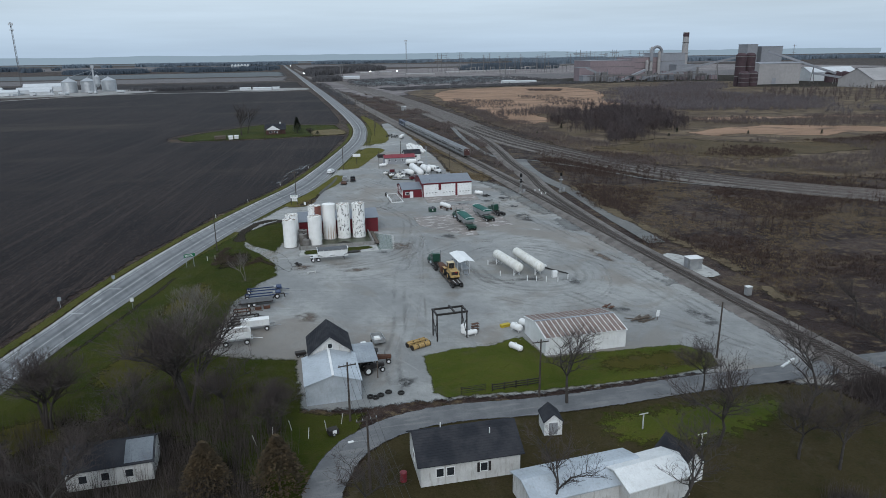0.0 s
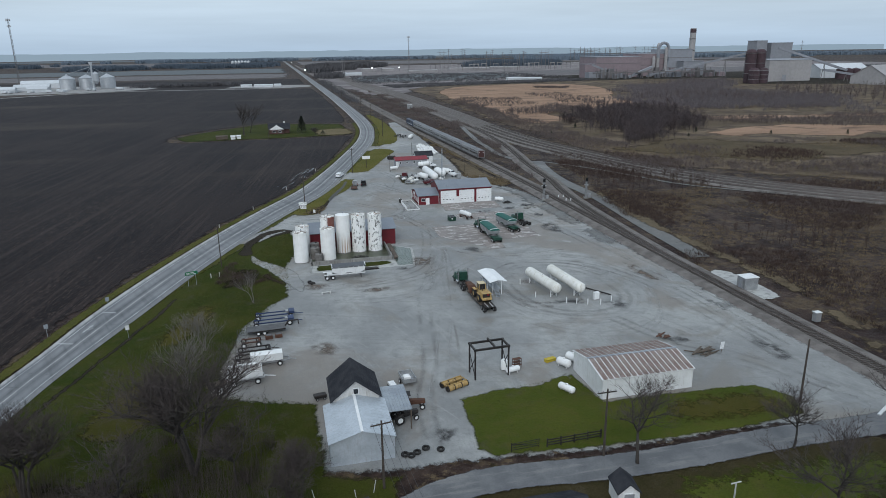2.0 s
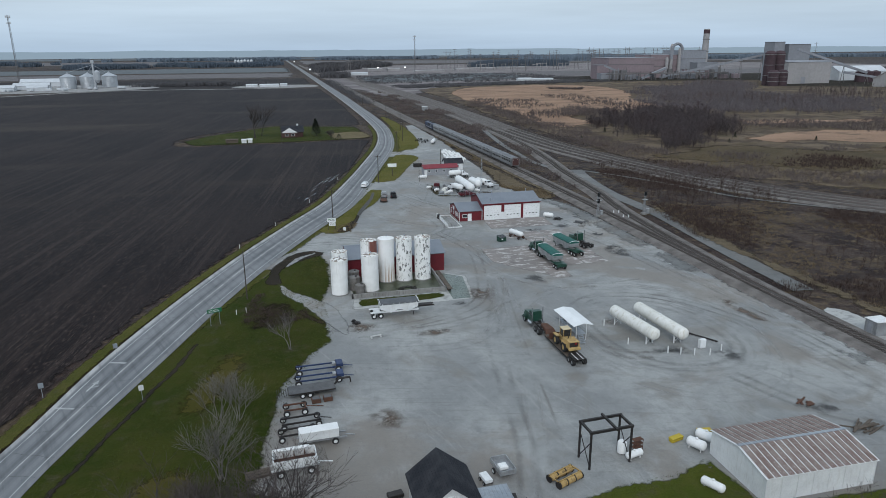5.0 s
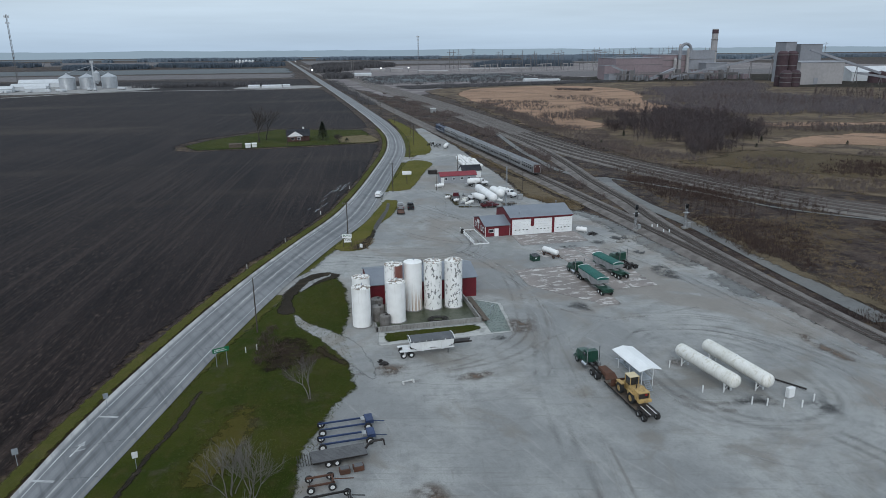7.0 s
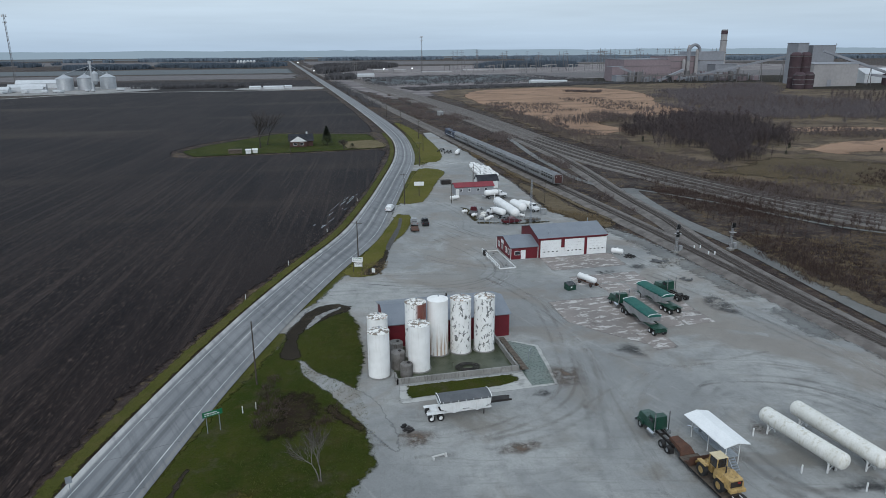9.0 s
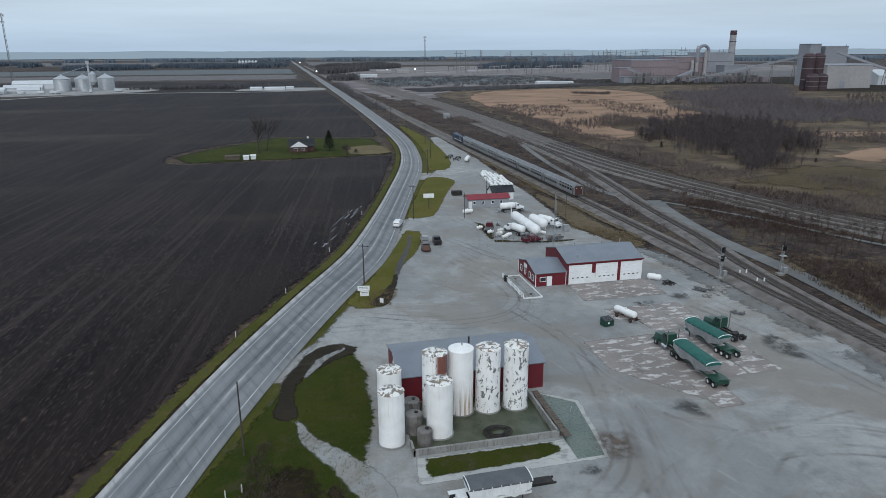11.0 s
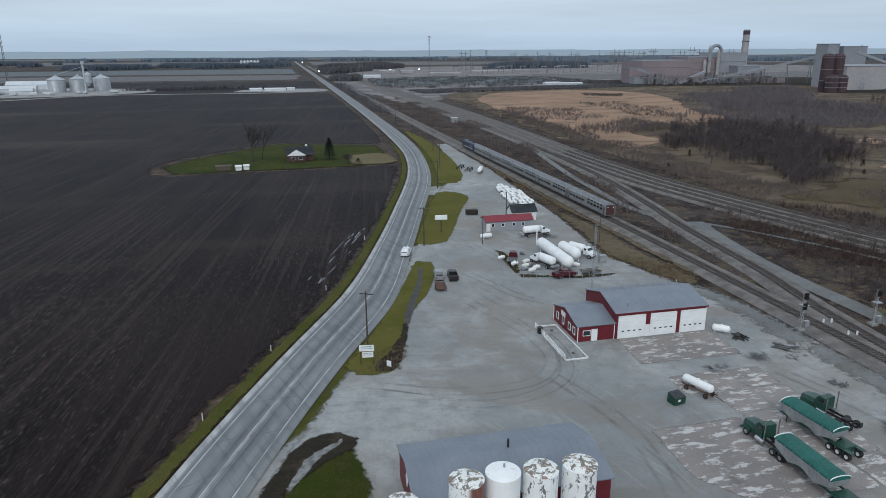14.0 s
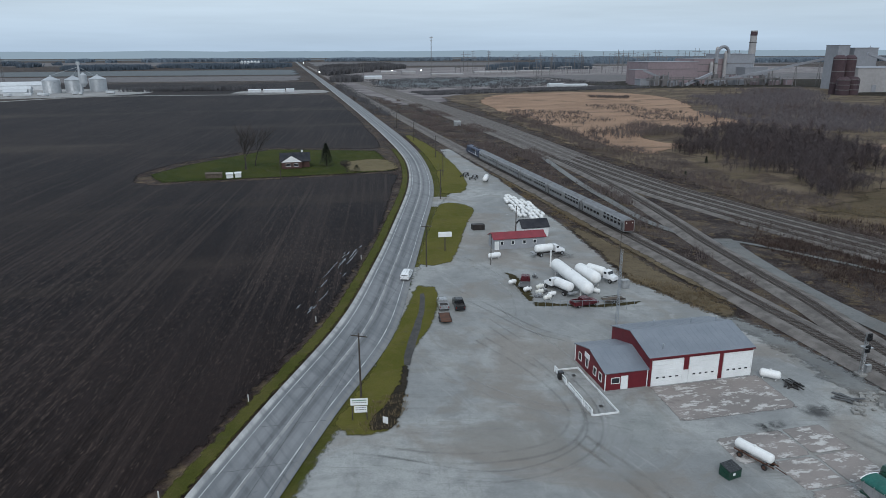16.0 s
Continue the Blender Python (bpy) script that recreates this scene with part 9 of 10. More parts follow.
EAST = [(150, 232), (180, 203), (215, 172), (300, 122), (420, 90), (520, 200), (420, 330), (300, 300), (200, 310), (165, 330), (150, 350), (148, 300), (145, 268)]
NEAR = [(100, 40), (102, 150), (106, 215), (114, 255), (117, 285), (128, 290), (137, 262), (150, 225), (172, 190), (210, 155), (300, 100), (330, 20), (200, 0)]
scatter("scrub", NEAR, 22000, 0.8, 9, 0.07, 0.8, M_SCRUBT, "low brown winter scrub beside the railway", 1, 0.03)
wood("thicket", NEAR, 2200, 3.6, 26, 0.045, 1.3, M_SCRUBT, "thin bare bushes in the rough land", 2, 0.02)
scatter("dead_weeds", NEAR, 20000, 0.5, 6, 0.06, 0.6, M_WEED, "pale dead weeds in the rough land", 3, 0.045)
scatter("scrub", EAST, 20000, 1.4, 7, 0.11, 0.9, M_SCRUBT, "brown scrub beyond the sidings", 4, 0.02)
scatter("dead_weeds", EAST, 12000, 0.6, 5, 0.09, 0.8, M_WEED, "pale dead weeds beyond the sidings", 5, 0.03)
wood("bare_hedge", [(150, 243), (164, 226), (180, 208), (215, 178), (300, 128), (330, 140), (240, 200), (190, 240), (168, 275), (164, 320), (166, 400), (166, 480), (170, 560), (168, 640), (158, 640), (146, 480), (142, 400), (143, 320), (146, 275)], 13000, 1.8, 22, 0.03, 1.6, M_WOODT, "bare brown brush along the sidings", 6, 0.018, 16)
WOOD = [(170, 408), (191, 436), (228, 470), (262, 500), (276, 470), (275, 440), (262, 395), (240, 345), (216, 327), (195, 322), (172, 318), (176, 340), (190, 368), (186, 390)]
wood("bare_wood", WOOD, 1500, 8.0, 70, 0.055, 2.8, M_DARKT, "dark bare wood in the marsh", 7, 0.012, 26)
wood("bare_wood", [(168, 402), (190, 398), (200, 380), (205, 350), (230, 345), (262, 400), (270, 450), (240, 480), (200, 440)], 70, 13.0, 120, 0.12, 3.4, M_DARKT, "taller bare trees standing in the marsh wood", 70, 0.0, 10)
wood("bare_wood", [(285, 500), (340, 452), (425, 418), (560, 320), (700, 330), (760, 560), (690, 740), (560, 850), (405, 850), (400, 760), (350, 660), (320, 600)], 10000, 4.6, 30, 0.08, 2.8, M_GREYT, "grey-brown bare wood before the plant", 8, 0.006, 60)
wood("bare_wood", [(320, 520), (420, 440), (560, 360), (680, 480), (640, 700), (480, 790), (400, 740)], 420, 9.0, 40, 0.16, 2.6, M_WOODT, "taller pale-stemmed trees in the wood before the plant", 80, 0.008, 40)
wood("thicket", [(255, 400), (300, 380), (400, 310), (480, 250), (470, 340), (420, 400), (330, 400), (276, 430)], 2200, 2.4, 26, 0.045, 1.9, M_WOODT, "bare thicket among dry grass", 9, 0.014, 24)
wood("thicket", [(165, 330), (182, 305), (215, 300), (270, 300), (330, 250), (300, 190), (220, 210), (180, 245), (160, 285)], 2000, 2.0, 24, 0.035, 1.6, M_WOODT, "bare brown bushes in the olive rough", 90, 0.02, 20)
for k2, pts in enumerate(([(250, 680), (285, 690), (300, 600), (262, 560), (240, 610)], [(170, 660), (215, 640), (225, 560), (190, 540), (165, 590)], [(190, 505), (225, 530), (300, 560), (310, 520), (240, 480), (195, 480)], [(300, 800), (350, 790), (340, 760), (300, 770)])):
    wood("reed_brush", pts, 420, 2.0, 20, 0.06, 2.0, M_WOODT, "soft brown brush strip in the reed marsh", 10 + k2 * 7, 0.0, 26)
scatter("track_brush", [(91, 262), (95, 250), (99, 268), (100, 285), (97, 310), (96, 366), (100, 440), (106, 520), (103, 640), (96, 800), (86, 800), (87, 600), (88, 450), (90.5, 340)], 2600, 1.7, 10, 0.05, 0.7, M_WOODT, "bare brush between the tracks", 11, 0.05, amp=4)
scatter("track_brush", [(104, 330), (110, 322), (118, 400), (122, 520), (118, 700), (110, 800), (104, 800), (108, 560), (104, 440)], 1600, 2.4, 10, 0.06, 0.8, M_WOODT, "bare brush between the tracks", 12, 0.03)
scatter("track_brush", [(92, 140), (96, 170), (105, 225), (114, 262), (120, 300), (122, 318), (128, 306), (138, 280), (146, 250), (130, 240), (112, 200), (104, 150)], 2600, 1.6, 9, 0.04, 0.6, M_SCRUBT, "bare brush beside the junction track", 13, 0.05)
scatter("thicket", [(-60, 10), (-47, 70), (-36, 84), (-22, 92), (-8, 90), (4, 80), (6, 62), (0, 20), (-30, 0)], 1200, 4.6, 24, 0.022, 1.2, M_TWIG, "dense bare thicket by the road", 14, 0.06, -0.1, 0.2)
scatter("thicket", [(56, 46), (100, 40), (104, 70), (84, 72), (70, 60)], 1000, 3.4, 24, 0.024, 0.9, M_TWIG, "bare thicket by the crossing", 15, 0.06, -0.1, 0.2)
scatter("thicket", [(-20, 84), (-2, 84), (4, 90), (-4, 97), (-15, 98)], 120, 3.0, 30, 0.02, 0.9, M_TWIG, "bare bushes on the grass bank", 16, 0, -0.1, 0.2)
scatter("dead_weeds", BRUSH, 420, 0.5, 9, 0.03, 0.7, M_SCRUBT, "dead brown weeds in the grass", 17, 0.12, 0.0, 0.25, 3)
scatter("dead_weeds", [(8, 213), (14, 213.5), (17, 222), (12, 222)], 120, 0.6, 10, 0.03, 0.4, M_WEED, "dead weeds at the ditch", 18, 0, 0.0)
scatter("dead_weeds", [(70, 262), (76, 240), (83, 240), (82, 262), (81, 300), (80.5, 370), (78, 370), (76.5, 330), (74, 295)], 1500, 0.6, 8, 0.04, 0.5, M_WEED, "dry weeds along the railway fence", 19, 0.06, -0.05)
scatter("grass_tufts", [(-37, 85), (-23, 124), (-7, 168), (3.5, 196), (6, 186), (3.7, 163), (4, 146), (0, 139), (-5.3, 122), (-7.5, 107), (6, 101), (6, 84), (0, 82)], 9000, 0.22, 5, 0.03, 0.3, M_TUFT, "tufts of rough green grass", 20, 0, -0.02)
scatter("grass_tufts", [(26, 96), (25, 85), (40, 82.5), (69, 82), (70, 86), (59, 90.5), (45, 91), (43.5, 99), (32, 98)], 3500, 0.14, 5, 0.03, 0.3, M_TUFT, "tufts of short lawn grass", 21, 0, 0.0)
wood("thicket", [(90, 255), (96, 262), (101, 290), (98, 330), (100, 400), (104, 470), (90, 470), (89, 330)], 700, 2.6, 22, 0.03, 1.1, M_WOODT, "bare bushes between main line and junction", 22, 0.03)
wood("bare_wood", [(150, 500), (160, 470), (180, 470), (240, 500), (280, 560), (260, 570), (190, 510)], 500, 4.5, 26, 0.07, 1.8, M_WOODT, "bare brush strip in the reed marsh", 23, 0.03)
for i, (x, y, h) in enumerate(((176, 392, 3.2), (205, 372, 2.6), (231, 352, 3.0), (262, 330, 2.4), (189, 352, 2.2), (150, 366, 2.4), (243, 372, 2.8), (300, 318, 2.6), (216, 336, 2.0))):
    conifer(x, y, h, 0.9, "small dark cedar in the rough grass", 60 + i, M_NEEDLE)

# ---- grain elevator and mast ----
M_BIN = plain("galvanised_grain_bin", (0.48, 0.50, 0.52), (0.40, 0.42, 0.445), 0.02, 0.4, 0.45, 0.3, 0.05)
M_FARW = plain("far_white_metal", (0.58, 0.60, 0.62), (0.48, 0.50, 0.52), 0.02, 0.3, 0.6)
M_PLANT = plain("plant_rust_siding", (0.262, 0.208, 0.222), (0.215, 0.172, 0.184), 0.02, 0.3, 0.8)
M_PLANTG = plain("plant_grey_siding", (0.275, 0.285, 0.312), (0.220, 0.228, 0.250), 0.02, 0.3, 0.8)
M_PLANTD = plain("plant_dark_red_tank", (0.072, 0.045, 0.052), (0.055, 0.036, 0.042), 0.05, 0.3, 0.8)
M_PLANTW = plain("plant_pale_box", (0.36, 0.345, 0.345), (0.30, 0.29, 0.29), 0.03, 0.3, 0.8)
M_PLANTS = plain("plant_steelwork", (0.133, 0.126, 0.129), (0.175, 0.165, 0.165), 0.05, 0.4, 0.7)
for x, y in ((-259, 1003), (-238, 1012), (-216, 1028)):
    t = thing("grain_bin", x, y, -0.3, 0, "large ribbed steel grain bin with conical roof", "grain bin", "grain bins")
    bm = bmesh.new()
    prof = []
    for i in range(18):
        prof += [(9.3, i * 0.8), (9.5, i * 0.8 + 0.4)]
    lathe(bm, prof + [(9.3, 14.5)], 40)
    part("wall", bm, M_BIN, t)
    bm = bmesh.new()
    lathe(bm, [(9.8, 14.4), (1.1, 18.6), (1.1, 19.6), (0, 20.0)], 40)
    part("roof", bm, M_BIN, t)
t = thing("grain_elevator", -227, 998, -0.3, 0, "slender grain elevator leg with hopper and spouts", "elevator")
part_box("leg", t, M_BIN, (0, 0, 16), (1.8, 1.8, 32), 0)
bm = bmesh.new()
lathe(bm, [(1.0, 7), (3.6, 11), (3.6, 20), (0.6, 23)], 20, Matrix.Translation((5, -5, 0)))
part("hopper_bin", bm, M_BIN, t)
for x1 in (-40, -12, 14):
    bm = bmesh.new()
    tube(bm, (0, 0, 29), (x1 * 0.8, 12, 20), 0.22, seg=6)
    part("spout", bm, M_BIN, t)
part_box("head_house", t, M_BIN, (0, 0, 33), (3.4, 3.4, 3.4), 0)
for x, y, L2, W2, h2, lab in ((-300, 1000, 40, 16, 8, "long white farm supply shed"), (-330, 960, 46, 18, 7, "low white farm supply shed"), (-282, 960, 22, 12, 7, "white farm supply shed"), (-310, 1075, 50, 20, 10, "white warehouse beside the grain bins"), (-360, 1010, 36, 16, 8, "white farm supply shed")):
    gabled("supply_shed", x, y, 8, L2, W2, h2 * 0.6, h2, M_FARW, M_FARW, lab, "shed", 0, 0.4, "supply sheds")
rnd = random.Random(21)
for i in range(16):
    t = thing("parked_implement", rnd.uniform(-345, -190), rnd.uniform(948, 985), -0.3, rnd.uniform(0, 180), "distant white farm implement parked in a row", "implement", "parked implements")
    part_box("body", t, M_FARW, (0, 0, 1.8), (7, 2.6, 2.6), 0.3)
    part_box("base", t, M_STEELD, (0, 0, 0.4), (5, 2, 0.8), 0)
sheet("supply_yard", [(-420, 930), (-380, 1050), (-290, 1090), (-180, 1045), (-150, 990), (-190, 935), (-300, 905)], -0.17, M_PATHG, 6, 15, 4, True, "pale gravel yard of the grain elevator")
strip = spline([(-600, 690), (-420, 770), (-290, 848), (-190, 925), (-30, 918), (46, 940)], 20)
ribbon("farm_lane", offset(strip, -4), offset(strip, 4), -0.14, M_PATHG, "pale gravel farm lane between fields", cols=2)
sheet("bridge_yard", [(-60, 945), (-45, 990), (10, 1000), (46, 985), (46, 940), (0, 930)], -0.15, M_PATHG, 4, 12, 3, True, "pale gravel patch beside the highway")
for x, y, L2 in ((-34, 962, 14), (-12, 958, 24), (6, 965, 9)):
    gabled("roadside_shed", x, y, 0, L2, 6, 2.5, 3.5, M_FARW, M_FARW, "low white roadside shed", "shed", 0, 0.3, "roadside sheds")


def lattice(x, y, h, w, label, name="radio_tower"):
    t = thing(name, x, y, -0.3, 0, label, "tower")
    bm = bmesh.new()
    n = int(h / (w * 3))
    for i in range(3):
        a = 2 * math.pi * i / 3
        tube(bm, (w * math.cos(a), w * math.sin(a), 0), (w * 0.6 * math.cos(a), w * 0.6 * math.sin(a), h), w * 0.16, w * 0.12, 4)
    for k in range(n):
        for i in range(3):
            a, b = 2 * math.pi * i / 3, 2 * math.pi * (i + 1) / 3
            f0, f1 = 1 - 0.4 * k / n, 1 - 0.4 * (k + 1) / n
            tube(bm, (w * f0 * math.cos(a), w * f0 * math.sin(a), h * k / n), (w * f1 * math.cos(b), w * f1 * math.sin(b), h * (k + 1) / n), w * 0.08, seg=3)
    part("mast", bm, M_PLANTS, t)
    for i in range(6):
        a = 2 * math.pi * i / 6
        for reach, z, sx, sz in ((1.8, 0.97, 0.6, 0.035), (1.5, 0.88, 0.5, 0.02)):
            bm = bmesh.new()
            box(bm, (w * reach * math.cos(a), w * reach * math.sin(a), h * z), (w * sx, w * sx, h * sz))
            part("antenna", bm, M_FARW, t)
    return t


lattice(-384, 1217, 98, 1.6, "tall lattice phone mast behind the grain elevator")
lattice(287, 1500, 72, 1.5, "lattice mast on the horizon")

# ---- power plant on the horizon ----
def block(name, x0, x1, y0, y1, z0, z1, mat, label, cat="building", bands=0):
    t = thing(name, (x0 + x1) / 2, (y0 + y1) / 2, -0.3 + z0, 0, label, cat, "plant buildings")
    w, d, h = x1 - x0, y1 - y0, z1 - z0
    part_box("wall", t, mat, (0, 0, h / 2), (w, d, h), 0)
    part_box("roof", t, M_PLANTG, (0, 0, h + 0.3), (w + 0.8, d + 0.8, 0.6), 0)
    for i in range(bands):
        part_box("siding_band", t, M_PLANTS, (0, -d / 2 - 0.1, h * (i + 0.8) / (bands + 0.6)), (w, 0.3, 0.8), 0)
    return t


b = block("plant_hall", 484, 560, 1000, 1060, 0, 30, M_PLANT, "long rust-pink industrial hall on the horizon", "factory", 2)
block("plant_annex", 466, 484, 1000, 1020, 0, 20, M_PLANT, "rust-pink annex of the plant", "factory")
block("plant_annex", 466, 486, 985, 1000, 0, 8, M_PLANTG, "low grey plant annex", "factory")
block("boiler_house", 560, 610, 1010, 1060, 0, 34, M_PLANT, "rust-pink boiler house with ducts", "factory", 3)
block("boiler_house", 610, 655, 1010, 1060, 0, 40, M_PLANTG, "grey-brown boiler house by the chimney", "factory", 2)
block("plant_annex", 628, 664, 990, 1010, 0, 22, M_PLANTG, "pale grey plant annex", "factory", 1)
for x, h2 in ((592, 50), (606, 44), (585, 30)):
    t = thing("cyclone_tower", x, 1006, -0.3, 0, "round pale process tower with ducts", "tower", "process towers")
    bm = bmesh.new()
    lathe(bm, [(2.6, 0), (2.6, h2 - 3), (1.5, h2), (0, h2 + 0.5)], 16)
    part("shell", bm, M_PLANTW, t)
t = thing("plant_duct", 600, 1004, 40, 0, "large looped grey duct over the boiler house", "duct")
bm = bmesh.new()
pts = [(-9 * math.cos(math.pi * i / 10) if i else -9, 0, 10 * math.sin(math.pi * i / 10)) for i in range(11)]
for a, b2 in zip(pts, pts[1:]):
    tube(bm, a, b2, 2.2, seg=10)
tube(bm, (-9, 0, 0), (-9, 0, -12), 2.2, seg=10)
tube(bm, (9, 0, 0), (9, 0, -12), 2.2, seg=10)
part("pipe", bm, M_PLANTG, t)
t = thing("chimney", 678, 1048, -0.3, 0, "tall pale concrete chimney of the plant", "chimney")
bm = bmesh.new()
lathe(bm, [(5.6, 0), (4.6, 71), (4.6, 73), (3.6, 73), (3.6, 70)], 24)
part("shaft", bm, M_PLANTW, t)
bm = bmesh.new()
lathe(bm, [(4.85, 66), (4.85, 71.5)], 24)
part("band", bm, M_PLANTD, t)
for i in range(3):
    bm = bmesh.new()
    lathe(bm, [(5.4 - i * 0.2, 20 + i * 18), (6.2 - i * 0.2, 20.5 + i * 18), (5.4 - i * 0.2, 21 + i * 18)], 20)
    part("gallery", bm, M_PLANTS, t)


def conveyor(a, b, w, label):
    a, b = Vector(a), Vector(b)
    t = thing("conveyor", a.x, a.y, -0.3, 0, label, "conveyor", "plant conveyors")
    d = b - a
    bm = bmesh.new()
    q = d.to_track_quat("X", "Z").to_matrix().to_4x4()
    box(bm, (d.length / 2, 0, 0), (d.length, w, w * 1.05))
    turned(bm, Matrix.Translation((0, 0, a.z)) @ q)
    part("gallery", bm, M_PLANTG, t)
    n = max(2, int(d.length / 28))
    for i in range(1, n):
        p = d * (i / n)
        z = a.z + p.z
        if z > 4:
            bm = bmesh.new()
            for s in (-1, 1):
                tube(bm, (p.x + s * 3, p.y, 0), (p.x, p.y, z), 0.5, seg=4)
            part("trestle", bm, M_PLANTS, t)
    return t


conveyor((556, 975, 2), (706, 900, 40), 2.6, "long inclined conveyor gallery rising to the coal bunkers")
conveyor((470, 985, 20), (512, 975, 2), 2.6, "short inclined conveyor gallery at the hall")
conveyor((648, 805, 42), (745, 790, 12), 2.6, "inclined conveyor gallery from the bunkers")
conveyor((690, 770, 14), (770, 740, 1), 2.6, "low inclined conveyor gallery")
conveyor((556, 960, 16), (512, 950, 2), 3.0, "low conveyor gallery at the hall foot")
block("transfer_tower", 649, 665, 850, 870, 0, 51, M_PLANTG, "tall pale transfer tower of the plant", "factory", 2)
block("bunker_house", 672, 706, 850, 870, 0, 48, M_PLANTG, "pale bunker house behind dark tanks", "factory", 1)
for x, y, h2 in ((580, 760, 16), (594, 762, 16), (583, 773, 38), (597, 774, 38)):
    t = thing("coal_silo", x, y, -0.3, 0, "dark red-brown steel coal silo", "silo", "coal silos")
    bm = bmesh.new()
    lathe(bm, [(6.4, 0), (6.4, h2), (4, h2 + 2.5), (0, h2 + 3)], 20)
    part("shell", bm, M_PLANTD, t)
    for z in (h2 * 0.3, h2 * 0.62, h2 * 0.94):
        bm = bmesh.new()
        lathe(bm, [(6.4, z), (6.8, z + 0.4), (6.4, z + 0.8)], 20)
        part("ring_band", bm, M_PLANTS, t)
t = gabled("pale_warehouse", 654, 800, 0, 64, 26, 26.5, 28.2, M_PLANTW, M_PLANTG, "large pale windowless warehouse of the plant", "warehouse", 0, 0.6)
part_box("gate", t, M_PLANTG, (-8, -13.1, 4), (6, 0.4, 8), 0)
for x in (745, 757, 769):
    t = thing("coal_silo", x, 800, -0.3, 0, "dark red-brown low steel tank", "silo", "coal silos")
    bm = bmesh.new()
    lathe(bm, [(6, 0), (6, 13), (0, 15)], 18)
    part("shell", bm, M_PLANTD, t)
gabled("plant_store", 785, 850, 0, 80, 30, 12, 19, M_FARW, M_FARW, "long white plant store", "warehouse", 0, 0.5)
gabled("salt_dome", 712, 690, 10, 74, 46, 9, 22, M_PLANTW, M_PLANTW, "pale pitched storage hall beside the plant", "warehouse", 0, 0.8)
rnd = random.Random(77)
for i in range(46):
    x, y = rnd.uniform(480, 680), rnd.uniform(955, 998)
    w2, h2 = rnd.uniform(3, 14), rnd.uniform(4, 15)
    t = thing("process_unit", x, y, -0.3, 0, "small grey process unit at the plant foot", "plant unit", "process units")
    part_box("body", t, rnd.choice((M_PLANTS, M_PLANT, M_PLANTG, M_PLANTS)), (0, 0, h2 / 2), (w2, 5, h2), 0)
    for s in (-1, 1):
        bm = bmesh.new()
        tube(bm, (s * w2 * 0.4, -3, 0), (s * w2 * 0.4, -3, h2 + rnd.uniform(0, 5)), 0.4, seg=5)
        part("pipe", bm, rnd.choice((M_PLANTG, M_PLANTS)), t)
for i in range(7):
    t = thing("pipe_bridge", 470 + i * 28, 950, -0.3, 0, "steel pipe bridge section at the plant foot", "pipe bridge", "pipe bridges")
    part_box("girder", t, M_PLANTS, (0, 0, 9), (28, 2, 1.6), 0)
    for s in (-9, 9):
        part_box("leg", t, M_PLANTS, (s, 0, 4.3), (0.8, 1.4, 8.6), 0)
sheet("plant_ground", [(420, 930), (700, 880), (600, 780), (560, 760), (780, 660), (900, 700), (900, 1080), (430, 1100)], -0.2, M_DITCH, 10, 20, 5, True, "dark bare ground round the plant")

# ---- pylons, poles and low buildings towards the horizon ----
rnd = random.Random(5)


def pylon(x, y, h, label, twin=False):
    t = thing("power_pylon", x, y, -0.3, 0, label, "pylon", "power pylons")
    bm = bmesh.new()
    if twin:
        for s in (-5, 5):
            tube(bm, (s, 0, 0), (s, 0, h), 0.5, 0.4, 5)
        box(bm, (0, 0, h * 0.86), (22, 0.6, 0.8))
        tube(bm, (-5, 0, h * 0.45), (5, 0, h * 0.8), 0.2, seg=4)
        tube(bm, (5, 0, h * 0.45), (-5, 0, h * 0.8), 0.2, seg=4)
    else:
        tube(bm, (0, 0, 0), (0, 0, h), 0.55, 0.35, 6)
        for k in (0.72, 0.84, 0.95):
            box(bm, (0, 0, h * k), (8, 0.4, 0.4))
    part("frame", bm, M_PLANTS, t)


for i in range(34):
    pylon(395 + i * 13 + rnd.uniform(-5, 5), rnd.uniform(1350, 1750), rnd.uniform(30, 46), "steel power pole on the horizon", i % 5 == 0)
for i in range(9):
    pylon(640 + i * 34 + rnd.uniform(-6, 6), rnd.uniform(1350, 1500), rnd.uniform(40, 50), "twin-leg steel pylon beyond the plant", True)
pylon(936, 1100, 52, "lattice-armed pylon beside the plant")
for i in range(26):
    t = thing("substation_bay", 330 + i * 17, rnd.uniform(1380, 1480), -0.3, 0, "pale steel substation frame", "substation", "substation bays")
    bm = bmesh.new()
    for s in (-5, 5):
        tube(bm, (s, 0, 0), (s, 0, 14), 0.5, seg=4)
    box(bm, (0, 0, 13), (12, 0.6, 0.9))
    part("frame", bm, M_PLANTW if i % 3 else M_PLANTS, t)
for x, y, L2, W2, h2, lab in ((366, 989, 46, 14, 6, "long white low building in the plain"), (345, 985, 20, 10, 8, "white low building in the plain"), (136, 1300, 46, 20, 9, "white roadside warehouse by the highway"), (200, 1500, 30, 16, 12, "white lit shed on the plain"), (240, 1500, 26, 16, 12, "white lit shed on the plain"), (300, 1420, 60, 20, 7, "long low white building on the plain"), (420, 1500, 90, 20, 8, "long low pale building on the plain"), (520, 1550, 70, 20, 8, "long low pale building on the plain"), (110, 1310, 16, 12, 9, "white roadside building by the highway")):
    gabled("plain_building", x, y, 0, L2, W2, h2 * 0.4, h2 * 0.55, M_FARW if y < 1350 else M_PLANTW, M_FARW if y < 1350 else M_PLANTW, lab, "building", 0, 0.4, "plain buildings")
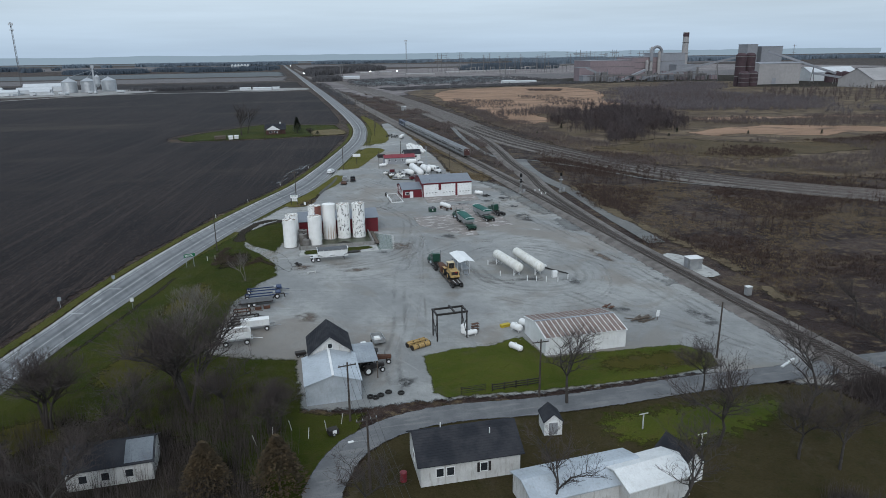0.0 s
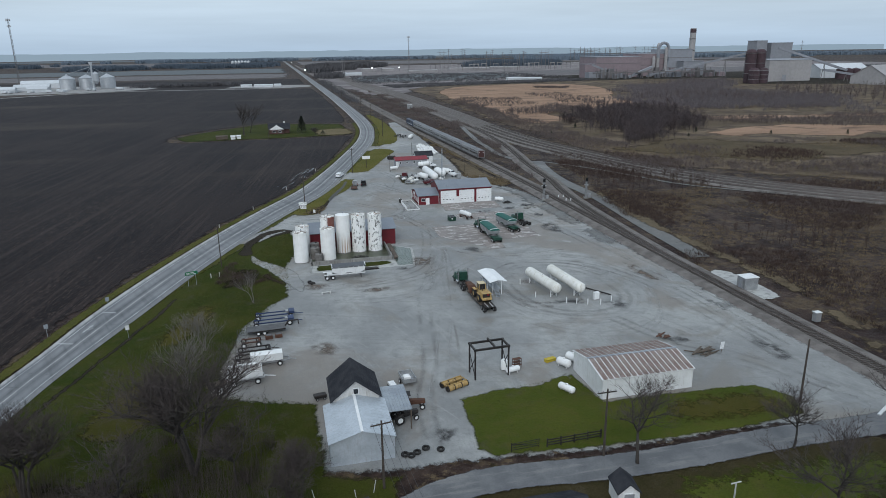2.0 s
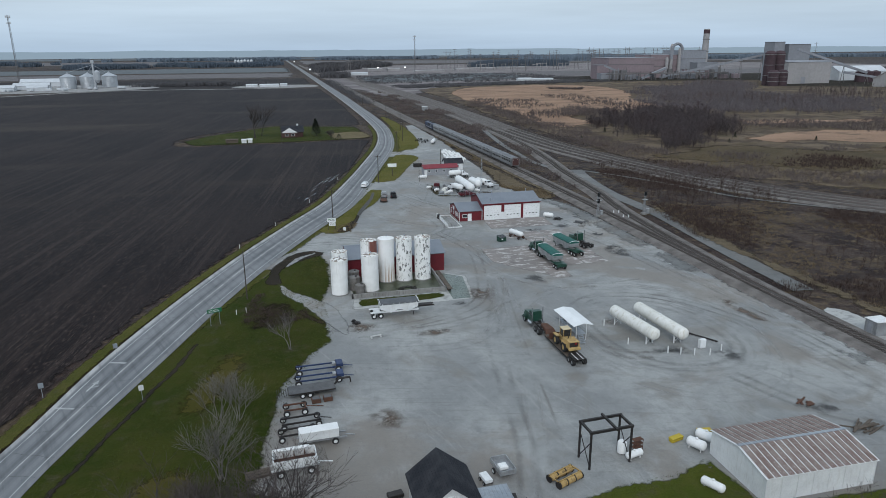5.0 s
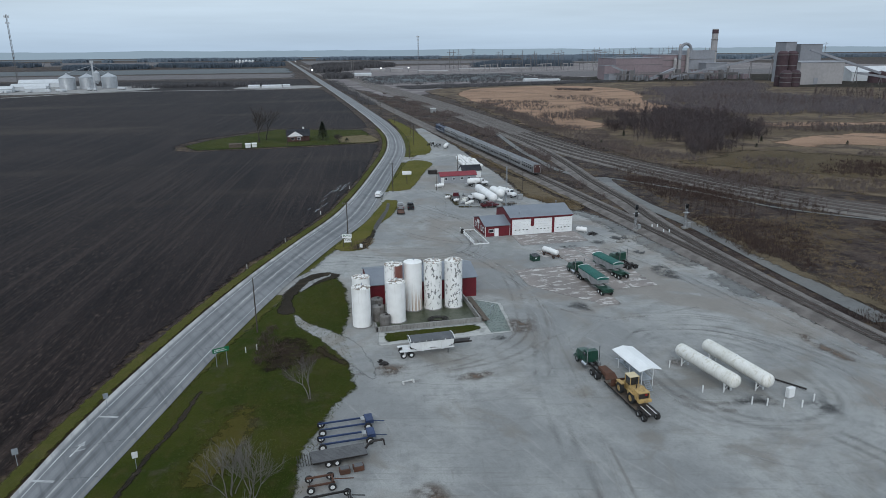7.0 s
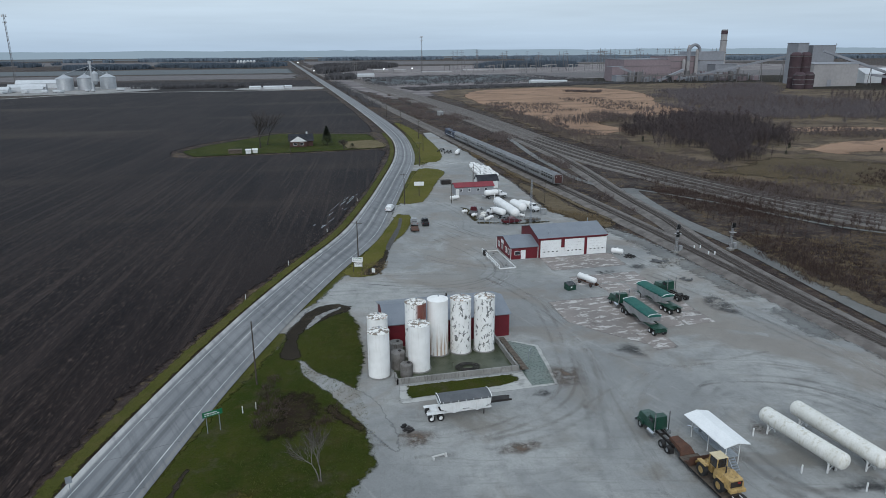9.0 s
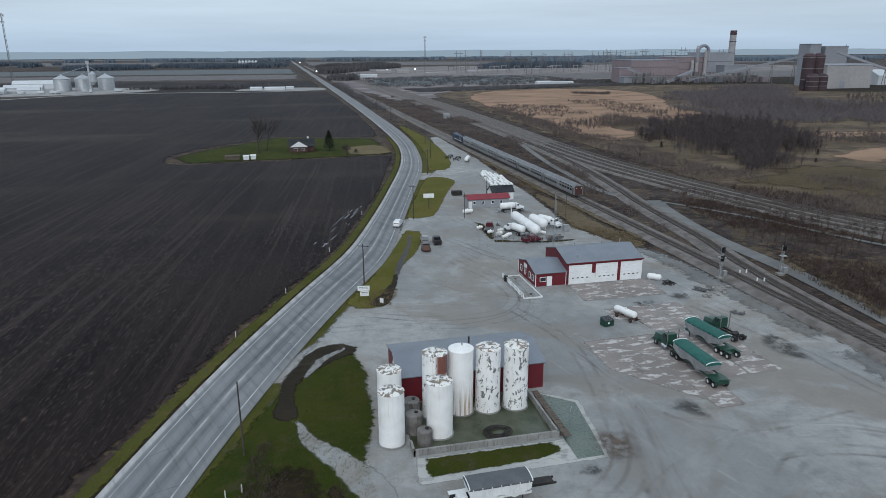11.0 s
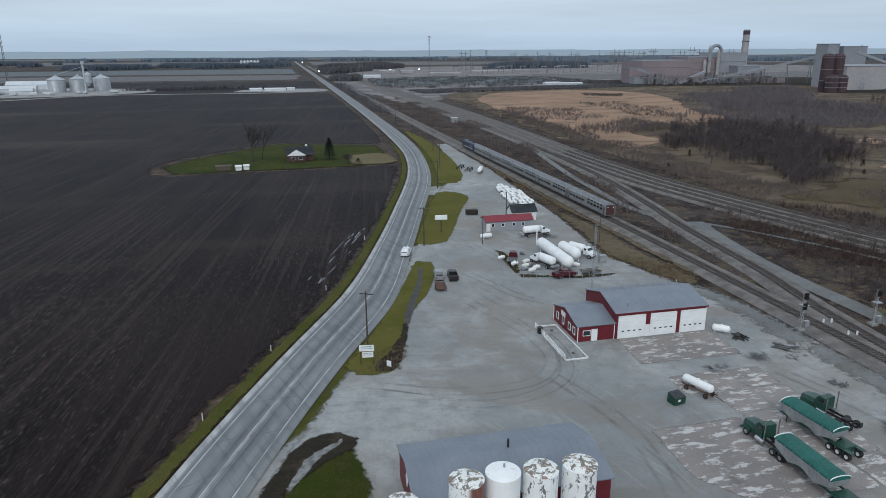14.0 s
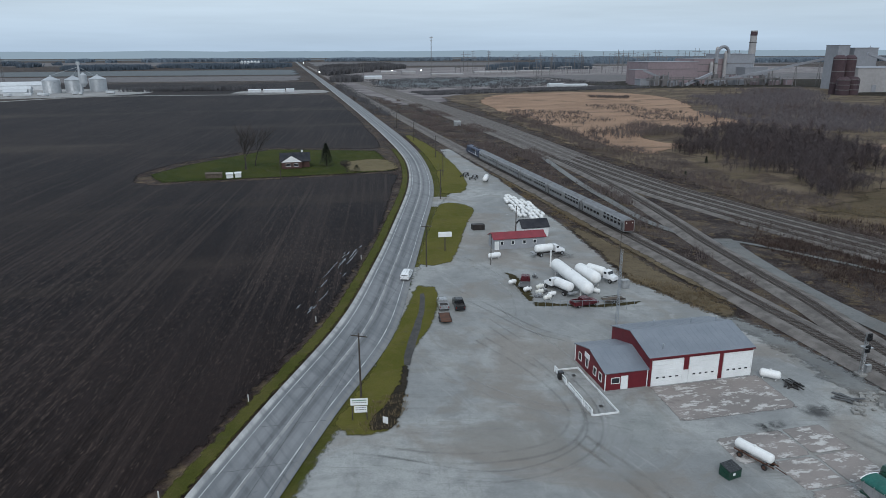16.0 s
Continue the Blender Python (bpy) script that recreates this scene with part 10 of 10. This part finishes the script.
for x, y, n in ((-118, 2200, 4), (-90, 2200, 3)):
    for k in range(n):
        t = thing("grain_bin", x + k * 9, y, -0.3, 0, "white grain bin on the horizon", "grain bin", "far grain bins")
        bm = bmesh.new()
        lathe(bm, [(4, 0), (4, 14), (0, 18)], 14)
        part("wall", bm, M_FARW, t)
pylon(120, 1250, 28, "wooden power pole in the plain")
pylon(124, 1255, 28, "wooden power pole in the plain")

k = Nodes("lit_floodlamp")
k.put(k.p.inputs["Emission Color"], (0.95, 0.98, 1.0))
k.p.inputs["Emission Strength"].default_value = 4.0
M_FLOOD = k.done((0.8, 0.8, 0.8), 0.4)
for x, y in ((204, 1480), (262, 1480), (62, 1420), (56, 2300)):
    t = thing("flood_light", x, y, -0.3, 0, "lit white floodlight on a mast in the plain", "floodlight", "floodlights")
    part_box("mast", t, M_PLANTS, (0, 0, 4), (0.5, 0.5, 8), 0)
    part_box("lamp", t, M_FLOOD, (0, -0.4, 8), (2.6, 0.6, 1.6), 0.1)

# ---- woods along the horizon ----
# farthest woods: distance haze is mixed into the base colour
M_FARTREE = island_mat("hazed_tree_line", (0.092, 0.116, 0.146), (0.110, 0.135, 0.166), (0.100, 0.125, 0.156))
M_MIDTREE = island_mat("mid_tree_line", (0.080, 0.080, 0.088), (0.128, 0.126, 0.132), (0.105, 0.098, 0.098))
# same haze tint, paler and bluer, for the last woods
M_HAZEW = island_mat("haze_blued_woods", (0.165, 0.205, 0.250), (0.180, 0.220, 0.265), (0.172, 0.212, 0.257))


def tree_line(poly, n, h, mat, label, seed, w=2.2):
    scatter("tree_line", poly, n, h * 0.8, 12, w * 0.8, 7, mat, label, seed, 0.006 if h > 12 else 0, -1.0, 0.3, 0.0, 0.75)


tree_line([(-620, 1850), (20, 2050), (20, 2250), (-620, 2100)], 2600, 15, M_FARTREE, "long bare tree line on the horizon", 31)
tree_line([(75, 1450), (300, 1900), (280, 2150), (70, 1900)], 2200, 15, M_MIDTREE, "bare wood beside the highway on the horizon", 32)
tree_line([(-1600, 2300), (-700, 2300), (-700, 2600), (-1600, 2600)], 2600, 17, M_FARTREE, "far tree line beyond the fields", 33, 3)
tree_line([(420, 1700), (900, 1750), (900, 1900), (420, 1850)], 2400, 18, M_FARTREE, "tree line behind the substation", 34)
# glowing blue strip that stands in for horizon haze, where land meets sky
k = Nodes("haze_glow")
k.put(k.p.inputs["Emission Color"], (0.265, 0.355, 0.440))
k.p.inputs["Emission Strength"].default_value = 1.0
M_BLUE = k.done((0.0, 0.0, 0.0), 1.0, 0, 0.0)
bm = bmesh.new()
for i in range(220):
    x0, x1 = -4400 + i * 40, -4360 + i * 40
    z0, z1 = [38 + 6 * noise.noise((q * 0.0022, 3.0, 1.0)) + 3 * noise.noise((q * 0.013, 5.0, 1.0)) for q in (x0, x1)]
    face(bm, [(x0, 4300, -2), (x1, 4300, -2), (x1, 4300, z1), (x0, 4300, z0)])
tagged(link_mesh("backdrop", bm, M_BLUE), "glowing blue strip standing in for haze along the horizon", kind="structure")
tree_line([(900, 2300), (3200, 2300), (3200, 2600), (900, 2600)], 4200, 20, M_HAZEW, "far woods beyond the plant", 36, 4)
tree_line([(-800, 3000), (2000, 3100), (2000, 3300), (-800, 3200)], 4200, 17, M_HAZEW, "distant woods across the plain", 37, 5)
tree_line([(-185, 1000), (-20, 1010), (-20, 1030), (-185, 1020)], 130, 8, M_MIDTREE, "row of small bare trees along a field", 38, 0.7)
tree_line([(70, 1180), (110, 1180), (120, 1290), (80, 1290)], 240, 11, M_MIDTREE, "dark clump of trees by the highway", 39, 1.4)
tree_line([(820, 950), (1300, 900), (1300, 1000), (860, 1050)], 1500, 14, M_MIDTREE, "dark trees beyond the plant store", 40, 2)
tree_line([(72, 640), (76, 640), (78, 1100), (70, 1100)], 260, 3.5, M_MIDTREE, "brush along the highway ditch", 41, 0.5)
tree_line([(110, 960), (330, 990), (470, 1010), (440, 1250), (300, 1320), (130, 1240)], 700, 4.0, M_MIDTREE, "scattered brush on the waste ground", 43, 0.8)
tree_line([(150, 860), (330, 900), (450, 930), (430, 980), (300, 960), (140, 920)], 900, 3.5, M_MIDTREE, "low brush on the waste ground", 42, 1.0)

# stubble and winter fields towards the horizon, distance haze tinted into their colours
M_STUB = grass_material("hazed_stubble", (0.150, 0.140, 0.142), (0.195, 0.182, 0.180), (0.110, 0.106, 0.112), True, 0.2, 0.03)
M_WINTER = grass_material("hazed_cereal", (0.135, 0.150, 0.158), (0.160, 0.172, 0.178), (0.115, 0.126, 0.134), True, 0.2, 0.03)
for pts, m, lab in (([(-1500, 1280), (40, 1250), (40, 1480), (-1500, 1560)], M_STUB, "haze-tinted stubble field far off"), ([(-1800, 1600), (38, 1520), (36, 1900), (-1800, 1800)], M_WINTER, "haze-tinted winter field far off"),
                    ([(-2500, 2700), (20, 2300), (10, 2900), (-2500, 3400)], M_STUB, "haze-tinted stubble field on the horizon"), ([(75, 2200), (1800, 2100), (1800, 2280), (75, 2900)], M_STUB, "haze-tinted stubble plain on the horizon"),
                    ([(120, 1010), (330, 1030), (420, 1110), (420, 1330), (150, 1280), (110, 1150)], M_WINTER, "haze-tinted waste ground"), ([(420, 1120), (1300, 1120), (1500, 1340), (430, 1360)], M_STUB, "haze-tinted grass plain behind the plant"),
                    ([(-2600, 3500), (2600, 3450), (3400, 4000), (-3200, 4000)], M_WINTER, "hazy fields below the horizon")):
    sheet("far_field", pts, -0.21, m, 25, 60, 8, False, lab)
